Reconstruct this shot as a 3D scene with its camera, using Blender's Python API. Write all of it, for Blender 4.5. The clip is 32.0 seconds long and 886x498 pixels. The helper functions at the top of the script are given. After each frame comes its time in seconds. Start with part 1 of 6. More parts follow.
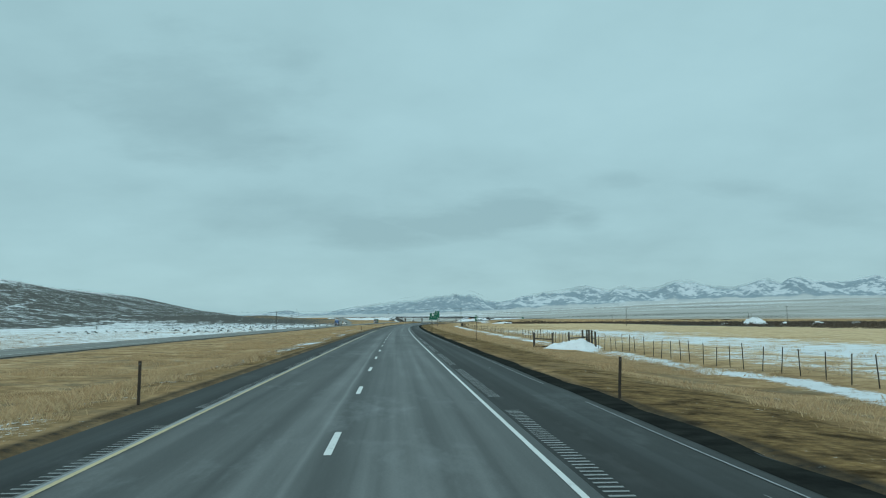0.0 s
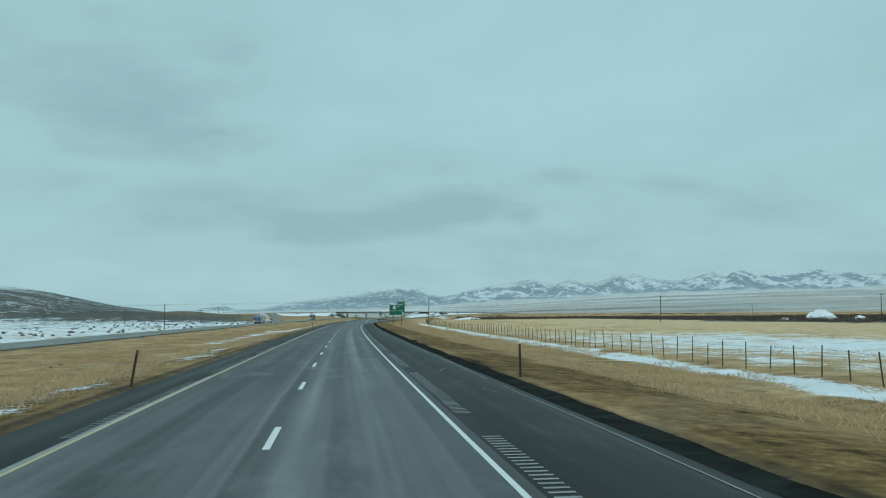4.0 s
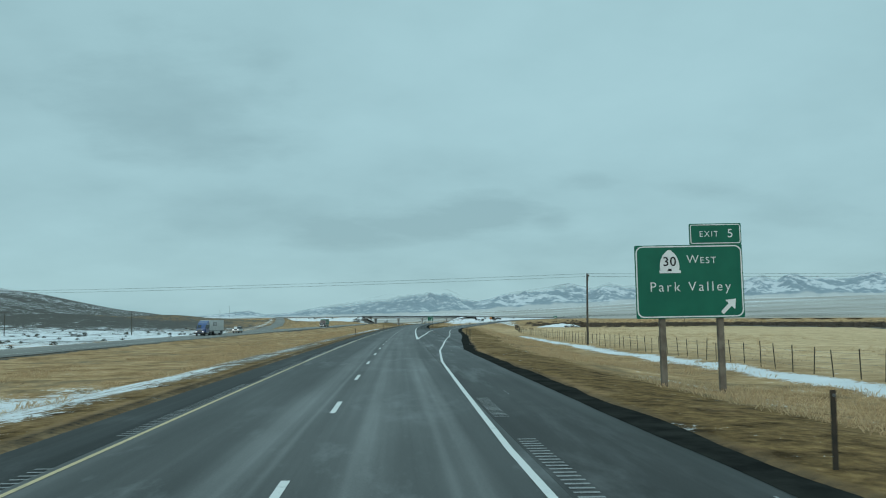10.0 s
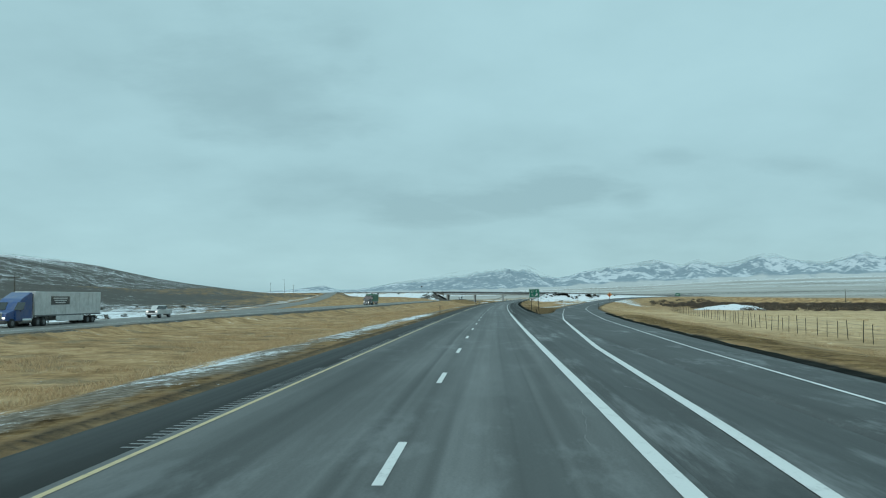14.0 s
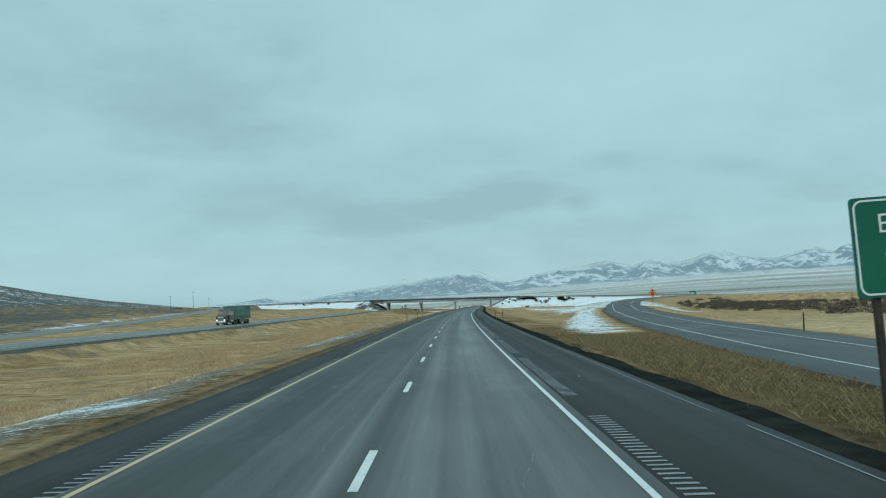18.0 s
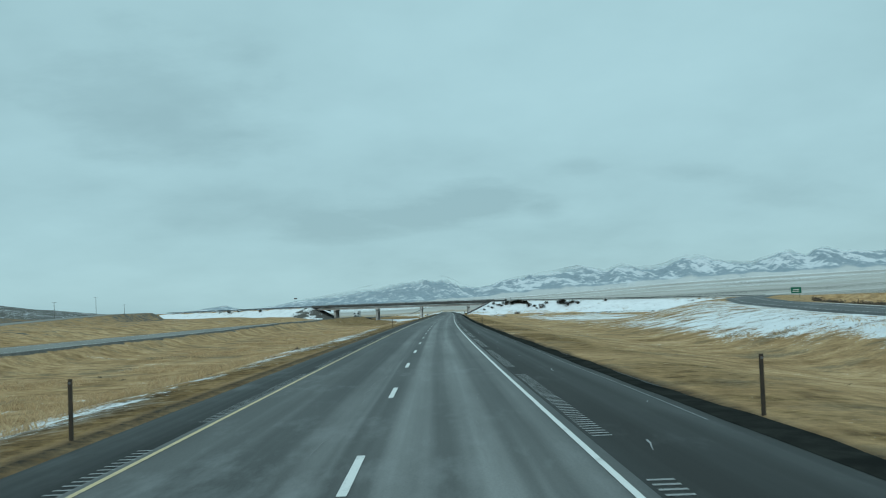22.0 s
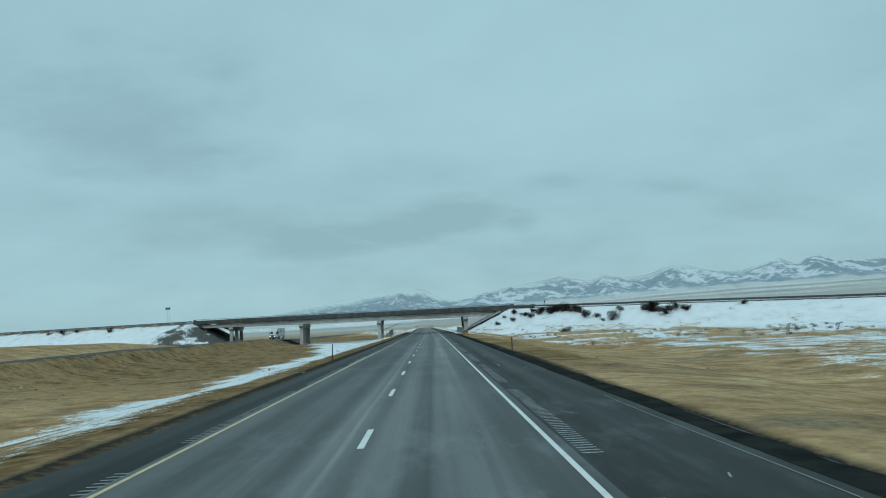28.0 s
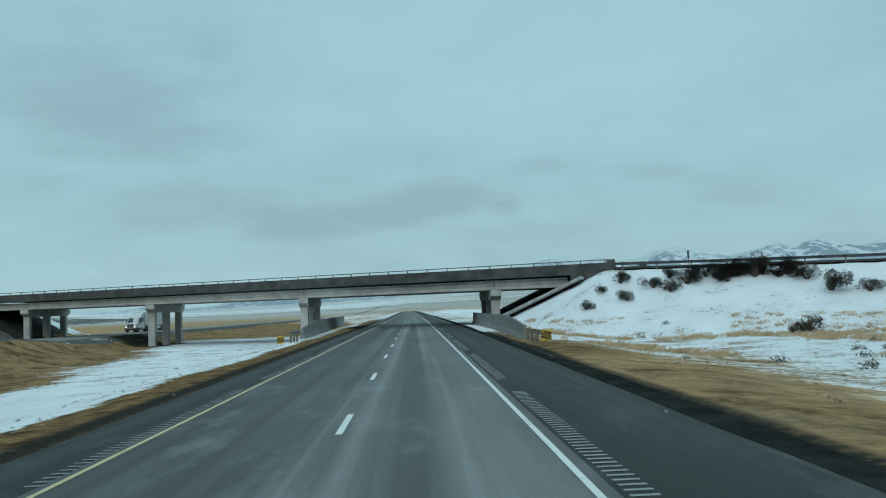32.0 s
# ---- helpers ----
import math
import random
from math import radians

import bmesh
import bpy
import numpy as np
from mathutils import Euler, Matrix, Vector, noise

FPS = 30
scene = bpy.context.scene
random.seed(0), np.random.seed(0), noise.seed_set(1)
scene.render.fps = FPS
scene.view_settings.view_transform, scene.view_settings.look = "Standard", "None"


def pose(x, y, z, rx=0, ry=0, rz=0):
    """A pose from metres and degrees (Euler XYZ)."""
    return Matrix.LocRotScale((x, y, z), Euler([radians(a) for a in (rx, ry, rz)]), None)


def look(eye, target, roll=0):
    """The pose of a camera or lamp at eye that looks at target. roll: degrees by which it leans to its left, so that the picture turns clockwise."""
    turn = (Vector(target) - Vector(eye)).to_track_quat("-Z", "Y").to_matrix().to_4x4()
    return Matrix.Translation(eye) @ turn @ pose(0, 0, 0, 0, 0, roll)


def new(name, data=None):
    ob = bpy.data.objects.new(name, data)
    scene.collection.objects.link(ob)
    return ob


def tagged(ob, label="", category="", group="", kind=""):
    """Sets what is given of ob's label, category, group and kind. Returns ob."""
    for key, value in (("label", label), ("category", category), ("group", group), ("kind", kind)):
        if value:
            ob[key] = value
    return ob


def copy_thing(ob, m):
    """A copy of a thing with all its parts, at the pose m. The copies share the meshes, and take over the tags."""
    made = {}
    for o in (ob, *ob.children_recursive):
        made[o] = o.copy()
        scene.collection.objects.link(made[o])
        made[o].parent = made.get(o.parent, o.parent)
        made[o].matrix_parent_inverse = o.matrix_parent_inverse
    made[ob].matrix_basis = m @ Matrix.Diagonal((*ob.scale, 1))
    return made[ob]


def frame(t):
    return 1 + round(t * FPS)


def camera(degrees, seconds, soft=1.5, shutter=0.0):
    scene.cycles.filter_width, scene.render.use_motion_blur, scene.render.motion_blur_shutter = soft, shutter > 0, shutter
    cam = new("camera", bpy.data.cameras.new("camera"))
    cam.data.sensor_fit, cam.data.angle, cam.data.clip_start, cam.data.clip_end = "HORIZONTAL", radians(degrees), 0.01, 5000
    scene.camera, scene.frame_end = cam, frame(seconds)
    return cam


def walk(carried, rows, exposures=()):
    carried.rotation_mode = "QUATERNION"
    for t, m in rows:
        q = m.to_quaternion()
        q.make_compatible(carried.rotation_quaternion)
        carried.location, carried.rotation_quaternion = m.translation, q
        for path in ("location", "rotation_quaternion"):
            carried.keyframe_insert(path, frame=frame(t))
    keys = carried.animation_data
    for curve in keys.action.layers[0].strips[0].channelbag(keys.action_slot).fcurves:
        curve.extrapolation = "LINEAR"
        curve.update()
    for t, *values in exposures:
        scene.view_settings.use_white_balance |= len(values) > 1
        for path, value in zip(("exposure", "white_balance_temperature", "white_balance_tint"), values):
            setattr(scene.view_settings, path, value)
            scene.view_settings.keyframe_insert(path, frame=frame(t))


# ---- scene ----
cam = camera(55.76, 32.0, soft=1.05, shutter=0.05)
CAM_ROWS = [  # seconds, x, y, z, pitch up, roll, yaw
    (0, 1.17, -0.00, 2.35, 4.84, 0.18, -3.41),
    (0.5, 1.18, 16.74, 2.35, 4.53, -0.45, -5.95),
    (1, 1.20, 33.48, 2.35, 4.52, -0.18, -8.10),
    (1.5, 1.22, 50.20, 2.35, 4.52, 0.66, -8.72),
    (2, 1.27, 66.92, 2.35, 4.71, 1.30, -8.67),
    (2.5, 1.37, 83.62, 2.35, 4.11, 1.34, -8.01),
    (3, 1.51, 100.32, 2.35, 4.16, 1.28, -7.49),
    (3.5, 1.68, 117.04, 2.35, 4.19, 0.97, -7.27),
    (4, 1.86, 133.76, 2.35, 4.50, 0.47, -7.42),
    (4.5, 2.04, 150.48, 2.35, 5.08, -0.26, -6.20),
    (6.5, 3.04, 217.31, 2.35, 5.70, 2.38, -6.16),
    (7, 3.36, 234.04, 2.35, 5.54, 2.35, -6.19),
    (7.5, 3.64, 250.82, 2.35, 5.46, 1.86, -6.26),
    (8, 3.95, 267.63, 2.35, 5.48, 1.48, -6.42),
    (8.5, 4.36, 284.40, 2.35, 5.75, 1.29, -6.09),
    (9, 4.88, 301.13, 2.35, 5.52, 1.29, -5.36),
    (9.5, 5.54, 317.77, 2.35, 5.12, 1.74, -5.05),
    (10, 6.27, 334.33, 2.35, 4.88, 0.38, -5.42),
    (10.5, 7.00, 350.84, 2.31, 4.61, -0.27, -4.48),
    (11.0, 7.75, 367.34, 2.26, 5.50, 0.27, -1.61),
    (11.5, 8.55, 383.92, 2.26, 5.68, 0.55, 1.90),
    (12.0, 9.34, 400.56, 2.25, 3.80, 1.13, 2.12),
    (12.5, 10.01, 417.27, 2.26, 3.16, 0.17, 1.20),
    (13.0, 10.68, 434.05, 2.26, 2.71, -0.78, 0.92),
    (13.5, 11.45, 450.94, 2.27, 3.09, -0.42, 0.47),
    (14.0, 12.29, 467.78, 2.27, 3.31, -0.16, -0.17),
    (14.5, 13.20, 484.47, 2.30, 3.91, -0.16, -0.94),
    (16.5, 17.21, 551.02, 2.32, 3.86, 1.11, -2.92),
    (17.0, 18.31, 567.66, 2.32, 4.00, 1.30, -3.29),
    (17.5, 19.52, 584.29, 2.35, 3.91, 1.72, -3.50),
    (18, 20.81, 600.93, 2.35, 3.81, 1.74, -3.56),
    (18.5, 22.11, 617.58, 2.35, 3.66, 1.47, -3.58),
    (19, 23.41, 634.24, 2.35, 3.47, 1.49, -3.80),
    (19.5, 24.67, 650.90, 2.35, 3.21, 0.93, -4.20),
    (20, 25.95, 667.57, 2.35, 2.77, 0.17, -4.45),
    (20.5, 27.32, 684.25, 2.35, 2.91, 0.86, -4.44),
    (21, 28.70, 700.96, 2.35, 3.67, 2.66, -4.97),
    (21.5, 30.00, 717.70, 2.35, 4.01, 2.77, -5.75),
    (22, 31.35, 734.46, 2.35, 4.17, 2.08, -5.80),
    (22.5, 32.84, 751.26, 2.35, 3.97, 1.29, -5.86),
    (23, 34.43, 768.04, 2.35, 4.04, 1.26, -5.99),
    (23.5, 36.12, 784.72, 2.35, 3.92, 1.85, -6.15),
    (24, 37.86, 801.35, 2.35, 3.82, 2.66, -5.89),
    (24.5, 39.57, 817.92, 2.35, 4.41, 2.61, -5.90),
    (25, 41.28, 834.49, 2.35, 4.57, 3.09, -6.22),
    (25.5, 42.98, 851.07, 2.35, 4.54, 3.37, -6.68),
    (26, 44.70, 867.73, 2.35, 4.73, 3.08, -6.94),
    (26.5, 46.49, 884.50, 2.35, 5.21, 2.54, -7.27),
    (28.5, 53.96, 951.74, 2.35, 5.05, 2.84, -7.54),
    (29, 55.88, 968.53, 2.35, 4.89, 3.01, -7.67),
    (29.5, 57.83, 985.26, 2.35, 4.61, 2.67, -7.54),
    (30, 59.79, 1001.95, 2.35, 4.30, 2.61, -7.57),
    (30.5, 61.75, 1018.68, 2.35, 4.46, 2.11, -7.87),
    (31, 63.71, 1035.38, 2.35, 4.78, 2.25, -8.17),
    (31.5, 65.62, 1051.99, 2.35, 4.52, 3.38, -8.53),
    (32, 67.53, 1068.59, 2.35, 3.96, 2.29, -8.38),
]
walk(cam, [(t, pose(x, y, z, 90 + p, r, w)) for t, x, y, z, p, r, w in CAM_ROWS],
     exposures=[(0, 0.0, 6500, 10), (9, -0.05, 6500, 10), (14, 0.08, 6500, 10), (20, 0.06, 6490, 10), (23.2, 0.04, 6470, 10), (24, 0.03, 6290, 13), (25, 0.01, 6250, 13), (26, -0.04, 6390, 11), (29, -0.07, 6310, 11), (32, -0.07, 6320, 11)])

# ---------------------------------------------------------------- sky and sun
world = bpy.data.worlds.new("overcast_sky")
scene.world = world
world.use_nodes = True


def node(tree, kind, **props):
    n = tree.nodes.new(kind)
    for key, value in props.items():
        if key == "data_type":
            n.data_type = value
        elif key == "blend_type":
            n.blend_type = value
        elif key == "operation":
            n.operation = value
        elif key == "noise_dimensions":
            n.noise_dimensions = value
        elif key == "sky_type":
            n.sky_type = value
        elif key == "attribute_name":
            n.attribute_name = value
        elif key == "uv_map":
            n.uv_map = value
    return n


def ramp(tree, fac, stops):
    n = node(tree, "ShaderNodeValToRGB")
    el = n.color_ramp.elements
    while len(el) > len(stops):
        el.remove(el[-1])
    while len(el) < len(stops):
        el.new(1.0)
    for e, (pos, col) in zip(el, stops):
        e.position = pos
        e.color = (*col, 1) if len(col) == 3 else col
    tree.links.new(fac, n.inputs[0])
    return n.outputs[0]


def value(v):
    return (v, v, v)


def mix(tree, fac, a, b, blend="MIX"):
    n = node(tree, "ShaderNodeMix", data_type="RGBA", blend_type=blend)
    for sock, v in ((n.inputs[0], fac), (n.inputs[6], a), (n.inputs[7], b)):
        if isinstance(v, bpy.types.NodeSocket):
            tree.links.new(v, sock)
        elif isinstance(v, (int, float)):
            sock.default_value = v
        else:
            sock.default_value = (*v, 1)
    return n.outputs[2]


def maths(tree, op, a, b=0.0, clamp=False):
    n = node(tree, "ShaderNodeMath", operation=op)
    n.use_clamp = clamp
    for sock, v in zip(n.inputs, (a, b)):
        if isinstance(v, bpy.types.NodeSocket):
            tree.links.new(v, sock)
        else:
            sock.default_value = v
    return n.outputs[0]


def noise_tex(tree, vec, scale, detail=4.0, rough=0.55, stretch=None, offset=(0, 0, 0)):
    if stretch or offset != (0, 0, 0):
        m = node(tree, "ShaderNodeMapping")
        m.inputs[1].default_value = offset
        m.inputs[3].default_value = stretch or (1, 1, 1)
        tree.links.new(vec, m.inputs[0])
        vec = m.outputs[0]
    n = node(tree, "ShaderNodeTexNoise")
    n.inputs["Scale"].default_value = scale
    n.inputs["Detail"].default_value = detail
    n.inputs["Roughness"].default_value = rough
    tree.links.new(vec, n.inputs["Vector"])
    return n.outputs["Fac"]


SUN_UP, SUN_TURN = 38.0, 200.0
DARK_CLOUDS = (
    (0.14, 2.52, 0.27, 0.17, 0.150, 0.75),
    (0.36, 2.41, 0.22, 0.17, 0.165, 0.7),
    (-0.03, 2.60, 0.28, 0.15, 0.120, 0.6),
    (0.58, 2.15, 0.10, 0.08, 0.090, 0.7),
    (0.55, 2.45, 0.11, 0.10, 0.110, 0.7),
    (0.92, 2.14, 0.15, 0.08, 0.080, 0.7),
    (1.18, 2.21, 0.24, 0.14, 0.080, 0.8),
    (-0.40, 1.86, 0.30, 0.36, 0.125, 0.6),
    (-0.45, 2.40, 0.45, 0.30, 0.070, 0.9),
    (0.25, 3.02, 0.27, 0.14, 0.060, 0.7),
)
wt = world.node_tree
background = wt.nodes["Background"]
sky = node(wt, "ShaderNodeTexSky", sky_type="NISHITA")
sky.sun_disc = False
sky.sun_elevation, sky.sun_rotation = radians(SUN_UP), radians(SUN_TURN)
where = node(wt, "ShaderNodeTexCoord").outputs["Generated"]
split = node(wt, "ShaderNodeSeparateXYZ")
wt.links.new(where, split.inputs[0])
# cloud deck: direction projected on a flat ceiling, so that clouds crowd towards the horizon
up = maths(wt, "ADD", maths(wt, "MAXIMUM", split.outputs[2], 0.0), 0.28)
deck_vec = node(wt, "ShaderNodeCombineXYZ")
wt.links.new(maths(wt, "DIVIDE", split.outputs[0], up), deck_vec.inputs[0])
wt.links.new(maths(wt, "DIVIDE", split.outputs[1], up), deck_vec.inputs[1])
broad = noise_tex(wt, deck_vec.outputs[0], 1.15, 5.0, 0.5, offset=(3.1, 7.7, 0.4))
fine = noise_tex(wt, deck_vec.outputs[0], 3.6, 5.0, 0.55, offset=(1.3, 0.2, 4.4))
# darker clouds with ragged rims hang under the deck: place and half width on the deck, depth of tone
rag = maths(wt, "MULTIPLY", maths(wt, "SUBTRACT", noise_tex(wt, deck_vec.outputs[0], 6.5, 7.0, 0.62, stretch=(0.7, 1.1, 1)), 0.5), 1.3)


def dark_cloud(x, y, w, h, depth, soft):
    squash = node(wt, "ShaderNodeMapping")
    squash.inputs[1].default_value = (-x / w, -y / h, 0)
    squash.inputs[3].default_value = (1 / w, 1 / h, 1)
    wt.links.new(deck_vec.outputs[0], squash.inputs[0])
    far = node(wt, "ShaderNodeVectorMath", operation="DISTANCE")
    wt.links.new(squash.outputs[0], far.inputs[0])
    far.inputs[1].default_value = (0, 0, 0)
    return ramp(wt, maths(wt, "ADD", far.outputs["Value"], rag), [(0.0, value(depth)), (max(0.05, 1.0 - soft), value(depth * 0.8)), (1.0, value(0.0))])


dim = None
for cloud in DARK_CLOUDS:
    c_ = dark_cloud(*cloud)
    dim = c_ if dim is None else maths(wt, "MAXIMUM", dim, c_)
clouds = maths(wt, "SUBTRACT", maths(wt, "ADD", maths(wt, "ADD", maths(wt, "MULTIPLY", broad, 0.42), maths(wt, "MULTIPLY", fine, 0.20)), 0.20), dim)
tone = ramp(wt, clouds, [(0.36, (0.300, 0.492, 0.535)), (0.47, (0.357, 0.578, 0.625)), (0.56, (0.392, 0.630, 0.680)), (0.68, (0.43, 0.68, 0.73))])
# overcast: the zenith is brighter than the rim
lift = ramp(wt, split.outputs[2], [(0.0, value(0.93)), (0.06, value(0.96)), (0.4, value(1.0)), (0.75, value(1.75)), (1.0, value(1.9))])
overcast = mix(wt, 1.0, tone, lift, "MULTIPLY")
thin = mix(wt, 1.0, sky.outputs[0], (0.10, 0.10, 0.10), "MULTIPLY")
wt.links.new(mix(wt, 0.06, overcast, thin), background.inputs[0])
background.inputs[1].default_value = 1.0

sun = new("sun", bpy.data.lights.new("sun", "SUN"))
sun.data.energy, sun.data.angle, sun.data.color = 0.9, radians(40), (1.0, 0.96, 0.9)
sun.matrix_world = look((0, 0, 50), (math.sin(radians(SUN_TURN)) * -50 * math.cos(radians(SUN_UP)), math.cos(radians(SUN_TURN)) * -50 * math.cos(radians(SUN_UP)), 50 - 50 * math.sin(radians(SUN_UP))))

# ---------------------------------------------------------------- materials
def material(name, rough=0.8, metal=0.0):
    m = bpy.data.materials.new(name)
    m.use_nodes = True
    b = m.node_tree.nodes["Principled BSDF"]
    b.inputs["Roughness"].default_value = rough
    b.inputs["Metallic"].default_value = metal
    b.inputs["Specular IOR Level"].default_value = 0.3
    return m, m.node_tree, b


def world_vec(tree):
    return node(tree, "ShaderNodeNewGeometry").outputs["Position"]


def object_vec(tree):
    return node(tree, "ShaderNodeTexCoord").outputs["Object"]


def bump(tree, b, height, strength=0.3, distance=0.02):
    n = node(tree, "ShaderNodeBump")
    n.inputs["Strength"].default_value = strength
    n.inputs["Distance"].default_value = distance
    tree.links.new(height, n.inputs["Height"])
    tree.links.new(n.outputs[0], b.inputs["Normal"])


def worn(name, col, col2, rough=0.7, metal=0.0, scale=1.5, grain=30.0, bumpy=0.2, vary=0.0):
    """Two tones in broad stains with fine grain on top."""
    m, t, b = material(name, rough, metal)
    v = object_vec(t)
    broad = noise_tex(t, v, scale, 5.0, 0.6)
    fine = noise_tex(t, v, grain, 3.0, 0.6)
    c = mix(t, ramp(t, broad, [(0.38, value(0)), (0.62, value(1))]), col, col2)
    c = mix(t, 0.35, c, ramp(t, fine, [(0.3, value(0.55)), (0.7, value(1.0))]), "MULTIPLY")
    if vary:
        rnd = node(t, "ShaderNodeObjectInfo").outputs["Random"]
        c = mix(t, 1.0, c, ramp(t, rnd, [(0.0, value(1.0 - vary)), (1.0, value(1.0))]), "MULTIPLY")
    t.links.new(c, b.inputs["Base Color"])
    bump(t, b, fine, bumpy, 0.01)
    return m


def ground_material():
    m, t, b = material("dry_grass_snow_and_soil", 0.95)
    b.inputs["Specular IOR Level"].default_value = 0.05
    v = world_vec(t)
    at_ = {k: node(t, "ShaderNodeAttribute", attribute_name=k).outputs["Fac"] for k in ("snow", "soil", "sage", "pale", "matted", "plain", "dusty")}
    n_big = noise_tex(t, v, 0.035, 4.0, 0.55)
    n_mid = noise_tex(t, v, 0.33, 5.0, 0.6)
    n_fine = noise_tex(t, v, 3.2, 5.0, 0.65)
    n_grain = noise_tex(t, v, 19.0, 3.0, 0.7)
    grass = ramp(t, n_mid, [(0.3, (0.206, 0.130, 0.067)), (0.48, (0.364, 0.244, 0.135)), (0.65, (0.478, 0.338, 0.198))])
    grass = mix(t, 0.55, grass, ramp(t, n_fine, [(0.3, value(0.5)), (0.62, value(1.12))]), "MULTIPLY")
    grass = mix(t, 0.4, grass, ramp(t, n_big, [(0.35, (0.72, 0.62, 0.48)), (0.62, (1.03, 1.0, 0.93))]), "MULTIPLY")
    pale = ramp(t, n_mid, [(0.3, (0.41, 0.292, 0.172)), (0.6, (0.565, 0.42, 0.26))])
    grass = mix(t, at_["pale"], grass, pale)
    n_clump = noise_tex(t, v, 0.95, 5.0, 0.62, offset=(2, 7, 0))
    grass = mix(t, 0.5, grass, ramp(t, n_clump, [(0.33, (0.62, 0.56, 0.47)), (0.47, (1.08, 1.05, 0.99)), (0.66, (1.42, 1.40, 1.34))]), "MULTIPLY")
    n_litter = noise_tex(t, v, 0.21, 6.0, 0.68, offset=(11, 3, 4))
    grass = mix(t, maths(t, "MULTIPLY", ramp(t, n_litter, [(0.52, value(0)), (0.64, value(0.75))]), maths(t, "SUBTRACT", 1.0, at_["pale"])), grass, ramp(t, n_fine, [(0.3, (0.105, 0.082, 0.052)), (0.62, (0.225, 0.178, 0.116))]))
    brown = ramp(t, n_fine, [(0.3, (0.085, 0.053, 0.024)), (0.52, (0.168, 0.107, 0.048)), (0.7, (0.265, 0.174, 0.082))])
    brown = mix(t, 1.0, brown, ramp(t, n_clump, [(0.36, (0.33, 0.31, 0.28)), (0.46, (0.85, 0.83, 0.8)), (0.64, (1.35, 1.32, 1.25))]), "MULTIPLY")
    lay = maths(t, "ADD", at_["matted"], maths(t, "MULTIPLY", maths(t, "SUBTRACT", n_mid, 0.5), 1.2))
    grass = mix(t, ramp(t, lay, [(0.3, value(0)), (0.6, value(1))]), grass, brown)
    stubble = maths(t, "ADD", at_["dusty"], maths(t, "MULTIPLY", maths(t, "SUBTRACT", n_clump, 0.5), 1.4))
    grass = mix(t, ramp(t, stubble, [(0.30, value(0)), (0.65, value(0.9))]), grass, ramp(t, n_fine, [(0.32, (0.085, 0.074, 0.062)), (0.5, (0.195, 0.170, 0.140)), (0.68, (0.31, 0.292, 0.266))]))
    sage = ramp(t, n_fine, [(0.35, (0.050, 0.051, 0.048)), (0.6, (0.118, 0.114, 0.103))])
    # tone of the far plain: paler and greyer than the near grass
    far_plain = ramp(t, noise_tex(t, v, 0.02, 5.0, 0.6, stretch=(0.25, 1, 1)), [(0.3, (0.27, 0.265, 0.245)), (0.5, (0.37, 0.36, 0.335)), (0.7, (0.47, 0.46, 0.44))])
    grass = mix(t, at_["plain"], grass, far_plain)
    cover = maths(t, "ADD", at_["sage"], maths(t, "MULTIPLY", maths(t, "SUBTRACT", n_mid, 0.5), 1.3))
    c = mix(t, ramp(t, cover, [(0.42, value(0)), (0.58, value(1))]), grass, sage)
    soil = ramp(t, n_fine, [(0.3, (0.017, 0.0155, 0.013)), (0.5, (0.024, 0.022, 0.0185)), (0.7, (0.036, 0.032, 0.026))])
    edge = maths(t, "ADD", at_["soil"], maths(t, "MULTIPLY", maths(t, "SUBTRACT", n_fine, 0.5), 0.6))
    c = mix(t, ramp(t, edge, [(0.32, value(0)), (0.72, value(1))]), c, soil)
    white = ramp(t, n_mid, [(0.3, (0.60, 0.625, 0.65)), (0.7, (0.72, 0.745, 0.765))])
    breakup = maths(t, "ADD", maths(t, "MULTIPLY", maths(t, "SUBTRACT", n_mid, 0.5), 1.1), maths(t, "ADD", maths(t, "MULTIPLY", maths(t, "SUBTRACT", n_fine, 0.5), 1.1), maths(t, "MULTIPLY", maths(t, "SUBTRACT", n_grain, 0.5), 0.5)))
    n_dec = noise_tex(t, v, 0.085, 4.0, 0.65, offset=(5, 3, 1))
    breakup = maths(t, "ADD", breakup, maths(t, "MULTIPLY", maths(t, "SUBTRACT", n_dec, 0.5), maths(t, "ADD", 0.25, maths(t, "MULTIPLY", at_["sage"], 1.2))))
    amount = maths(t, "ADD", at_["snow"], breakup)
    c = mix(t, ramp(t, amount, [(0.44, value(0)), (0.56, value(1))]), c, white)
    c = mix(t, 0.25, c, ramp(t, n_grain, [(0.3, value(0.6)), (0.6, value(1.0))]), "MULTIPLY")
    t.links.new(c, b.inputs["Base Color"])
    bump(t, b, maths(t, "ADD", n_fine, maths(t, "MULTIPLY", n_grain, 0.4)), 0.6, 0.25)
    return m


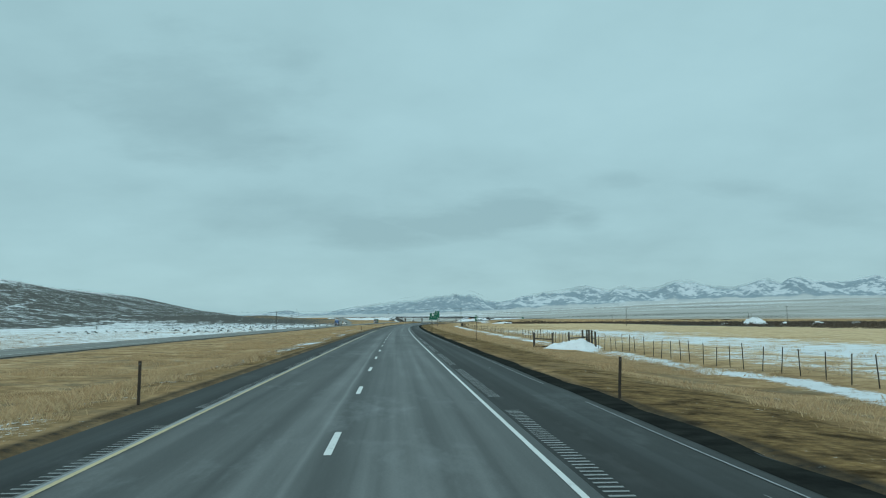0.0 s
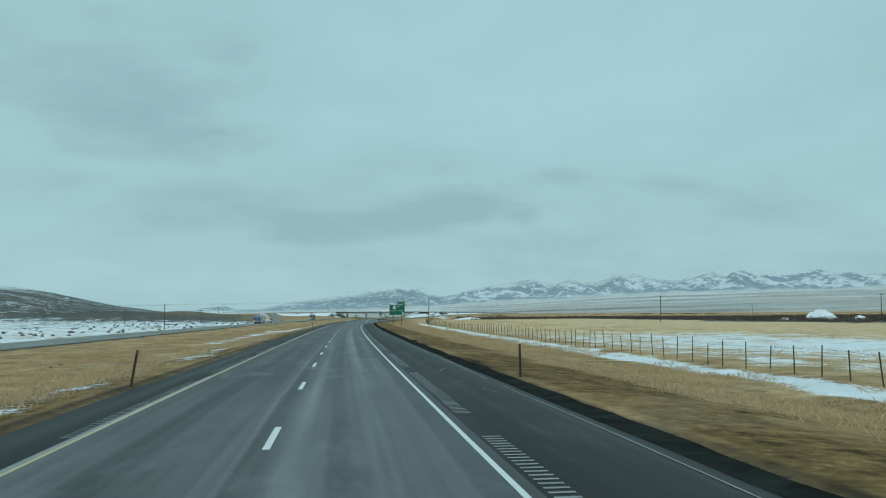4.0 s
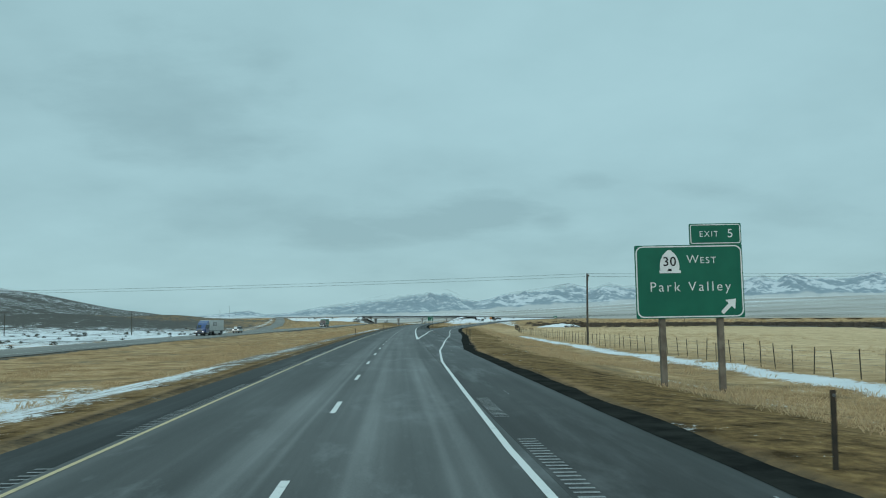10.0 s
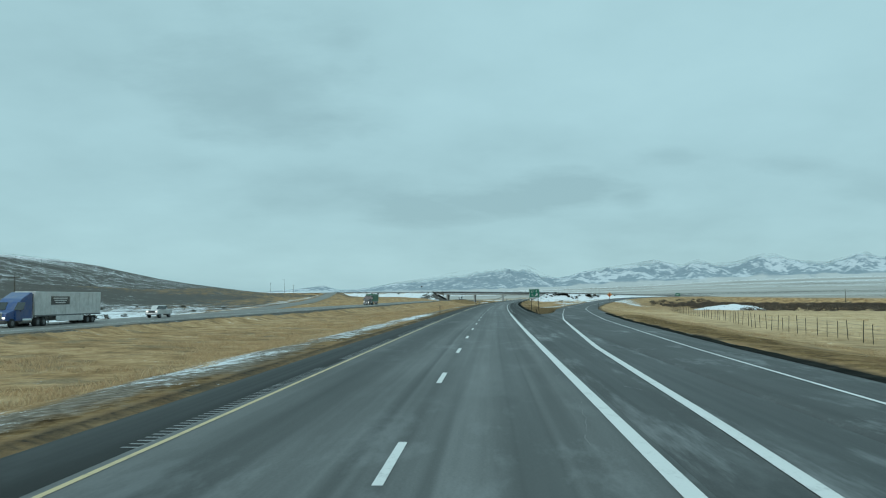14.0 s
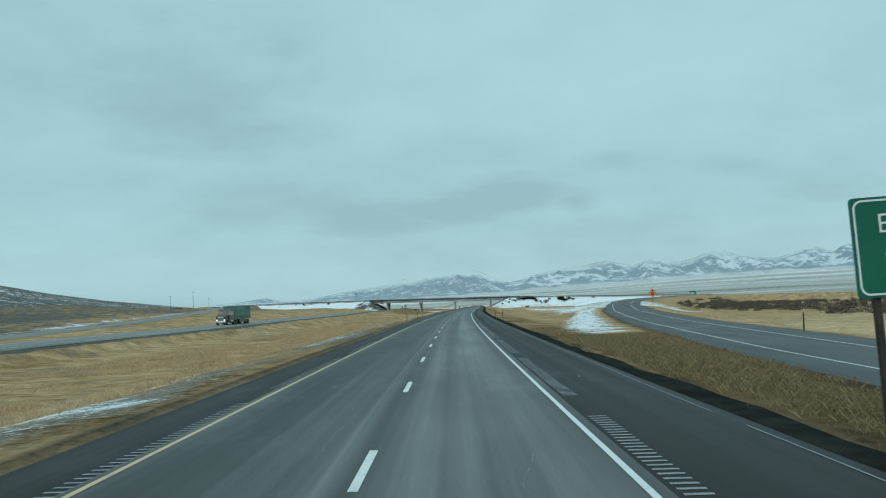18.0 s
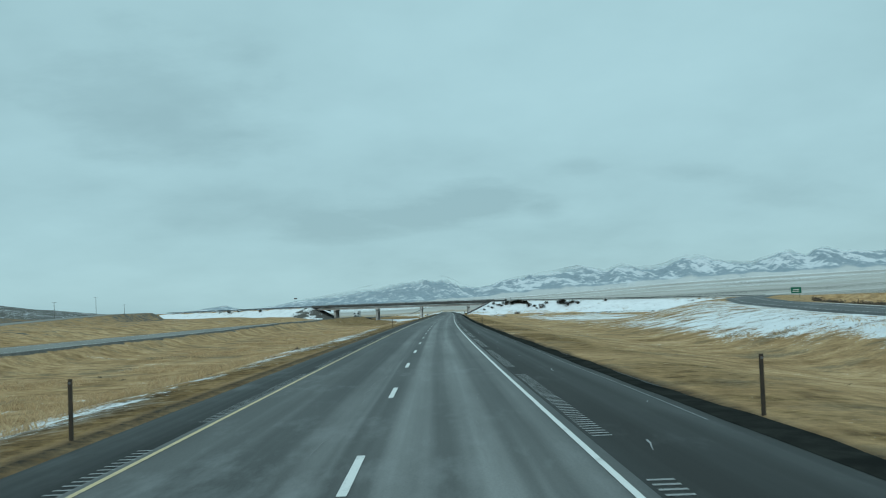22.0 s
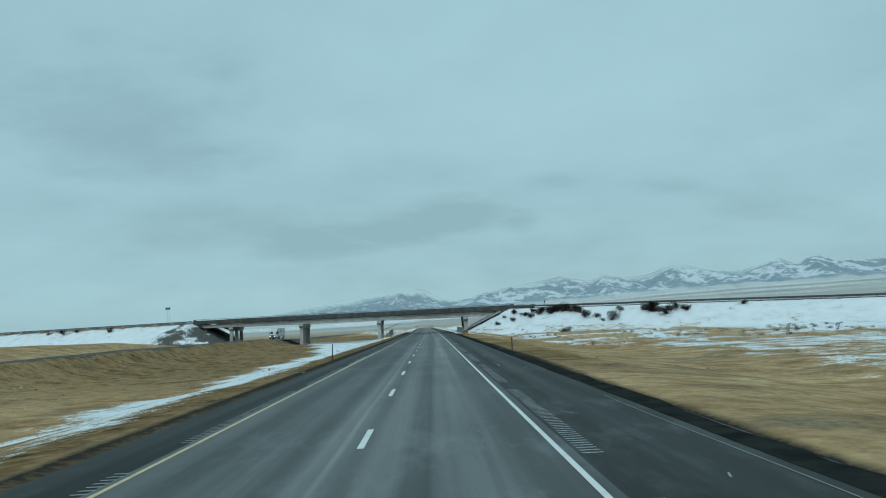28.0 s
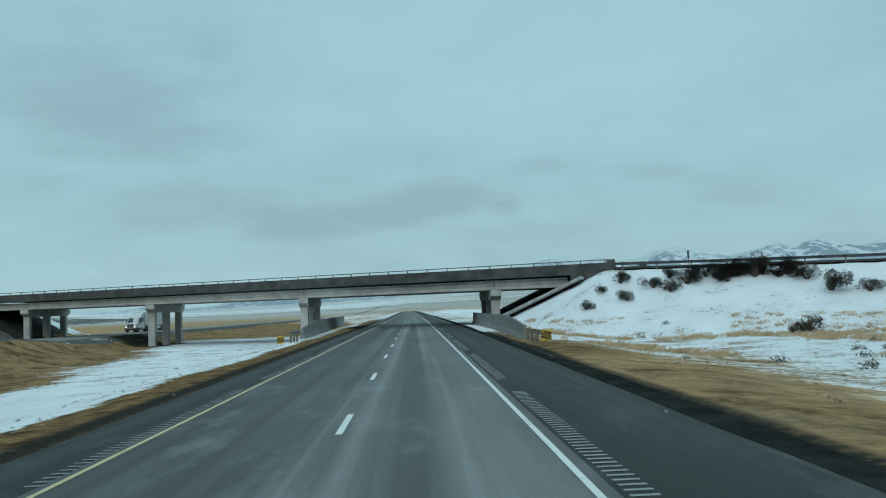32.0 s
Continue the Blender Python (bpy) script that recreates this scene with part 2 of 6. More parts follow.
def asphalt_material(name, dark, light, streak=1.0, salt=0.4, tracks=False, blend=False):
    m, t, b = material(name, 0.62)
    b.inputs["Specular IOR Level"].default_value = 0.09
    uv = node(t, "ShaderNodeUVMap", uv_map="along").outputs[0]   # x: metres across, y: metres along
    grain = noise_tex(t, uv, 22.0, 3.0, 0.7)
    blotch = noise_tex(t, uv, 0.55, 5.0, 0.6, stretch=(1.0, 0.16, 1))
    lanes = noise_tex(t, uv, 1.15, 3.0, 0.5, stretch=(1.0, 0.006, 1))
    thin = noise_tex(t, uv, 5.0, 4.0, 0.6, stretch=(1.0, 0.02, 1))
    patch = noise_tex(t, uv, 0.10, 3.0, 0.5, stretch=(1.6, 0.5, 1), offset=(9, 4, 2))
    c = mix(t, ramp(t, lanes, [(0.40, value(0)), (0.60, value(streak))]), dark, light)
    if tracks:
        # wheel paths: paler bands at the same places all along the lanes
        x = node(t, "ShaderNodeSeparateXYZ")
        t.links.new(uv, x.inputs[0])
        wander = maths(t, "MULTIPLY", maths(t, "SUBTRACT", noise_tex(t, uv, 0.5, 3.0, 0.6, stretch=(0.2, 0.03, 1)), 0.5), 0.10)
        across = maths(t, "ADD", maths(t, "DIVIDE", maths(t, "ADD", x.outputs[0], 4.0), 8.0), wander)
        band = ramp(t, across, [(0.0, value(0.62)), (0.18, value(0.50)), (0.33, value(0.58)), (0.40, value(0.82)), (0.433, value(0.72)), (0.446, value(1.04)), (0.459, value(0.72)), (0.5, value(0.62)), (0.57, value(1.0)), (0.66, value(0.70)), (0.77, value(1.0)), (0.87, value(0.74)), (1.0, value(0.66))])
        c = mix(t, 1.0, c, band, "MULTIPLY")
        c = mix(t, 1.0, c, value(1.52), "MULTIPLY")
    if blend:
        # the shoulder turns into the paler exit lane between these stations
        y = node(t, "ShaderNodeSeparateXYZ")
        t.links.new(uv, y.inputs[0])
        a = maths(t, "DIVIDE", maths(t, "SUBTRACT", y.outputs[1], 335.0), 60.0, True)
        d = maths(t, "DIVIDE", maths(t, "SUBTRACT", 575.0, y.outputs[1]), 40.0, True)
        pale = mix(t, ramp(t, lanes, [(0.40, value(0)), (0.60, value(0.7))]), (0.058, 0.062, 0.062), (0.105, 0.111, 0.112))
        c = mix(t, maths(t, "MULTIPLY", a, d), c, pale)
    c = mix(t, 0.28 * streak, c, ramp(t, thin, [(0.34, value(0.72)), (0.66, value(1.22))]), "MULTIPLY")
    c = mix(t, 0.5, c, ramp(t, blotch, [(0.32, value(0.68)), (0.66, value(1.15))]), "MULTIPLY")
    c = mix(t, 0.5, c, ramp(t, patch, [(0.35, value(0.72)), (0.6, value(1.1))]), "MULTIPLY")
    c = mix(t, 0.5, c, ramp(t, grain, [(0.3, value(0.65)), (0.7, value(1.2))]), "MULTIPLY")
    smear = noise_tex(t, uv, 0.9, 6.0, 0.68, stretch=(1.0, 0.28, 1), offset=(2, 8, 5))
    veil = noise_tex(t, uv, 0.045, 2.0, 0.5, offset=(7, 1, 3))
    k = maths(t, "MULTIPLY", ramp(t, smear, [(0.52, value(0)), (0.72, value(1))]), ramp(t, veil, [(0.46, value(0)), (0.62, value(salt))]))
    if blend:
        drift = noise_tex(t, uv, 0.75, 6.0, 0.7, stretch=(1.0, 0.10, 1), offset=(4, 2, 7))
        k = maths(t, "MAXIMUM", k, maths(t, "MULTIPLY", maths(t, "MULTIPLY", a, d), ramp(t, drift, [(0.54, value(0)), (0.72, value(0.75))])))
    c = mix(t, k, c, (0.25, 0.265, 0.27))
    t.links.new(c, b.inputs["Base Color"])
    t.links.new(ramp(t, lanes, [(0.35, value(0.5)), (0.65, value(0.72))]), b.inputs["Roughness"])
    bump(t, b, grain, 0.25, 0.006)
    return m


def paint_material(name, col, wear=0.5, base=(0.11, 0.115, 0.12)):
    m, t, b = material(name, 0.6)
    v = world_vec(t)
    n1 = noise_tex(t, v, 1.6, 5.0, 0.7)
    n2 = noise_tex(t, v, 14.0, 4.0, 0.7)
    k = maths(t, "ADD", maths(t, "MULTIPLY", n1, 0.6), maths(t, "MULTIPLY", n2, 0.4))
    c = mix(t, ramp(t, k, [(wear - 0.16, value(0.55)), (wear, value(0.0))]), col, base)
    t.links.new(c, b.inputs["Base Color"])
    return m


def mountain_material():
    m, t, b = material("hazed_snow_and_scrub", 0.95)
    v = world_vec(t)
    veg = node(t, "ShaderNodeAttribute", attribute_name="veg").outputs["Fac"]
    top = node(t, "ShaderNodeAttribute", attribute_name="mist").outputs["Fac"]
    n1 = noise_tex(t, v, 0.006, 6.0, 0.62, stretch=(1, 0.6, 1.4))
    n2 = noise_tex(t, v, 0.075, 5.0, 0.7)
    n3 = noise_tex(t, v, 0.022, 4.0, 0.65, stretch=(1, 0.7, 0.5))
    veg = maths(t, "ADD", veg, maths(t, "MULTIPLY", maths(t, "SUBTRACT", n3, 0.5), 0.9))
    k = maths(t, "ADD", veg, maths(t, "ADD", maths(t, "MULTIPLY", maths(t, "SUBTRACT", n1, 0.5), 0.30), maths(t, "MULTIPLY", maths(t, "SUBTRACT", n2, 0.5), 0.95)))
    # haze of the distance is mixed into scrub and snow tones: paler, bluer
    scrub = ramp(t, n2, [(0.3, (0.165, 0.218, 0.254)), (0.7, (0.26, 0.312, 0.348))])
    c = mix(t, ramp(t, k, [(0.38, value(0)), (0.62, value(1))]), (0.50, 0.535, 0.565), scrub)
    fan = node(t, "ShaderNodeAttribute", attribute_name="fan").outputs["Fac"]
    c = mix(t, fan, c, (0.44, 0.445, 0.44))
    t.links.new(c, b.inputs["Base Color"])
    # summits are swallowed by the cloud base
    clear = node(t, "ShaderNodeBsdfTransparent")
    blend = node(t, "ShaderNodeMixShader")
    fade = maths(t, "ADD", top, maths(t, "MULTIPLY", maths(t, "SUBTRACT", noise_tex(t, v, 0.004, 4.0, 0.6), 0.5), 0.7))
    t.links.new(ramp(t, fade, [(0.32, value(0)), (0.95, value(1))]), blend.inputs[0])
    t.links.new(b.outputs[0], blend.inputs[1])
    t.links.new(clear.outputs[0], blend.inputs[2])
    t.links.new(blend.outputs[0], t.nodes["Material Output"].inputs[0])
    return m


MAT_GROUND = ground_material()
MAT_ROAD = asphalt_material("worn_grey_asphalt", (0.058, 0.061, 0.060), (0.150, 0.158, 0.157), 0.8, 0.40, True)
MAT_ROAD_FAR = asphalt_material("dull_grey_asphalt", (0.058, 0.062, 0.062), (0.105, 0.111, 0.112), 0.7, 0.85)
MAT_ROAD_PALE = asphalt_material("salt_pale_asphalt", (0.150, 0.147, 0.134), (0.235, 0.230, 0.210), 0.7, 0.6)
MAT_SHOULDER = asphalt_material("dark_shoulder_asphalt", (0.022, 0.0233, 0.0225), (0.041, 0.0428, 0.0415), 0.6, 0.2, False, True)
MAT_SHOULDER_IN = asphalt_material("dark_inner_shoulder_asphalt", (0.0195, 0.0207, 0.020), (0.036, 0.0376, 0.0365), 0.6, 0.2)
MAT_MARGIN = worn("black_edge_gravel", (0.0145, 0.016, 0.0152), (0.029, 0.031, 0.028), 0.95, scale=0.9, grain=16.0, bumpy=0.4)
MAT_MARGIN.node_tree.nodes["Principled BSDF"].inputs["Specular IOR Level"].default_value = 0.0
MAT_WHITE_LINE = paint_material("white_road_paint", (0.56, 0.57, 0.56), 0.47)
MAT_YELLOW_LINE = paint_material("yellow_road_paint", (0.47, 0.375, 0.215), 0.49)
MAT_RUMBLE = paint_material("salt_dusted_groove", (0.235, 0.243, 0.243), 0.52)
MAT_CRACK = paint_material("salt_lined_crack", (0.25, 0.26, 0.265), 0.55)
MAT_SMEAR = paint_material("pale_salt_smear", (0.128, 0.134, 0.135), 0.60, (0.10, 0.104, 0.105))
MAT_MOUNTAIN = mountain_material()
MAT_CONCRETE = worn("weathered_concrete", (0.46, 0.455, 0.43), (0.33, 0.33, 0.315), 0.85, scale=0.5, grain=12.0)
# parapet stains; on paving and abutments this dark tone is painted shade
MAT_CONCRETE_DARK = worn("stained_shade_dark_concrete", (0.050, 0.054, 0.052), (0.095, 0.095, 0.09), 0.9, scale=0.6, grain=9.0)
MAT_STEEL = worn("galvanised_steel", (0.17, 0.18, 0.185), (0.12, 0.125, 0.13), 0.55, 0.4, scale=2.0, grain=20)
MAT_RAIL = worn("dull_dark_rail", (0.060, 0.067, 0.070), (0.095, 0.102, 0.105), 0.7, 0.2, scale=2.0, grain=20)
MAT_RUST = worn("brown_painted_steel", (0.030, 0.027, 0.022), (0.06, 0.045, 0.033), 0.8, 0.0, scale=3.0, grain=40)
MAT_WOOD = worn("grey_weathered_wood", (0.125, 0.10, 0.078), (0.21, 0.18, 0.145), 0.9, scale=2.0, grain=25)
MAT_BARRIER = worn("grey_barrier_concrete", (0.15, 0.152, 0.148), (0.21, 0.21, 0.20), 0.85, scale=0.7, grain=10.0)
MAT_KERB = worn("snow_dusted_concrete", (0.42, 0.43, 0.43), (0.20, 0.205, 0.205), 0.9, scale=2.2, grain=14.0)
MAT_WOOD_DARK = worn("dark_weathered_wood", (0.055, 0.046, 0.038), (0.105, 0.088, 0.07), 0.9, scale=2.0, grain=25)
MAT_SIGN_AMBER = worn("amber_sign_sheet", (0.60, 0.30, 0.10), (0.52, 0.26, 0.09), 0.5, scale=2, grain=60, bumpy=0.02)
MAT_SIGN_RED = worn("red_sign_sheet", (0.42, 0.05, 0.03), (0.36, 0.045, 0.03), 0.5, scale=2, grain=60, bumpy=0.02)
MAT_SIGN = worn("green_sign_sheet", (0.004, 0.115, 0.072), (0.006, 0.135, 0.084), 0.45, scale=0.8, grain=60, bumpy=0.02)
MAT_SIGN_WHITE = worn("white_sign_sheet", (0.78, 0.80, 0.80), (0.70, 0.72, 0.72), 0.45, scale=2, grain=60, bumpy=0.02)
MAT_SIGN_YELLOW = worn("yellow_sign_sheet", (0.70, 0.46, 0.03), (0.62, 0.40, 0.03), 0.5, scale=2, grain=60, bumpy=0.02)
MAT_BLACK = worn("black_paint", (0.016, 0.016, 0.017), (0.025, 0.025, 0.026), 0.5)



def heap_material():
    m, t, b = material("dirty_ploughed_snow", 0.9)
    v = object_vec(t)
    clods = noise_tex(t, v, 1.3, 6.0, 0.7)
    c = mix(t, ramp(t, clods, [(0.33, value(1)), (0.39, value(0))]), (0.66, 0.69, 0.715), (0.075, 0.062, 0.048))
    c = mix(t, 0.4, c, ramp(t, noise_tex(t, v, 6.0, 4.0, 0.6), [(0.3, value(0.7)), (0.6, value(1.0))]), "MULTIPLY")
    t.links.new(c, b.inputs["Base Color"])
    bump(t, b, clods, 0.8, 0.15)
    return m


MAT_HEAP = heap_material()
# ---------------------------------------------------------------- line of the road
# s: metres along the lane line from the start, o: metres to its right
KNOT_S = (-50.0, 118.75, 287.5, 456.25, 625.0, 793.75, 962.5, 1131.25, 1300.0)
KNOT_TURN = (0.0, 0.299, 1.543, 3.276, 4.137, 5.6, 6.673, 6.443, 6.029)
LINE_S = np.arange(-50, 1400, 2.0)
_turn = np.radians(np.interp(LINE_S, KNOT_S, KNOT_TURN))
LINE_TURN = np.convolve(np.pad(_turn, 30, "edge"), np.ones(61) / 61, "valid")
_mid = (LINE_TURN[1:] + LINE_TURN[:-1]) / 2
LINE_X = np.concatenate([[0], np.cumsum(np.sin(_mid) * 2)])
LINE_Y = np.concatenate([[0], np.cumsum(np.cos(_mid) * 2)])
_zero = int(np.argmin(abs(LINE_S)))
LINE_X, LINE_Y = LINE_X - LINE_X[_zero], LINE_Y - LINE_Y[_zero]


def road_xy(s, o):
    """World x, y of road coordinates (arrays or numbers), straight on beyond both ends."""
    s = np.asarray(s, float)
    th = np.interp(s, LINE_S, LINE_TURN)
    over = s - np.clip(s, LINE_S[0], LINE_S[-1])
    x = np.interp(s, LINE_S, LINE_X) + over * np.sin(th)
    y = np.interp(s, LINE_S, LINE_Y) + over * np.cos(th)
    return x + o * np.cos(th), y - o * np.sin(th)


def road_turn(s):
    return float(np.interp(s, LINE_S, LINE_TURN))


def road_so(x, y):
    """Road coordinates of one world point."""
    i = int(np.argmin((LINE_X - x) ** 2 + (LINE_Y - y) ** 2))
    th, dx, dy = LINE_TURN[i], x - LINE_X[i], y - LINE_Y[i]
    return LINE_S[i] + dx * math.sin(th) + dy * math.cos(th), dx * math.cos(th) - dy * math.sin(th)


# exit ramp: s, left line, right line, height
RAMP_S = (300, 350, 383, 401, 415, 431, 448, 461, 484, 507, 556, 588, 638, 684, 700, 754, 817, 870, 930, 990, 1050, 1085)
RAMP_L = (3.7, 3.7, 3.7, 3.7, 3.7, 3.7, 3.9, 4.4, 5.4, 6.1, 8.6, 11.0, 15.0, 20.0, 22.0, 29.3, 39.5, 50.0, 68.0, 93.0, 120.0, 136.0)
RAMP_R = (3.7, 3.7, 4.2, 4.9, 5.8, 6.7, 7.8, 8.7, 9.8, 10.6, 13.0, 15.3, 19.3, 24.3, 26.3, 33.6, 44.0, 54.8, 73.0, 98.2, 125.3, 141.5)
RAMP_Z = (0, 0, 0, 0, 0, 0, 0, 0, 0, 0, 0, 0, 0, 0.05, 0.1, 0.35, 1.0, 1.8, 2.6, 3.2, 3.5, 3.5)
# the other carriageway: centre and height
OPP_S = (-300, 0, 300, 500, 650, 800, 950, 1080, 1200, 1400, 1700)
OPP_O = (-52, -52, -52, -52, -50, -48, -48, -50, -53, -56, -58)
OPP_Z = (-1.9, -1.9, -1.9, -1.45, -0.9, -0.55, 0.0, 0.1, -0.1, -0.8, -2.0)
# ramp on the far side: s, centre, height
WEST_S = (640, 700, 800, 900, 1000, 1080, 1150)
WEST_O = (-59.0, -64.0, -78.0, -97.0, -118.0, -136.0, -150.0)
WEST_Z = (-1.3, -0.9, 0.3, 2.0, 4.2, 5.6, 6.2)
# crossroad over the bridge: a straight line, u metres to the right of its middle
CROSS_P, CROSS_D = (62.167, 1194.267), (0.81482, -0.57971)
CROSS_U = (-700, -300, -66, 50, 72, 95, 131, 172, 300, 700)
CROSS_Z = (3.0, 6.2, 6.6, 5.9, 5.3, 5.0, 4.2, 3.4, 2.6, 2.0)
DECK_L, DECK_R = -65.8, 50.6
DECK_DROP, DECK_FALL = -0.2, 0.346     # the deck falls slightly towards the east
PAVE_L, PAVE_R = -5.5, 7.55


def smooth(a, b, x):
    k = np.clip((x - a) / (b - a), 0, 1)
    return k * k * (3 - 2 * k)


def cross_ud(x, y):
    dx, dy = x - CROSS_P[0], y - CROSS_P[1]
    return dx * CROSS_D[0] + dy * CROSS_D[1], dx * CROSS_D[1] * -1 + dy * CROSS_D[0]


def cross_xy(u, d):
    return CROSS_P[0] + u * CROSS_D[0] - d * CROSS_D[1], CROSS_P[1] + u * CROSS_D[1] + d * CROSS_D[0]


def wave(x, y, size, seed=0.0):
    """Cheap rolling unevenness, -1 to 1."""
    a, b = x / size, y / size
    return (np.sin(a * 1.7 + b * 0.9 + seed) + np.sin(a * -0.8 + b * 2.1 + seed * 2.3) + np.sin(a * 3.1 - b * 1.3 + seed * 1.7) * 0.6 + np.sin(a * 0.5 + b * 3.9 + seed * 0.7) * 0.5) / 3.1


def cell(i, j, seed):
    h = np.sin(i * 127.1 + j * 311.7 + seed * 74.7) * 43758.5453
    return h - np.floor(h)


def fbm(x, y, size, seed=0.0, octaves=4, ridged=False):
    """Fractal unevenness, about -1 to 1; ridged gives sharp spurs."""
    total, amp, norm = 0.0, 1.0, 0.0
    x, y = np.asarray(x, float) / size, np.asarray(y, float) / size
    for k in range(octaves):
        i, j = np.floor(x), np.floor(y)
        u, v = x - i, y - j
        u, v = u * u * (3 - 2 * u), v * v * (3 - 2 * v)
        n = (cell(i, j, seed + k) * (1 - u) + cell(i + 1, j, seed + k) * u) * (1 - v) + (cell(i, j + 1, seed + k) * (1 - u) + cell(i + 1, j + 1, seed + k) * u) * v
        n = 2 * n - 1
        if ridged:
            n = 1 - 2 * np.abs(n)
        total, norm = total + n * amp, norm + amp
        x, y, amp = x * 2.03 + 5.1, y * 2.03 + 1.7, amp * 0.52
    return total / norm


def terrain(s, o):
    """Height of the ground at road coordinates, and its world x, y."""
    x, y = road_xy(s, o)
    edge = np.where(s < 590, np.maximum(PAVE_R, np.interp(s, RAMP_S, RAMP_R) + 2.6), PAVE_R)
    rough = wave(x, y, 6.0) * 0.12 + wave(x, y, 2.1, 1.0) * 0.05
    # right of the road: fore slope, ditch, field
    right = -1.0 * smooth(0.6, 12.0, o - edge) - 0.25 * smooth(8, 13, o - edge) * (1 - smooth(15, 20, o - edge))
    # left: median swale and the other carriageway
    oc, zo = np.interp(s, OPP_S, OPP_O), np.interp(s, OPP_S, OPP_Z)
    d_left = PAVE_L - o
    left = -1.9 * smooth(0.6, 13.0, d_left)
    left = np.where(d_left > 6, left + (zo - 0.1 - left) * smooth(12.5, 7.0, np.abs(o - oc)), left)
    beyond = o < oc - 7
    left = left + (0.30 + 0.35 * smooth(700, 800, s) + 0.50 * smooth(870, 960, s) + 0.20 * smooth(1000, 1050, s)) * np.exp(-((o - oc - 9.0) / np.where(o > oc + 9.0, np.interp(s, (700, 900), (1.7, 6.0)), 1.7)) ** 2) * smooth(430, 520, s) * smooth(1192, 1164, s)
    left = np.where(beyond, zo - 0.1 - 1.0 * smooth(0, 10, oc - 7 - o), left)
    z = np.where(o > 0, right, left) + rough * smooth(0.2, 4, np.maximum(o - edge, d_left)) * smooth(7, 10, np.abs(o - oc))
    z = np.where((o > PAVE_L - 0.3) & (o < edge + 0.3), -0.09, z)
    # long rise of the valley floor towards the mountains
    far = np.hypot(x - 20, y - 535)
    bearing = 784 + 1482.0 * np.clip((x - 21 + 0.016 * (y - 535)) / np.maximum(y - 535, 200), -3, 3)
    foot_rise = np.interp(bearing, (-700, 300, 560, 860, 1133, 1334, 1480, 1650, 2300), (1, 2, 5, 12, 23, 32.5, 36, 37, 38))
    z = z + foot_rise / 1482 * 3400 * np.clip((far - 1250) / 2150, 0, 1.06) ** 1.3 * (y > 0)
    # ramp and the ground it lies on
    rc = (np.interp(s, RAMP_S, RAMP_L) + np.interp(s, RAMP_S, RAMP_R)) / 2
    rz = np.interp(s, RAMP_S, RAMP_Z)
    near = smooth(14.0 + 16 * smooth(760, 900, s), 5.4, np.abs(o - rc)) * (s > 585) * (s < 1100)
    z = np.where(near > 0, z + (rz - 0.1 - z) * near, z)
    # knolls and the cut slope beside the other carriageway
    z = z + smooth(640, 830, s) * smooth(1235, 1130, s) * (3.4 * smooth(8, 27, oc - o) + 6.0 * smooth(55, 190, oc - o)) * (0.85 + 0.22 * wave(x, y, 34))
    wc, wz = np.interp(s, WEST_S, WEST_O), np.interp(s, WEST_S, WEST_Z)
    on_west = smooth(13.0, 4.5, np.abs(o - wc)) * (s > 640) * (s < 1150)
    z = np.where(on_west > 0, z + (wz - 0.1 - z) * on_west, z)
    # the sagebrush hill
    crest = np.interp(y, (150, 700, 1350, 1750, 1950, 2300, 2900), (6, 62, 67, 68, 56, 37, 15))
    z = z + (crest * (0.5 * smooth(-235, -640, x) + 0.5 * np.clip((-235 - x) / 400, 0, 1)) + (2.6 * wave(x, y, 90) + 1.2 * wave(x, y, 37, 2.0)) * smooth(-260, -480, x)) * (x < -200)
    # embankments of the crossroad
    u, d = cross_ud(x, y)
    zc = np.interp(u, CROSS_U, CROSS_Z)
    skew = u + 0.557 * np.clip(d + 6.0, 0, 18)
    inset = np.maximum(DECK_R - skew, 0) * (skew > -4) + np.maximum(skew - DECK_L, 0) * (skew <= -4)
    top = zc - 0.12 - np.maximum(np.abs(d - 2.45) - 8.75, 0) / 2.55 - inset / 2.4
    z = np.where(np.abs(u) < 900, np.maximum(z, top + 0.25 * wave(x, y, 4.0) * (np.abs(d - 2.45) > 9.4) * (inset < 0.5)), z)
    return x, y, z


def ground_z(x, y):
    s, o = road_so(x, y)
    return float(terrain(np.array([s]), np.array([o]))[2][0])


def rz_of(s):
    """Turn about z, in degrees, of a thing that faces back along the road at s."""
    return -math.degrees(road_turn(s))


# ---------------------------------------------------------------- builders
def mesh_from(name, verts, faces, mat, smooth_shade=False):
    me = bpy.data.meshes.new(name)
    me.from_pydata([tuple(map(float, v)) for v in verts], [], [tuple(int(i) for i in f) for f in faces])
    me.materials.append(mat)
    if smooth_shade:
        me.polygons.foreach_set("use_smooth", [True] * len(me.polygons))
    me.update()
    return me


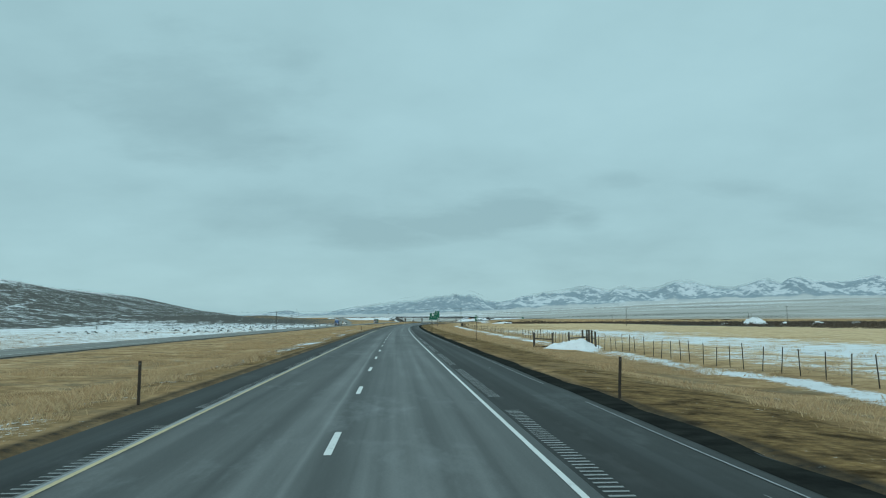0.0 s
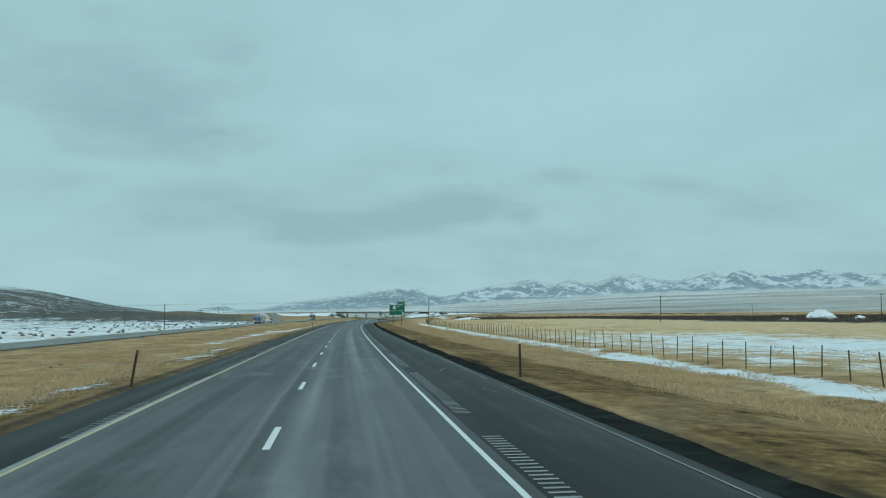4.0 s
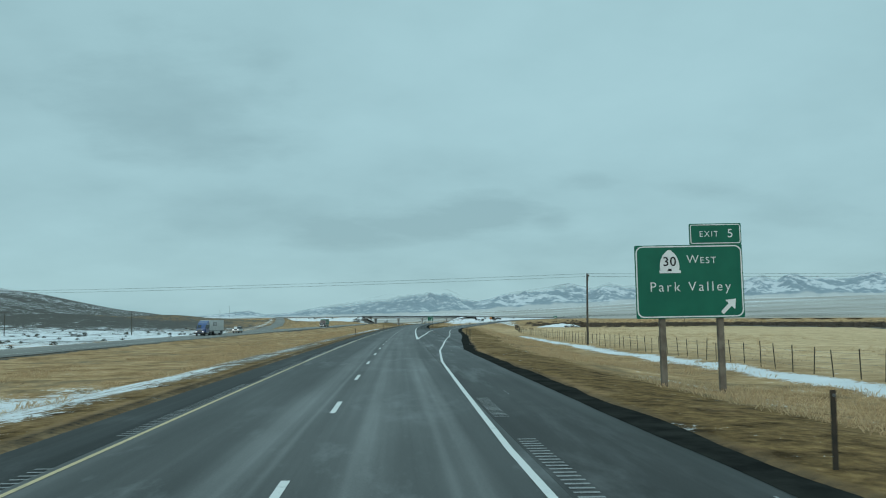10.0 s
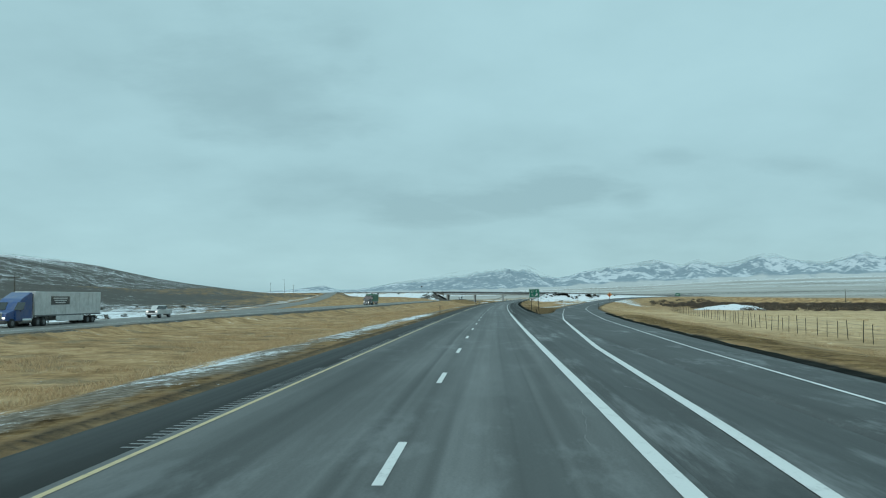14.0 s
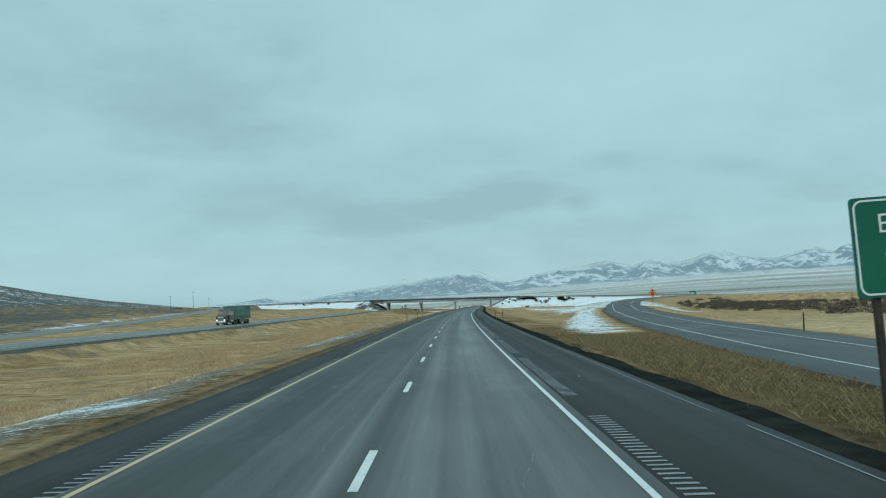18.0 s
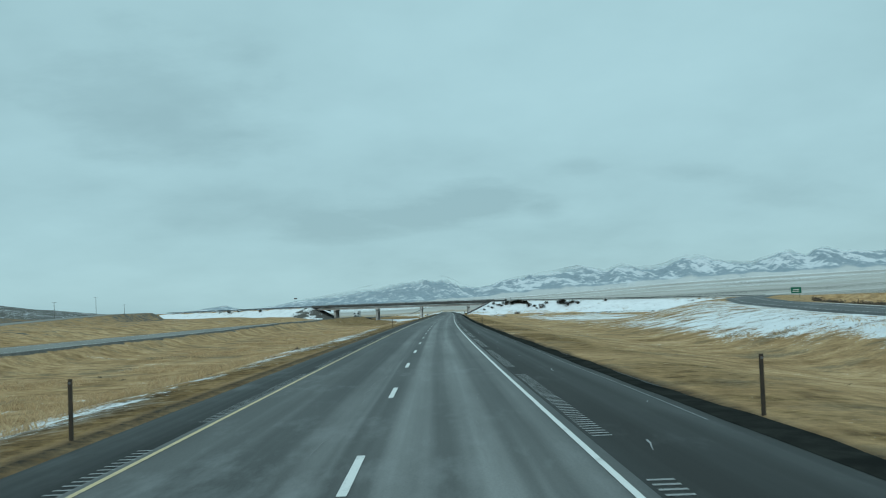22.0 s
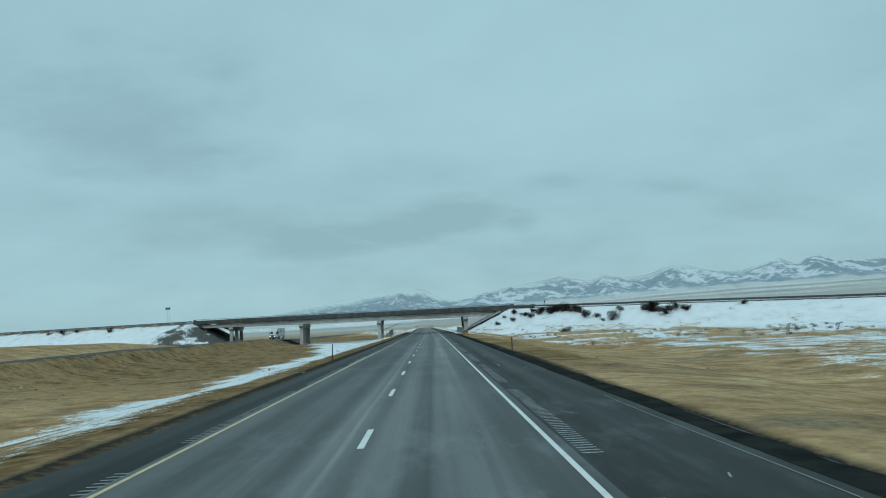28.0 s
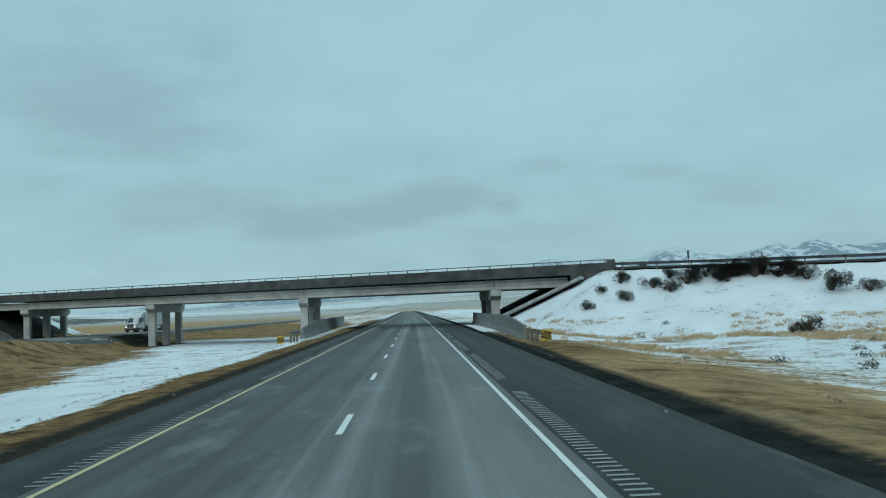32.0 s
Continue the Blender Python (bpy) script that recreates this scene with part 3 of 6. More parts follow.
def grid_mesh(name, V, mat, smooth_shade=True):
    """V: rows x columns x 3."""
    r, c = V.shape[:2]
    i = np.arange(r * c).reshape(r, c)
    f = np.stack([i[:-1, :-1], i[:-1, 1:], i[1:, 1:], i[1:, :-1]], -1).reshape(-1, 4)
    me = bpy.data.meshes.new(name)
    me.vertices.add(r * c)
    me.vertices.foreach_set("co", V.reshape(-1, 3).astype(np.float32).ravel())
    me.loops.add(f.size)
    me.loops.foreach_set("vertex_index", f.ravel().astype(np.int32))
    me.polygons.add(len(f))
    me.polygons.foreach_set("loop_start", np.arange(0, f.size, 4, dtype=np.int32))
    me.polygons.foreach_set("loop_total", np.full(len(f), 4, dtype=np.int32))
    me.materials.append(mat)
    me.update(calc_edges=True)
    if smooth_shade:
        me.polygons.foreach_set("use_smooth", [True] * len(me.polygons))
    return me


def tri_mesh(name, V, F, mat):
    """Many loose pieces at once: V n x 3, F m x 3."""
    me = bpy.data.meshes.new(name)
    me.vertices.add(len(V))
    me.vertices.foreach_set("co", np.asarray(V, np.float32).ravel())
    me.loops.add(F.size)
    me.loops.foreach_set("vertex_index", np.asarray(F, np.int32).ravel())
    me.polygons.add(len(F))
    me.polygons.foreach_set("loop_start", np.arange(0, F.size, 3, dtype=np.int32))
    me.polygons.foreach_set("loop_total", np.full(len(F), 3, dtype=np.int32))
    me.materials.append(mat)
    me.update(calc_edges=True)
    return me


def attribute(me, name, data):
    me.attributes.new(name, "FLOAT", "POINT").data.foreach_set("value", np.clip(data, 0, 1).astype(np.float32).ravel())


def part(name, bm, mat, parent, label=""):
    """Links a bmesh as one mesh object under a thing or a part."""
    me = bpy.data.meshes.new(name)
    bm.to_mesh(me)
    bm.free()
    me.materials.append(mat)
    ob = new(name, me)
    ob.parent = parent
    return tagged(ob, label)


def share(name, me, parent, m=None):
    ob = new(name, me)
    ob.parent = parent
    if m is not None:
        ob.matrix_basis = m
    return ob


def thing(name, m, label, category, group="", kind=""):
    ob = new(name)
    ob.empty_display_size = 0.3
    ob.matrix_basis = m
    return tagged(ob, label, category, group, kind)


def box(size, at=(0, 0, 0), bevel=0.0, turn=None):
    """A bevelled block, its middle at at."""
    bm = bmesh.new()
    bmesh.ops.create_cube(bm, size=1, matrix=Matrix.Diagonal((*size, 1)))
    if bevel:
        bmesh.ops.bevel(bm, geom=bm.edges[:], offset=bevel, segments=2, profile=0.5, affect="EDGES")
    m = Matrix.Translation(at)
    if turn:
        m = m @ Euler([radians(a) for a in turn]).to_matrix().to_4x4()
    bm.transform(m)
    return bm


def rod(a, b, r, r2=None, sides=10):
    """A capped round bar from a to b."""
    a, b = Vector(a), Vector(b)
    bm = bmesh.new()
    bmesh.ops.create_cone(bm, cap_ends=True, segments=sides, radius1=r, radius2=r if r2 is None else r2, depth=(b - a).length)
    bm.transform(Matrix.Translation((a + b) / 2) @ (b - a).to_track_quat("Z", "Y").to_matrix().to_4x4())
    return bm


def merged(*bms):
    """Several bmeshes as one."""
    out = bmesh.new()
    for b in bms:
        me = bpy.data.meshes.new("join")
        b.to_mesh(me)
        b.free()
        out.from_mesh(me)
        bpy.data.meshes.remove(me)
    return out


def outline(points, depth, y=0.0):
    """A flat plate in the x-z plane with thickness along y."""
    bm = bmesh.new()
    n = len(points)
    front = [bm.verts.new((x, y, z)) for x, z in points]
    back = [bm.verts.new((x, y + depth, z)) for x, z in points]
    bm.faces.new(front)
    bm.faces.new(back[::-1])
    for i in range(n):
        j = (i + 1) % n
        bm.faces.new((front[j], front[i], back[i], back[j]))
    bmesh.ops.recalc_face_normals(bm, faces=bm.faces[:])
    return bm


def rounded(w, h, r, cx=0.0, cz=0.0, n=5):
    """Corner points of a rounded rectangle."""
    pts = []
    for qx, qz, a0 in ((1, 1, 0), (-1, 1, 90), (-1, -1, 180), (1, -1, 270)):
        for k in range(n + 1):
            a = radians(a0 + 90 * k / n)
            pts.append((cx + qx * (w / 2 - r) + r * math.cos(a), cz + qz * (h / 2 - r) + r * math.sin(a)))
    return pts


# ---------------------------------------------------------------- ground
def build_ground():
    s_rows = np.concatenate([np.arange(-400, -20, 40), np.arange(-20, 1290, 2.0), np.arange(1290, 1500, 8), np.arange(1500, 5400, 90)])
    o_cols = np.concatenate([-np.geomspace(262, 4600, 36)[::-1], np.arange(-259, -60, 3.0), np.arange(-59, -13.6, 1.5), np.arange(-13, 12.5, 0.5), np.arange(13, 60, 1.0), np.arange(61, 262, 2.5), np.geomspace(264, 4600, 44)])
    S, O = np.meshgrid(s_rows, o_cols, indexing="ij")
    X, Y, Z = terrain(S, O)
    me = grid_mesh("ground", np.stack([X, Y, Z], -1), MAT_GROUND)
    edge = np.where(S < 590, np.maximum(PAVE_R, np.interp(S, RAMP_S, RAMP_R) + 2.6), PAVE_R)
    oc = np.interp(S, OPP_S, OPP_O)
    u, d = cross_ud(X, Y)
    bank = (np.abs(u) < 900) & (np.abs(d) < 30)
    # snow: a strip in the fence ditch, drifts on the verges, sheets beyond, banks of the crossroad
    w1, w2 = 1.6 * fbm(X, Y, 11.0, 2.0), 1.6 * fbm(X, Y, 55.0, 4.0)
    snow = 0.14 + 0.08 * w2
    ditch = np.exp(-((O - np.interp(S, (60, 120, 300, 420, 520), (23.3, 23.7, 24.5, 24.9, 27)) - 0.5 * w1) / 1.45) ** 2) * (S < 520) * (S > -60)
    snow = np.maximum(snow, ditch * (0.80 + 0.12 * w2) + 0.05)
    thin = np.exp(-((O - 14.8 - 0.8 * w1) / 0.9) ** 2) * (S < 380)
    snow = np.maximum(snow, thin * (0.36 + 0.16 * w2))
    field = smooth(26, 30, O) * smooth(90, 60, O) * smooth(330, 250, S)
    snow = snow + field * (0.30 + 0.20 * w2 + 0.22 * smooth(36, 44, O + 3 * w1) * smooth(66, 54, O + 4 * w1) * smooth(300, 180, S))
    verge = np.exp(-((O - PAVE_L + 2.3) / 1.25) ** 2)
    snow = snow + verge * (np.interp(S, (150, 260, 600, 660), (0.34, 0.27, 0.27, 0.07)) + 0.14 * w2 + 0.18 * w1)
    snow = np.maximum(snow, np.exp(-((O + 9.6 - 0.9 * w1) / 1.7) ** 2) * (np.interp(S, (560, 640), (0.47, 0.31)) + 0.16 * w2 + 0.15 * w1) * smooth(360, 420, S) * smooth(1000, 940, S))
    med = np.exp(-((O + 10.5) / 4.2) ** 2) * smooth(230, 275, S) * smooth(370, 330, S)
    snow = np.maximum(snow, med * 0.75)
    med2 = smooth(-7.2, -9.0, O + 0.8 * w1) * smooth(-22 - np.maximum(S - 1085, 0) * 0.16, -15 - np.maximum(S - 1085, 0) * 0.16, O + 2.0 * w1) * smooth(935, 990, S) * smooth(1240, 1215, S)
    snow = np.maximum(snow, med2 * (0.72 + 0.12 * w1))
    rampl = np.interp(S, RAMP_S, RAMP_L)
    isl = np.exp(-((O - rampl + 5.6) / 3.0) ** 2) * smooth(625, 690, S) * smooth(900, 800, S)
    snow = np.maximum(snow, isl * 0.72)
    isl2 = smooth(760, 800, S) * smooth(1075, 1030, S) * smooth(20, 30, O) * smooth(66, 52, O)
    snow = np.maximum(snow, isl2 * (0.50 + 0.25 * w2 + 0.1 * w1))
    isl3 = smooth(1000, 1080, S) * smooth(9.5, 17, O + 0.13 * (S - 1100)) * smooth(130, 100, O)
    snow = np.maximum(snow, isl3 * (0.72 - 0.19 * smooth(27, 17, O) + 0.08 * w2 + 0.16 * w1))
    side = smooth(-6.6, -8.2, O) * smooth(-16, -11, O)
    snow = np.maximum(snow, side * (0.37 + 0.15 * w2 + 0.18 * w1 - 0.03 * smooth(620, 700, S)))
    patch = smooth(-7.0, -8.5, O) * smooth(-27, -19, O) * smooth(250, 280, S) * smooth(410, 375, S)
    snow = np.maximum(snow, patch * (0.60 + 0.12 * w1))
    west = smooth(oc - 12, oc - 22, O) * smooth(-330, -250, O) * smooth(820, 640, S)
    snow = np.maximum(snow, west * (np.interp(S, (250, 420), (0.56, 0.62)) + 0.13 * w2 + 0.06 * w1))
    zt = np.interp(u, CROSS_U, CROSS_Z)
    slope = bank & (Z > -0.55) & (np.abs(d - 2.45) > 9) & ((u > DECK_R - 19) | (u < DECK_L + 17)) & (S > 900) & (np.abs(u + 6 * w1) < 190)
    snow = np.where(slope, 0.78 + 0.10 * w1, snow)
    cone = (u > DECK_L - 9 + 4 * w1) & (u < DECK_L + 19) & (d < -4) & (d > -26) & (Z > -0.6) & (S > 1100)
    # dark tone here imitates the shade at the deck end, kept free of snow
    bare = cone & (u > DECK_L + 2.0 + 1.5 * w1) & (d > -12)
    snow = np.where(cone, 0.52 + 0.18 * w1, snow)
    snow = np.where(bare, 0.12, snow)
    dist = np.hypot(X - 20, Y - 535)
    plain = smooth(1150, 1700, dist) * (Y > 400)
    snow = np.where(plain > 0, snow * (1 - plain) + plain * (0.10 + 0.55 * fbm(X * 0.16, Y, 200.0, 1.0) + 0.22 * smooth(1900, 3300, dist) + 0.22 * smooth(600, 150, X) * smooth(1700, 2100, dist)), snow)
    hill = (X + 9 * w1 < -236) & (Y + 45 * w2 + 12 * w1 > 190) & (Y < 2700)
    westsnow = np.exp(-((O - np.interp(S, WEST_S, WEST_O) + 7.5) / 2.5) ** 2) * (S > 640) * (S < 1150)
    snow = np.maximum(snow, westsnow * 0.55)
    snow = np.where(hill, 0.30 + 0.12 * w2 + 0.36 * smooth(44, 66, Z + 5 * w2), snow)
    soil = np.maximum(np.exp(-((O - edge - 0.12 - 0.12 * w1) / np.interp(S, (900, 1000), (0.36, 0.5))) ** 2), np.interp(S, (900, 1000), (0.68, 0.85)) * np.exp(-((O - PAVE_L + 0.35) / 0.6) ** 2))
    soil = soil * (S < 1420)
    soil = np.maximum(soil, ((S > 640) & (S < 1150) & (np.abs(O - np.interp(S, WEST_S, WEST_O)) < 4.6)) * 0.45)
    soil = np.maximum(soil, ((np.abs(O - oc) < 7) & (S < 1420)) * 1.0)
    soil = np.maximum(soil, ((S > 585) & (S < 1100)) * 0.62 * smooth(5.9, 4.6, np.abs(O - 0.5 - (np.interp(S, RAMP_S, RAMP_L) + np.interp(S, RAMP_S, RAMP_R)) / 2)))
    # deck footprint takes the dark soil tone
    soil = np.maximum(soil, ((u > DECK_L) & (u < DECK_R) & (np.abs(d) < 7) & (Z < 7)) * 0.8)
    soil = np.where(cone, 0.1, soil)
    gore = (S > 583) & (S < 650) & (O > 6.8) & (O < np.interp(S, RAMP_S, RAMP_L) - 0.5)
    soil = np.maximum(soil, gore * np.interp(S, (583, 596, 606, 650), (1.0, 1.0, 0.5, 0.2)))
    sage = np.where(hill, 0.95, 0.0)
    sage = np.maximum(sage, np.interp(S, (560, 640), (0.6, 0.88)) * smooth(5.5, 6.8, O - oc) * smooth(9.9, 8.9, O - oc))
    sage = np.where(cone, 0.95, sage)
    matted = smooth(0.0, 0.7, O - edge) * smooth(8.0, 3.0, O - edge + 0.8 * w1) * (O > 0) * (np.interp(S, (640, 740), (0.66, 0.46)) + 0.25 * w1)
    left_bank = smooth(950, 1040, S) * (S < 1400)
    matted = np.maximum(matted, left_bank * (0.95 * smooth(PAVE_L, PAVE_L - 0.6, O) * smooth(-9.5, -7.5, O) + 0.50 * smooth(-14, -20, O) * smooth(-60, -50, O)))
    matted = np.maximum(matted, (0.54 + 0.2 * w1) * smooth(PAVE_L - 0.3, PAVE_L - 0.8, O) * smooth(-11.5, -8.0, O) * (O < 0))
    sage = np.maximum(sage, (np.interp(S, (600, 730, 820, 900), (0.70, 0.60, 0.44, 0.36)) + np.interp(S, (780, 900), (0.42, 0.20)) * smooth(45, 90, oc - O + 12 * w1)) * smooth(13, 26, oc - O + 6 * w1) * smooth(470, 560, S) * smooth(1300, 1200, S))
    sage = np.maximum(sage, smooth(130, 150, O + 14 * w2) * smooth(330, 250, O + 40 * w2 + 15 * w1) * smooth(250, 420, S + 30 * w1) * smooth(1000, 900, S) * 0.7)
    sage = np.maximum(sage, plain * (0.26 + 0.45 * fbm(X * 0.35, Y, 210, 7.0)))
    pale = smooth(20, 40, O) * smooth(240, 160, O) * smooth(800, 600, S)
    dusty = np.exp(-((O + 8.3 - 0.6 * w1) / 1.7) ** 2) * smooth(330, 400, S) * smooth(790, 730, S) * (0.70 + 0.35 * w1)
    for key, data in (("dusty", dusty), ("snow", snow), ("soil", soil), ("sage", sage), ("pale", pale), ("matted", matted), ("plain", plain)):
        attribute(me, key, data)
    return tagged(new("ground", me), "dry tan grassland with patchy old snow and bare soil", "ground", kind="structure")


ground = build_ground()


# ---------------------------------------------------------------- pavements
def pavement(name, s, left, right, z, mat, label, columns=9, thick=0.25, lift=0.0):
    """A slab along the road with a rounded-off edge and a crown."""
    s = np.asarray(s, float)
    k = np.linspace(0, 1, columns)
    O = left[:, None] + (right - left)[:, None] * k[None]
    O = np.concatenate([left[:, None] - 0.25, O, right[:, None] + 0.25], 1)
    S = np.repeat(s[:, None], O.shape[1], 1)
    X, Y = road_xy(S, O)
    Z = np.repeat(np.asarray(z, float)[:, None], O.shape[1], 1) + lift
    Z[:, 0] -= thick
    Z[:, -1] -= thick
    me = grid_mesh(name, np.stack([X, Y, Z], -1)[:, ::1], mat, False)
    uv = me.uv_layers.new(name="along")
    idx = np.empty(len(me.loops), np.int32)
    me.loops.foreach_get("vertex_index", idx)
    uv.data.foreach_set("uv", np.stack([O.ravel()[idx], S.ravel()[idx]], -1).astype(np.float32).ravel())
    return tagged(new(name, me), label, "road", kind="structure")


ROAD_S = np.concatenate([np.arange(-300, 1400, 6.0), np.arange(1400, 1900, 25.0)])


one = np.ones_like(ROAD_S)
road = pavement("road", ROAD_S, one * -3.95, one * 3.95, 0 * one, MAT_ROAD, "worn grey two-lane asphalt carriageway with pale wheel tracks")
pavement("shoulder_inner", ROAD_S, one * PAVE_L, one * -3.9, 0 * one, MAT_SHOULDER_IN, "narrow dark asphalt inner shoulder", 3, lift=-0.004)
for _lo, _hi, _mat, _nm, _lb in ((-300, 386, MAT_SHOULDER, "shoulder_outer", "wide dark asphalt outer shoulder"), (384, 598, MAT_SHOULDER, "exit_taper", "grey asphalt taper of the exit lane"), (594, 1900, MAT_SHOULDER, "shoulder_outer_far", "wide dark asphalt shoulder past the exit")):
    _k = (ROAD_S >= _lo) & (ROAD_S <= _hi)
    shoulder_r = pavement(_nm, ROAD_S[_k], one[_k] * 3.9, one[_k] * PAVE_R, 0 * one[_k], _mat, _lb, 3, lift=-0.004)
def gravel_margin(name, s0, s1, inner, outer, label):
    """A strip of black gravel along the edge of a shoulder, with a ragged outer rim that dips into the grass."""
    s = np.arange(s0, s1, 1.2)
    k = np.linspace(0, 1, 5)
    jag_in, jag_out = 0.05 * fbm(s, s * 0, 4.0, 3.0, 3), 0.34 * fbm(s, s * 0, 3.6, 8.0, 5)
    a, b = inner(s) + jag_in, outer(s) + jag_out
    O = a[:, None] + (b - a)[:, None] * k[None]
    S = np.repeat(s[:, None], 5, 1)
    X, Y = road_xy(S, O)
    Z = np.array([0.0, 0.004, 0.004, -0.004, -0.09])[None] + 0.004 * fbm(X, Y, 0.8, 2.0, 3) * (k > 0)[None]
    return tagged(new(name, grid_mesh(name, np.stack([X, Y, Z], -1), MAT_MARGIN)), label, "road edge", kind="structure")


gravel_margin("gravel_margin", -60, 404, lambda s: 0 * s + 6.9, lambda s: 0 * s + 7.98, "strip of black gravel between shoulder and grass")
gravel_margin("gravel_margin_exit", 402, 596, lambda s: np.maximum(6.9, np.interp(s, RAMP_S, RAMP_R) + 1.9), lambda s: np.maximum(PAVE_R, np.interp(s, RAMP_S, RAMP_R) + 2.6) + 0.3, "strip of black gravel along the exit lane")
gravel_margin("gravel_margin_far", 590, 1300, lambda s: np.interp(s, (590, 606), (7.4, 6.9)), lambda s: np.interp(s, (590, 606), (7.6, 7.85)), "strip of black gravel past the exit")
NOSE_S, NOSE_O = (585, 590, 600, 628), (7.35, 9.4, 10.6, 12.8)     # paved edge round the tip of the gore
_a = np.arange(404, 604, 4.0)
_r = np.interp(_a, RAMP_S, RAMP_R) + 2.6
pavement("exit_lane", _a, np.where(_a < 585, PAVE_R + 0.25, np.interp(_a, NOSE_S, NOSE_O) + 0.05), np.maximum(_r, PAVE_R + 0.3), np.zeros_like(_a), MAT_ROAD_FAR, "grey asphalt exit lane widening out of the road", 5, lift=-0.008)
_a = np.arange(588, 1090, 4.0)
exit_ramp = pavement("exit_ramp", _a, np.where(_a < 628, np.interp(_a, NOSE_S, NOSE_O), np.interp(_a, RAMP_S, RAMP_L) - 1.4), np.interp(_a, RAMP_S, RAMP_R) + 2.4, np.interp(_a, RAMP_S, RAMP_Z) - np.interp(_a, (594, 602), (0.03, 0.0)), MAT_ROAD_FAR, "asphalt exit ramp curving up to the crossroad", 5)
_a = np.arange(-300, 1700, 10.0)
_c = np.interp(_a, OPP_S, OPP_O)
_w = np.arange(650, 1148, 6.0)
west_ramp = pavement("west_ramp", _w, np.interp(_w, WEST_S, WEST_O) - 3.4, np.interp(_w, WEST_S, WEST_O) + 3.4, np.interp(_w, WEST_S, WEST_Z), MAT_ROAD_PALE, "grey asphalt ramp climbing from the oncoming road", 4)
opposite_road = pavement("opposite_road", _a, _c - 6.0, _c + 6.0, np.interp(_a, OPP_S, OPP_Z), MAT_ROAD_PALE, "grey asphalt carriageway of the oncoming traffic", 5)


def line_strip(name, s, o, width, mat, parent, z=None, label=""):
    s, o = np.asarray(s, float), np.asarray(o, float)
    z = np.zeros_like(s) if z is None else np.asarray(z, float)
    w = np.asarray(width, float) * np.ones_like(s)
    O = np.stack([o - w / 2, o + w / 2], 1)
    X, Y = road_xy(np.repeat(s[:, None], 2, 1), O)
    me = grid_mesh(name, np.stack([X, Y, np.repeat(z[:, None], 2, 1) + 0.006], -1), mat, False)
    ob = new(name, me)
    ob.parent = parent
    return tagged(ob, label)


_s = np.arange(-100, 1900, 4.0)
line_strip("yellow_edge_line", _s, np.full_like(_s, -3.75), 0.105, MAT_YELLOW_LINE, road, label="faded yellow edge line")
for _lo, _hi in ((-60, 170), (215, 330), (385, 440), (835, 915), (985, 1012)):
    _s = np.arange(_lo, _hi, 3.0)
    line_strip("salt_band", _s, -3.85 + 0.01 * np.sin(_s * 0.13), 0.10 + 0.025 * np.sin(_s * 0.31), MAT_CRACK, road, label="pale crust of road salt beside the edge line")
_s = np.concatenate([np.arange(-100, 345, 4.0)])
line_strip("white_edge_line", _s, np.full_like(_s, 3.70), 0.105, MAT_WHITE_LINE, road, label="white edge line")
_s = np.concatenate([np.arange(440.5, 560, 3.0), np.arange(560, 1900, 4.0)])
line_strip("white_edge_line", _s, np.full_like(_s, 3.70), np.interp(_s, (440, 450, 584, 588), (0.30, 0.28, 0.25, 0.11)), MAT_WHITE_LINE, road, label="broad white gore line narrowing to an edge line")
_s = np.arange(344, 1088, 3.0)
line_strip("ramp_edge_line", _s, np.interp(_s, RAMP_S, RAMP_R), np.interp(_s, (480, 600), (0.14, 0.10)), MAT_WHITE_LINE, exit_ramp, np.interp(_s, RAMP_S, RAMP_Z), "white edge line of the exit lane")
_s = np.arange(440.7, 1088, 3.0)
line_strip("ramp_edge_line", _s, np.where(_s < 453, np.interp(_s, (440, 448, 453), (3.71, 3.93, 4.16)), np.interp(_s, RAMP_S, RAMP_L) + 0.12), np.interp(_s, (440, 450, 540, 570), (0.26, 0.26, 0.25, 0.10)), MAT_WHITE_LINE, exit_ramp, np.interp(_s, RAMP_S, RAMP_Z) + 0.004, "white gore line of the exit ramp")
for off in (-3.7, 3.7):
    _s = np.arange(-250, 1690, 10.0)
    line_strip("opposite_edge_line", _s, np.interp(_s, OPP_S, OPP_O) + off, 0.14, MAT_WHITE_LINE, opposite_road, np.interp(_s, OPP_S, OPP_Z))


def build_lane_dashes():
    v = [(-0.07, 0, 0), (0.07, 0, 0), (0.07, 3.05, 0), (-0.07, 3.05, 0)]
    me = mesh_from("lane_dash", v, [(0, 1, 2, 3)], MAT_WHITE_LINE)
    for k in range(-2, 118):
        s = 14.94 + 12.192 * k
        x, y = road_xy(s, 0.0)
        share("lane_dash", me, road, pose(float(x), float(y), 0.006, 0, 0, rz_of(s)))


build_lane_dashes()


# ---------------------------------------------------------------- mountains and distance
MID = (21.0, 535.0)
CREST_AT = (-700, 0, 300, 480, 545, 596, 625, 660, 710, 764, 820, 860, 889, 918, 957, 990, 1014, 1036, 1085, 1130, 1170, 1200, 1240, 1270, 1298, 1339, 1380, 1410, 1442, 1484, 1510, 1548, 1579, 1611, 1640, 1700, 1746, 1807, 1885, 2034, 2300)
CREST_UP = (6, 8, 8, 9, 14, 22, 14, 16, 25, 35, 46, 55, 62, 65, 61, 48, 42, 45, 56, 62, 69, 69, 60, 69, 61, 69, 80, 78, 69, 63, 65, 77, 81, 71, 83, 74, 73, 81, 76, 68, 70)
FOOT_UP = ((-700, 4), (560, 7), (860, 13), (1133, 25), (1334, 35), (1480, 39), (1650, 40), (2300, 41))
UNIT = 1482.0


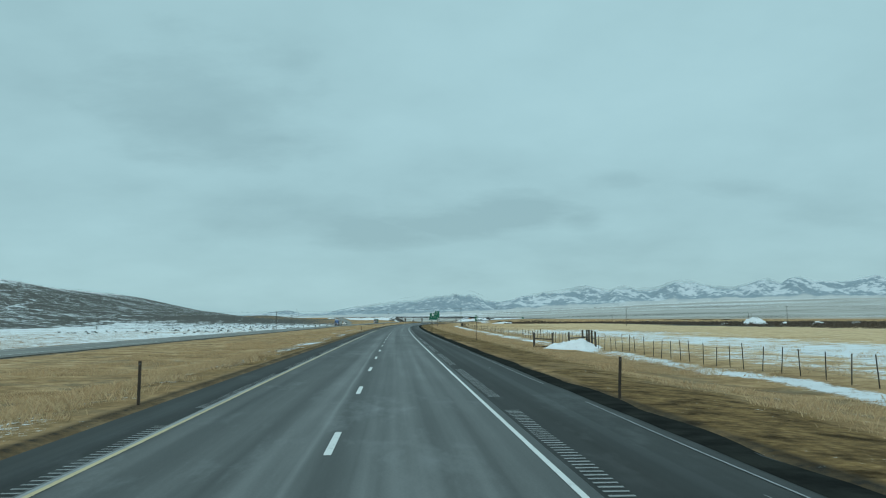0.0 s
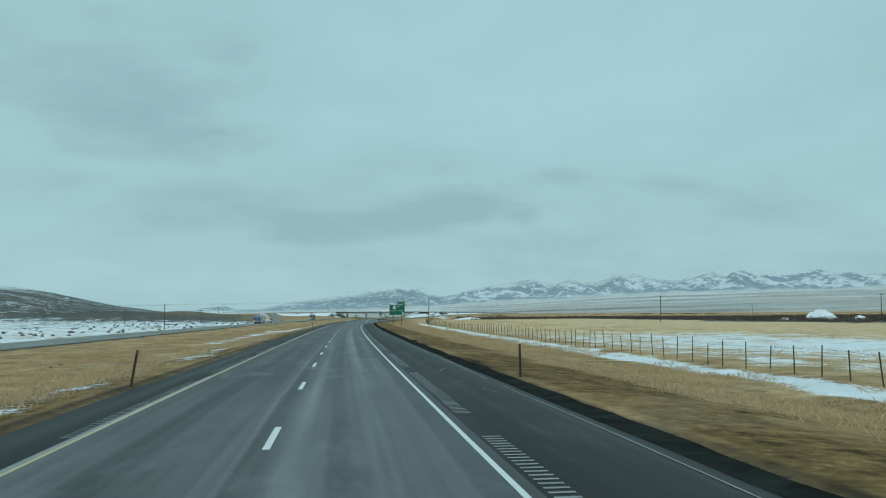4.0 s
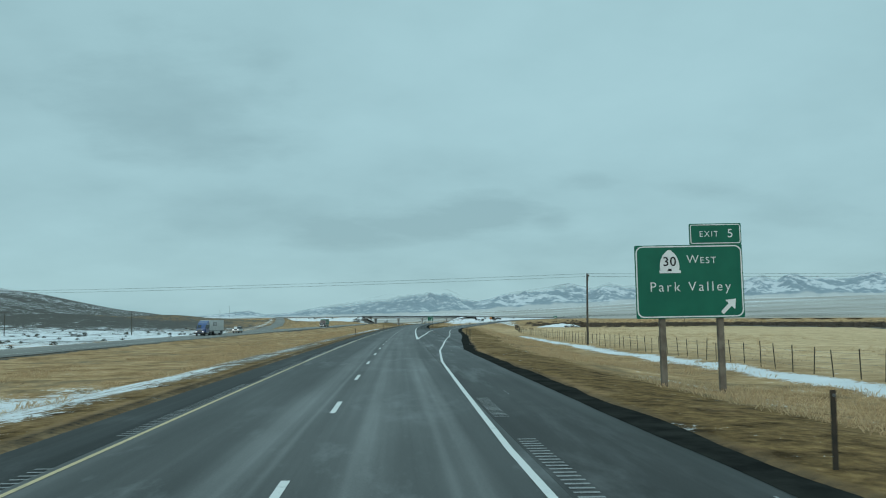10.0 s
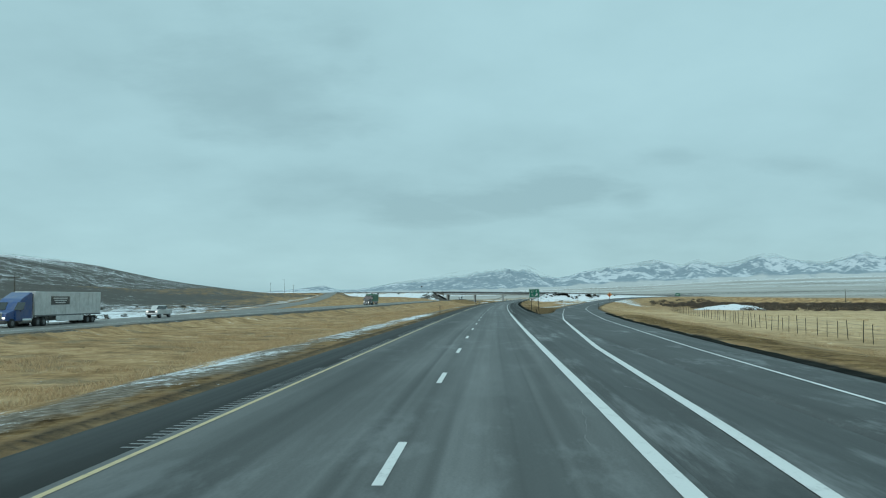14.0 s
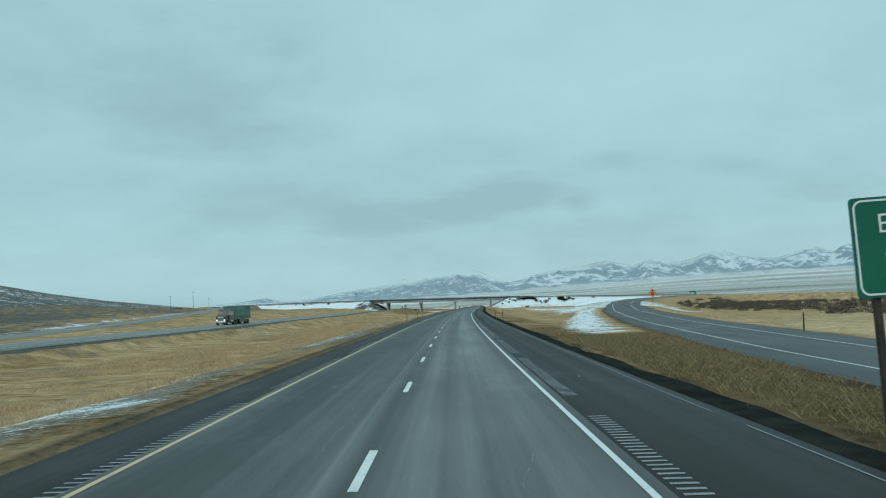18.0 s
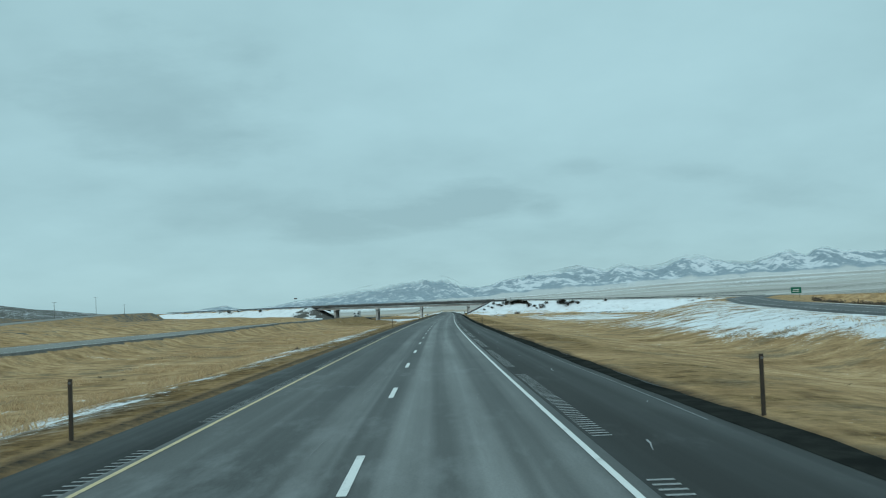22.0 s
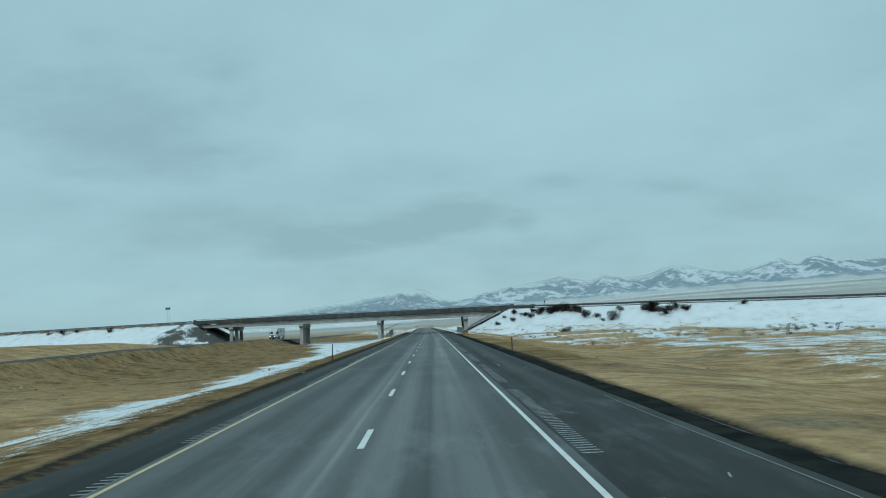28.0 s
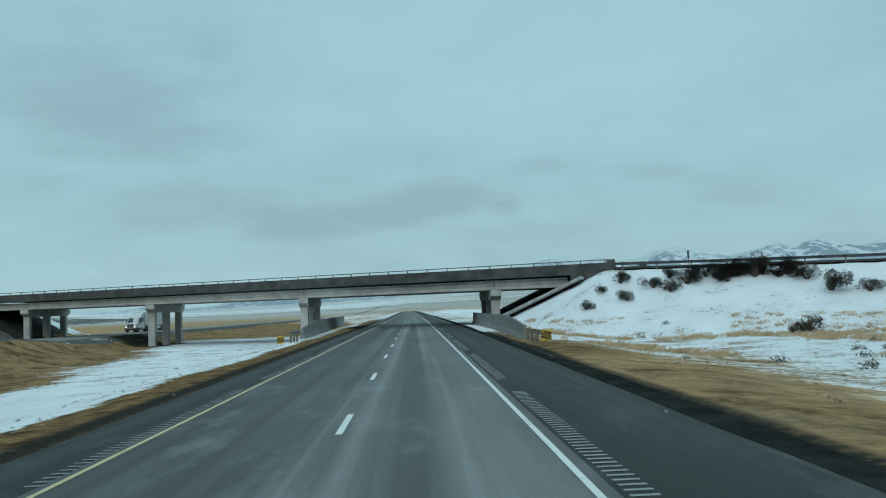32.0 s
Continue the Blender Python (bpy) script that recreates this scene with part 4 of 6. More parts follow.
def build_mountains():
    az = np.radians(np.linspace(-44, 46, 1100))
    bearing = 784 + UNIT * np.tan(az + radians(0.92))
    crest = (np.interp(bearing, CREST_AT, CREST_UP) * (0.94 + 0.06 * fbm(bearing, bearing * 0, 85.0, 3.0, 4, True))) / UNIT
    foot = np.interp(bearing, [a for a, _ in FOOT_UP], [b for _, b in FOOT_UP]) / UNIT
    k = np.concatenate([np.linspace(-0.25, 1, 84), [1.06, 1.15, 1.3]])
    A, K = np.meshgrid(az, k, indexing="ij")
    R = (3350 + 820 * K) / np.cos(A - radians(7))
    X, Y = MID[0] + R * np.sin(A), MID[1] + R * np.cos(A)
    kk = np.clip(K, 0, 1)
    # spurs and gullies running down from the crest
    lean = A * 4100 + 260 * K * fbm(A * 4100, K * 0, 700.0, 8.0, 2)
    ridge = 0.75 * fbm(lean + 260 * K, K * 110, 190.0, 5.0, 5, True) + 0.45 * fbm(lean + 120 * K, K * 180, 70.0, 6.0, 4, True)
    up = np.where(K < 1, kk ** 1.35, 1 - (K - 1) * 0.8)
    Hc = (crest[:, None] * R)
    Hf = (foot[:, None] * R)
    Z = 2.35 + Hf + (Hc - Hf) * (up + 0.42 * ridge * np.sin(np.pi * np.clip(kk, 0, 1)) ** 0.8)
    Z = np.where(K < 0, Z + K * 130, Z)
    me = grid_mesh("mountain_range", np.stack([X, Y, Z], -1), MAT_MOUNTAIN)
    gx = np.gradient(Z, axis=0)
    slant = lean + 420 * K
    wide = bearing[:, None]
    # scrub: broken cover on the conical western peak, sharp dark faces between snowfields further east
    faces = np.tanh(5.0 * (fbm(slant, K * 300, 62.0, 9.0, 5) + 0.14 * np.tanh(gx / 2.0) + 0.05 * fbm(lean, K * 300, 34.0, 1.0, 3)))
    veg = 0.54 + 0.22 * faces + 0.44 * fbm(lean + 160 * K, K * 520, 20.0, 4.0, 5) - 0.14 * smooth(0.78, 1.0, kk)
    peak = smooth(1075, 985, wide) * smooth(560, 700, wide)
    veg = veg * (1 - 0.75 * peak) + 0.75 * peak * (0.66 + 0.50 * fbm(lean + 120 * K, K * 480, 15.0, 6.0, 3) + 0.28 * fbm(lean + 200 * K, K * 200, 70.0, 2.0, 3) - 0.08 * smooth(0.8, 1.0, kk))
    veg = veg + 0.55 * np.exp(-((kk - 0.08) / 0.05) ** 2) * smooth(700, 900, wide) * smooth(-0.25, 0.15, fbm(bearing, bearing * 0, 130.0, 2.0, 3))[:, None]
    attribute(me, "fan", smooth(0.13, 0.0, kk + 0.08 * fbm(lean, K * 0, 60.0, 7.0, 3)) * 0.9)
    attribute(me, "veg", veg)
    mist = 1.15 * np.exp(-(((bearing[:, None] - 930) / 85) ** 2)) * smooth(0.5, 0.95, kk) + 0.65 * smooth(1500, 1750, bearing[:, None]) * smooth(0.75, 1.0, kk) + 0.88 * smooth(0.48, 0.98, kk)
    attribute(me, "mist", mist)
    return tagged(new("mountain_range", me), "snow-streaked mountain range with scrub-dark spurs under low cloud", "mountain", kind="structure")


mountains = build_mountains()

# ---------------------------------------------------------------- bridge
BRIDGE_TURN = -35.43
GIRDER_LOW, GIRDER_TOP, DECK_TOP, PARAPET_TOP = 4.6, 5.75, 6.4, 7.2
BENT_DIR = (-0.557, 1.0)     # the bents lie along the highway, askew to the deck


def build_bridge():
    b = thing("overpass_bridge", pose(CROSS_P[0], CROSS_P[1], DECK_DROP, 0, DECK_FALL, BRIDGE_TURN), "concrete girder overpass with stained parapet and steel rail", "bridge")
    mid, length = (DECK_L + DECK_R) / 2, DECK_R - DECK_L
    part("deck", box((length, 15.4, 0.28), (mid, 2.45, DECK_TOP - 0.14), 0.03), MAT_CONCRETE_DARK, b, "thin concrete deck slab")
    bents = (-50.6, -21.7, 7.2, 36.1)
    stops = [DECK_L + 1.2, *bents, DECK_R - 5.0]
    for d in (-4.3, -1.6, 1.1, 3.8, 6.5, 9.2):
        for a, c in zip(stops[:-1], stops[1:]):
            sh = BENT_DIR[0] * (d + 4.5)
            a2, c2 = a + sh, c + sh
            prof = [(-0.30, 0), (0.30, 0), (0.30, 0.2), (0.12, 0.34), (0.12, 0.85), (0.45, 1.0), (0.45, 1.12), (-0.45, 1.12), (-0.45, 1.0), (-0.12, 0.85), (-0.12, 0.34), (-0.30, 0.2)]
            bm = outline(prof, c2 - a2 - 0.08)
            bm.transform(Matrix.Translation((a2 + 0.04, d, GIRDER_LOW)) @ Matrix(((0, 1, 0, 0), (-1, 0, 0, 0), (0, 0, 1, 0), (0, 0, 0, 1))))
            part("girder", bm, MAT_CONCRETE, b, "pale precast concrete girder")
    for d in (-5.15, 10.05):
        n = 8
        for i in range(n):
            seg = length / n
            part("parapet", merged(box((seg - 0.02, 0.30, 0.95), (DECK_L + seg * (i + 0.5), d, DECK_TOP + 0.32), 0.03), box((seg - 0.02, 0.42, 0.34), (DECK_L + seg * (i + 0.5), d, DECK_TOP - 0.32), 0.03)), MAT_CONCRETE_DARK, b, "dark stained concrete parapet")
        part("hand_rail", rod((DECK_L, d, PARAPET_TOP + 0.33), (DECK_R, d, PARAPET_TOP + 0.33), 0.055, sides=8), MAT_STEEL, b, "steel tube rail")
        me = None
        for i in range(41):
            u = DECK_L + 0.4 + (length - 0.8) * i / 40
            if me is None:
                bm = merged(box((0.10, 0.10, 0.34), (0, 0, 0.17), 0.01), box((0.18, 0.18, 0.03), (0, 0, 0.02), 0.005))
                me = part("rail_post", bm, MAT_STEEL, b).data
                b.children[-1].matrix_basis = pose(u, d, PARAPET_TOP - 0.02)
            else:
                share("rail_post", me, b, pose(u, d, PARAPET_TOP - 0.02))
        for u in (DECK_L - 0.3, DECK_R + 0.3):
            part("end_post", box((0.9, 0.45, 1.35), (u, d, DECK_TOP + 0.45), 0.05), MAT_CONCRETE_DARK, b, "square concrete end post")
    for u0 in bents:
        cx = lambda k: u0 + BENT_DIR[0] * k
        x0, y0, x1, y1 = cx(-0.7), -5.2, cx(14.6), 10.1
        ang = math.degrees(math.atan2(y1 - y0, x1 - x0))
        ln = math.hypot(x1 - x0, y1 - y0)
        prof = [(-ln / 2, 0.55), (-ln / 2 + 1.2, 0), (ln / 2 - 1.2, 0), (ln / 2, 0.55), (ln / 2, 1.25), (-ln / 2, 1.25)]
        bm = outline(prof, 1.3, -0.65)
        bm.transform(pose((x0 + x1) / 2, (y0 + y1) / 2, GIRDER_LOW - 1.27, 0, 0, ang))
        part("pier_cap", bm, MAT_CONCRETE, b, "concrete pier cap")
        for k in (0.5, 6.9, 13.3):
            gx, gy = cross_xy(cx(k), k - 4.5)
            g = ground_z(gx, gy) - 1.0
            part("column", box((1.05, 1.05, GIRDER_LOW - 1.2 - g), (cx(k), k - 4.5, (GIRDER_LOW - 1.2 + g) / 2), 0.08, (0, 0, ang)), MAT_CONCRETE, b, "square concrete column")
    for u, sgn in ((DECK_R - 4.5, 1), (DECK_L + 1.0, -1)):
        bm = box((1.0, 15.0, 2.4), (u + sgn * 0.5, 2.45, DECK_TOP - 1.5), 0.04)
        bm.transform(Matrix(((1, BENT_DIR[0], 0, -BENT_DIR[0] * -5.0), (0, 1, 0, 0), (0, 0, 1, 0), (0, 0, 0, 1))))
        part("abutment", bm, MAT_CONCRETE_DARK, b, "concrete abutment wall with shade put into its dark colour")
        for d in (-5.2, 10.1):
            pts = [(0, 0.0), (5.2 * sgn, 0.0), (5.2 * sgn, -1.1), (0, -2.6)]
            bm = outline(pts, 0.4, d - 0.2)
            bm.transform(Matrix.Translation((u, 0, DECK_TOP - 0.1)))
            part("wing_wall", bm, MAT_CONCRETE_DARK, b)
    return b


bridge = build_bridge()


def slope_paving(u_top, u_low, z_top, z_low):
    """Paved slope under the deck, its shade put into the colour, and a kerb strip along its edge."""
    bm = bmesh.new()
    n = 10
    rows = []
    for i in range(n + 1):
        k = i / n
        u, z = u_top + (u_low - u_top) * k, z_top + (z_low - z_top) * k
        rows.append([bm.verts.new((u + BENT_DIR[0] * (d + 6.6), d, z + 0.16)) for d in (-6.6, -5.6, 2.4, 10.5, 11.5)])
    for a, c in zip(rows[:-1], rows[1:]):
        for i in range(4):
            bm.faces.new((a[i], a[i + 1], c[i + 1], c[i]))
    bmesh.ops.solidify(bm, geom=bm.faces[:], thickness=0.3)
    bmesh.ops.recalc_face_normals(bm, faces=bm.faces[:])
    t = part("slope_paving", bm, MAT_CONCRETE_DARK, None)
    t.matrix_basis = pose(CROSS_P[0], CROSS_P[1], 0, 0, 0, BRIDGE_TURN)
    tagged(t, "concrete paving on the bank under the bridge, coloured dark for shade", "paving", kind="structure")
    ln = math.hypot(u_top - u_low, z_top - z_low)
    tilt = math.degrees(math.atan2(z_low - z_top, u_low - u_top))
    for d in ((-7.0,) if u_top > 0 else ()):
        part("edge_kerb", box((ln, 1.2, 0.35), ((u_top + u_low) / 2, d - 0.1, (z_top + z_low) / 2 + 0.06), 0.03, (0, -tilt, 0)), MAT_KERB, t, "snow-dusted pale kerb strip")
    return t


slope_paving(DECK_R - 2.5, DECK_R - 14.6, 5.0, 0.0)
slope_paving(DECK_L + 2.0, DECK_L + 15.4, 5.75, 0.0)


# ---------------------------------------------------------------- guardrails, barriers, markers
def w_beam(length, at):
    prof = [(0.0, 0.0), (0.06, 0.05), (0.06, 0.10), (0.0, 0.155), (0.06, 0.21), (0.06, 0.26), (0.0, 0.31), (-0.012, 0.31), (0.045, 0.255), (0.045, 0.215), (-0.012, 0.155), (0.045, 0.095), (0.045, 0.055), (-0.012, 0.0)]
    bm = outline(prof, length)
    bm.transform(Matrix.Translation(at) @ Matrix(((0, 1, 0, 0), (-1, 0, 0, 0), (0, 0, 1, 0), (0, 0, 0, 1))))
    return bm


def guard_rail(u0, u1, d):
    z = lambda u: float(np.interp(u, CROSS_U, CROSS_Z))
    g = thing("guard_rail", pose(CROSS_P[0], CROSS_P[1], 0, 0, 0, BRIDGE_TURN), "galvanised steel guard rail along the crossroad embankment", "guard rail", "guard rails of the crossroad")
    n = max(2, int((u1 - u0) / 12))
    for i in range(n):
        a, c = u0 + (u1 - u0) * i / n, u0 + (u1 - u0) * (i + 1) / n
        bm = w_beam(c - a, (0, 0, 0))
        bm.transform(Matrix.Translation((a, d, z(a) + 0.45)) @ Euler((0, -math.atan2(z(c) - z(a), c - a), 0)).to_matrix().to_4x4())
        part("rail", bm, MAT_RAIL, g)
    me = None
    for i in range(int((u1 - u0) / 3.8)):
        u = u0 + 1.0 + 3.8 * i
        if me is None:
            o = part("post", box((0.14, 0.18, 1.4), (0, 0, 0.1), 0.015), MAT_WOOD, g, "weathered wooden post")
            me = o.data
            o.matrix_basis = pose(u, d + 0.12, z(u))
        else:
            share("post", me, g, pose(u, d + 0.12, z(u)))
    return g


guard_rail(DECK_R + 0.8, DECK_R + 130, -5.7)
guard_rail(DECK_R + 0.8, DECK_R + 130, 10.2)
guard_rail(DECK_L - 120, DECK_L - 0.8, -5.7)
guard_rail(DECK_L - 120, DECK_L - 0.8, 10.2)
_u = np.concatenate([np.arange(-420, DECK_L, 12), [DECK_L]])
for _us, _nm in ((_u, "crossroad_west"), (np.concatenate([[DECK_R], np.arange(DECK_R + 10, 420, 12)]), "crossroad_east")):
    _d = np.array([-5.4, 2.45, 10.2])
    _U, _D = np.meshgrid(_us, _d, indexing="ij")
    _X, _Y = cross_xy(_U, _D)
    _me = grid_mesh(_nm, np.stack([_X, _Y, np.interp(_U, CROSS_U, CROSS_Z) + 0.02], -1), MAT_SHOULDER, False)
    _uv = _me.uv_layers.new(name="along")
    _ix = np.empty(len(_me.loops), np.int32)
    _me.loops.foreach_get("vertex_index", _ix)
    _uv.data.foreach_set("uv", np.stack([_D.ravel()[_ix], _U.ravel()[_ix]], -1).astype(np.float32).ravel())
    tagged(new(_nm, _me), "grey asphalt crossroad on its embankment", "road", kind="structure")


def barrier(points, label, height=1.15):
    """A concrete safety barrier through road coordinates (s, o), tapering down at its near end."""
    prof = ((-0.30, 0.0), (-0.30, 0.08), (-0.13, 0.33), (-0.08, 1.0), (0.08, 1.0), (0.13, 0.33), (0.30, 0.08), (0.30, 0.0))
    b = thing("concrete_barrier", pose(0, 0, 0), label, "barrier", "pier barriers")
    ss = np.linspace(points[0][0], points[-1][0], 9)
    oo = np.interp(ss, [p[0] for p in points], [p[1] for p in points])
    for i in range(8):
        bm = bmesh.new()
        rings = []
        for j, gap in ((i, 0.02), (i + 1, -0.02)):
            s, o = ss[j] + gap, oo[j]
            k = height * (0.62 + 0.38 * min(1.0, j / 1.6))
            ring = []
            for a, c in prof:
                x, y = road_xy(s, o + a)
                ring.append(bm.verts.new((float(x), float(y), -0.15 + (c if c < 0.1 else c * k + 0.15))))
            rings.append(ring)
        n = len(prof)
        for a in range(n - 1):
            bm.faces.new((rings[0][a], rings[0][a + 1], rings[1][a + 1], rings[1][a]))
        bm.faces.new(rings[0])
        bm.faces.new(rings[1][::-1])
        bmesh.ops.recalc_face_normals(bm, faces=bm.faces[:])
        part("barrier_section", bm, MAT_BARRIER, b)
    return b


barrier([(1152, -9.2), (1170, -9.6), (1222, -11.0)], "weathered concrete barrier before the median pier", 1.45)
barrier([(1128, 8.9), (1140, 9.2), (1186, 9.6)], "weathered concrete barrier before the roadside pier", 1.45)


def object_marker(s, o, lean):
    """Yellow panel with black diagonal stripes on a short post."""
    x, y = road_xy(s, o)
    m = thing("object_marker", pose(float(x), float(y), ground_z(float(x), float(y)), 0, 0, rz_of(s)), "square black and yellow striped object marker on a post", "road sign", "object markers")
    part("post", rod((0, 0.05, -0.3), (0, 0.05, 0.7), 0.035, sides=8), MAT_STEEL, m)
    part("panel", outline(rounded(0.62, 0.62, 0.04, 0, 0.45), 0.02), MAT_SIGN_YELLOW, m)
    for k in (-0.55, -0.18, 0.19, 0.56):
        w = 0.085
        pts = []
        for dx, dz in ((-0.30, -w), (0.30, -w), (0.30, w), (-0.30, w)):
            pts.append((dx, min(max(k * 0.62 + dz + dx * lean * 0.9, -0.30), 0.30)))
        if abs(pts[0][1] - pts[3][1]) + abs(pts[1][1] - pts[2][1]) > 0.05:
            part("stripe", outline([(a, c + 0.45) for a, c in pts], 0.004, -0.006), MAT_BLACK, m)
    return m


object_marker(1121.5, 9.3, -1)
object_marker(1144.6, -10.1, 1)
for _s, _o in ((1124.5, 9.0), (1148.0, -9.3)):
    _x, _y = road_xy(_s, _o)
    _g = thing("guard_rail", pose(float(_x), float(_y), 0, 0, 0, rz_of(_s) + 90), "short flared guard rail end before the barrier", "guard rail", "barrier ends")
    part("rail", w_beam(5.0, (-2.5, 0, 0.42)), MAT_STEEL, _g)
    for _k in (-2.0, 0.0, 2.0):
        part("post", box((0.16, 0.2, 1.3), (_k, 0.14, 0.1), 0.015), MAT_WOOD, _g)


# ---------------------------------------------------------------- roadside signs
def lettering(text, size, x, z, parent, y=-0.012, mat=None, name="lettering", squeeze=1.0, spacing=1.1, weight=0.012):
    cu = bpy.data.curves.new("text", "FONT")
    cu.body, cu.size, cu.extrude, cu.space_character = text, size, 0.002, spacing
    cu.align_x, cu.align_y = "CENTER", "CENTER"
    cu.offset = size * weight
    tmp = bpy.data.objects.new("text", cu)
    me = bpy.data.meshes.new_from_object(tmp)
    bpy.data.objects.remove(tmp)
    me.transform(Matrix.Translation((x, y, z)) @ Euler((radians(90), 0, 0)).to_matrix().to_4x4() @ Matrix.Diagonal((squeeze, 1, 1, 1)))
    me.materials.clear()
    me.materials.append(mat or MAT_SIGN_WHITE)
    ob = new(name, me)
    ob.parent = parent
    return ob


def border(w, h, r, cx, cz, width=0.05, inset=0.035):
    """A thin rounded frame."""
    outer, inner = rounded(w - 2 * inset, h - 2 * inset, r, cx, cz), rounded(w - 2 * inset - 2 * width, h - 2 * inset - 2 * width, max(r - width, 0.01), cx, cz)
    bm = bmesh.new()
    a, c = [bm.verts.new((x, -0.008, z)) for x, z in outer], [bm.verts.new((x, -0.008, z)) for x, z in inner]
    for i in range(len(a)):
        j = (i + 1) % len(a)
        bm.faces.new((a[i], a[j], c[j], c[i]))
    bmesh.ops.recalc_face_normals(bm, faces=bm.faces[:])
    return bm


def arrow(x, z, size, turn):
    """Points of an arrow that points up when turn is 0."""
    pts = [(-0.10, -0.5), (0.10, -0.5), (0.10, 0.08), (0.34, 0.08), (0.0, 0.5), (-0.34, 0.08), (-0.10, 0.08)]
    c, s = math.cos(radians(turn)), math.sin(radians(turn))
    return [(x + size * (a * c + b * s), z + size * (-a * s + b * c)) for a, b in pts]


def build_exit_guide_sign():
    s, o = 367.6, 13.47
    x, y = road_xy(s, o)
    g = thing("exit_guide_sign", pose(float(x), float(y), 0, 0, -0.6, rz_of(s) - 3), "large green exit guide sign on two wooden posts in dry grass", "road sign")
    w, h, low = 4.35, 2.95, 2.38
    panel = part("sign_panel", outline(rounded(w, h, 0.06, 0, low + h / 2), 0.05), MAT_SIGN, g, "green retroreflective panel")
    part("border", border(w, h, 0.28, 0, low + h / 2), MAT_SIGN_WHITE, panel)
    tab = part("exit_tab", outline(rounded(2.1, 0.85, 0.05, 1.12, low + h + 0.43), 0.05, 0.002), MAT_SIGN, g, "green exit number tab")
    part("border", border(2.1, 0.85, 0.1, 1.12, low + h + 0.43, 0.035), MAT_SIGN_WHITE, tab)
    lettering("EXIT", 0.34, 0.86, low + h + 0.42, tab, squeeze=0.95, spacing=1.25, weight=-0.006)
    lettering("5", 0.50, 1.72, low + h + 0.43, tab, weight=-0.004)
    lettering("W", 0.48, 0.16, low + 2.35, panel, weight=-0.006)
    lettering("EST", 0.37, 0.78, low + 2.31, panel, spacing=1.25, weight=-0.006)
    lettering("Park Valley", 0.55, 0.02, low + 1.25, panel, spacing=1.32, squeeze=0.98, weight=-0.006)
    part("arrow", outline(arrow(1.55, low + 0.47, 0.80, 45), 0.004, -0.010), MAT_SIGN_WHITE, panel)
    # beehive-shaped route marker
    hive = [(-0.40, 0), (0.44, 0), (0.44, 0.10), (0.38, 0.12), (0.40, 0.28), (0.36, 0.52), (0.27, 0.72), (0.14, 0.86), (0.05, 0.93), (-0.05, 0.93), (-0.14, 0.86), (-0.27, 0.72), (-0.36, 0.52), (-0.40, 0.28), (-0.38, 0.12), (-0.44, 0.10)]
    marker = part("route_marker", outline([(a - 0.78, c + low + 1.82) for a, c in hive], 0.004, -0.010), MAT_SIGN_WHITE, panel, "white beehive-shaped route marker")
    lettering("30", 0.52, -0.78, low + 2.27, marker, -0.016, MAT_BLACK)
    part("hive_door", outline([(-0.87, low + 1.90), (-0.69, low + 1.90), (-0.72, low + 2.0), (-0.84, low + 2.0)], 0.002, -0.014), MAT_BLACK, marker)
    for px in (-1.12, 1.22):
        gz = ground_z(float(x) + px, float(y))
        part("post", box((0.24, 0.24, low + h - gz + 0.3), (px, 0.19, (low + h + gz - 0.3) / 2), 0.02), MAT_WOOD, g, "grey weathered wooden post")
    for z in (low + 0.5, low + 2.4):
        part("cross_bar", box((w - 0.3, 0.05, 0.1), (0, 0.072, z), 0.01), MAT_STEEL, g)
    return g


build_exit_guide_sign()


def build_gore_sign():
    s, o = 613.8, 8.3
    x, y = road_xy(s, o)
    g = thing("exit_gore_sign", pose(float(x), float(y), 0, 0, -2.6, rz_of(s) - 2), "green exit sign on two steel posts in the gore", "road sign")
    w, h, low = 1.78, 1.48, 2.29
    panel = part("sign_panel", outline(rounded(w, h, 0.06, 0, low + h / 2), 0.04), MAT_SIGN, g)
    part("border", border(w, h, 0.14, 0, low + h / 2, 0.03), MAT_SIGN_WHITE, panel)
    lettering("EXIT", 0.41, 0, low + 1.07, panel, spacing=1.35, weight=-0.006)
    lettering("5", 0.54, -0.36, low + 0.45, panel, weight=-0.006)
    part("arrow", outline(arrow(0.36, low + 0.46, 0.62, 45), 0.004, -0.010), MAT_SIGN_WHITE, panel)
    for px in (-0.6, 0.62):
        gz = ground_z(float(x) + px, float(y))
        part("post", box((0.10, 0.10, low + h - gz + 0.2), (px, 0.10, (low + h + gz - 0.2) / 2), 0.01), MAT_RUST, g, "square steel post")
    return g


build_gore_sign()


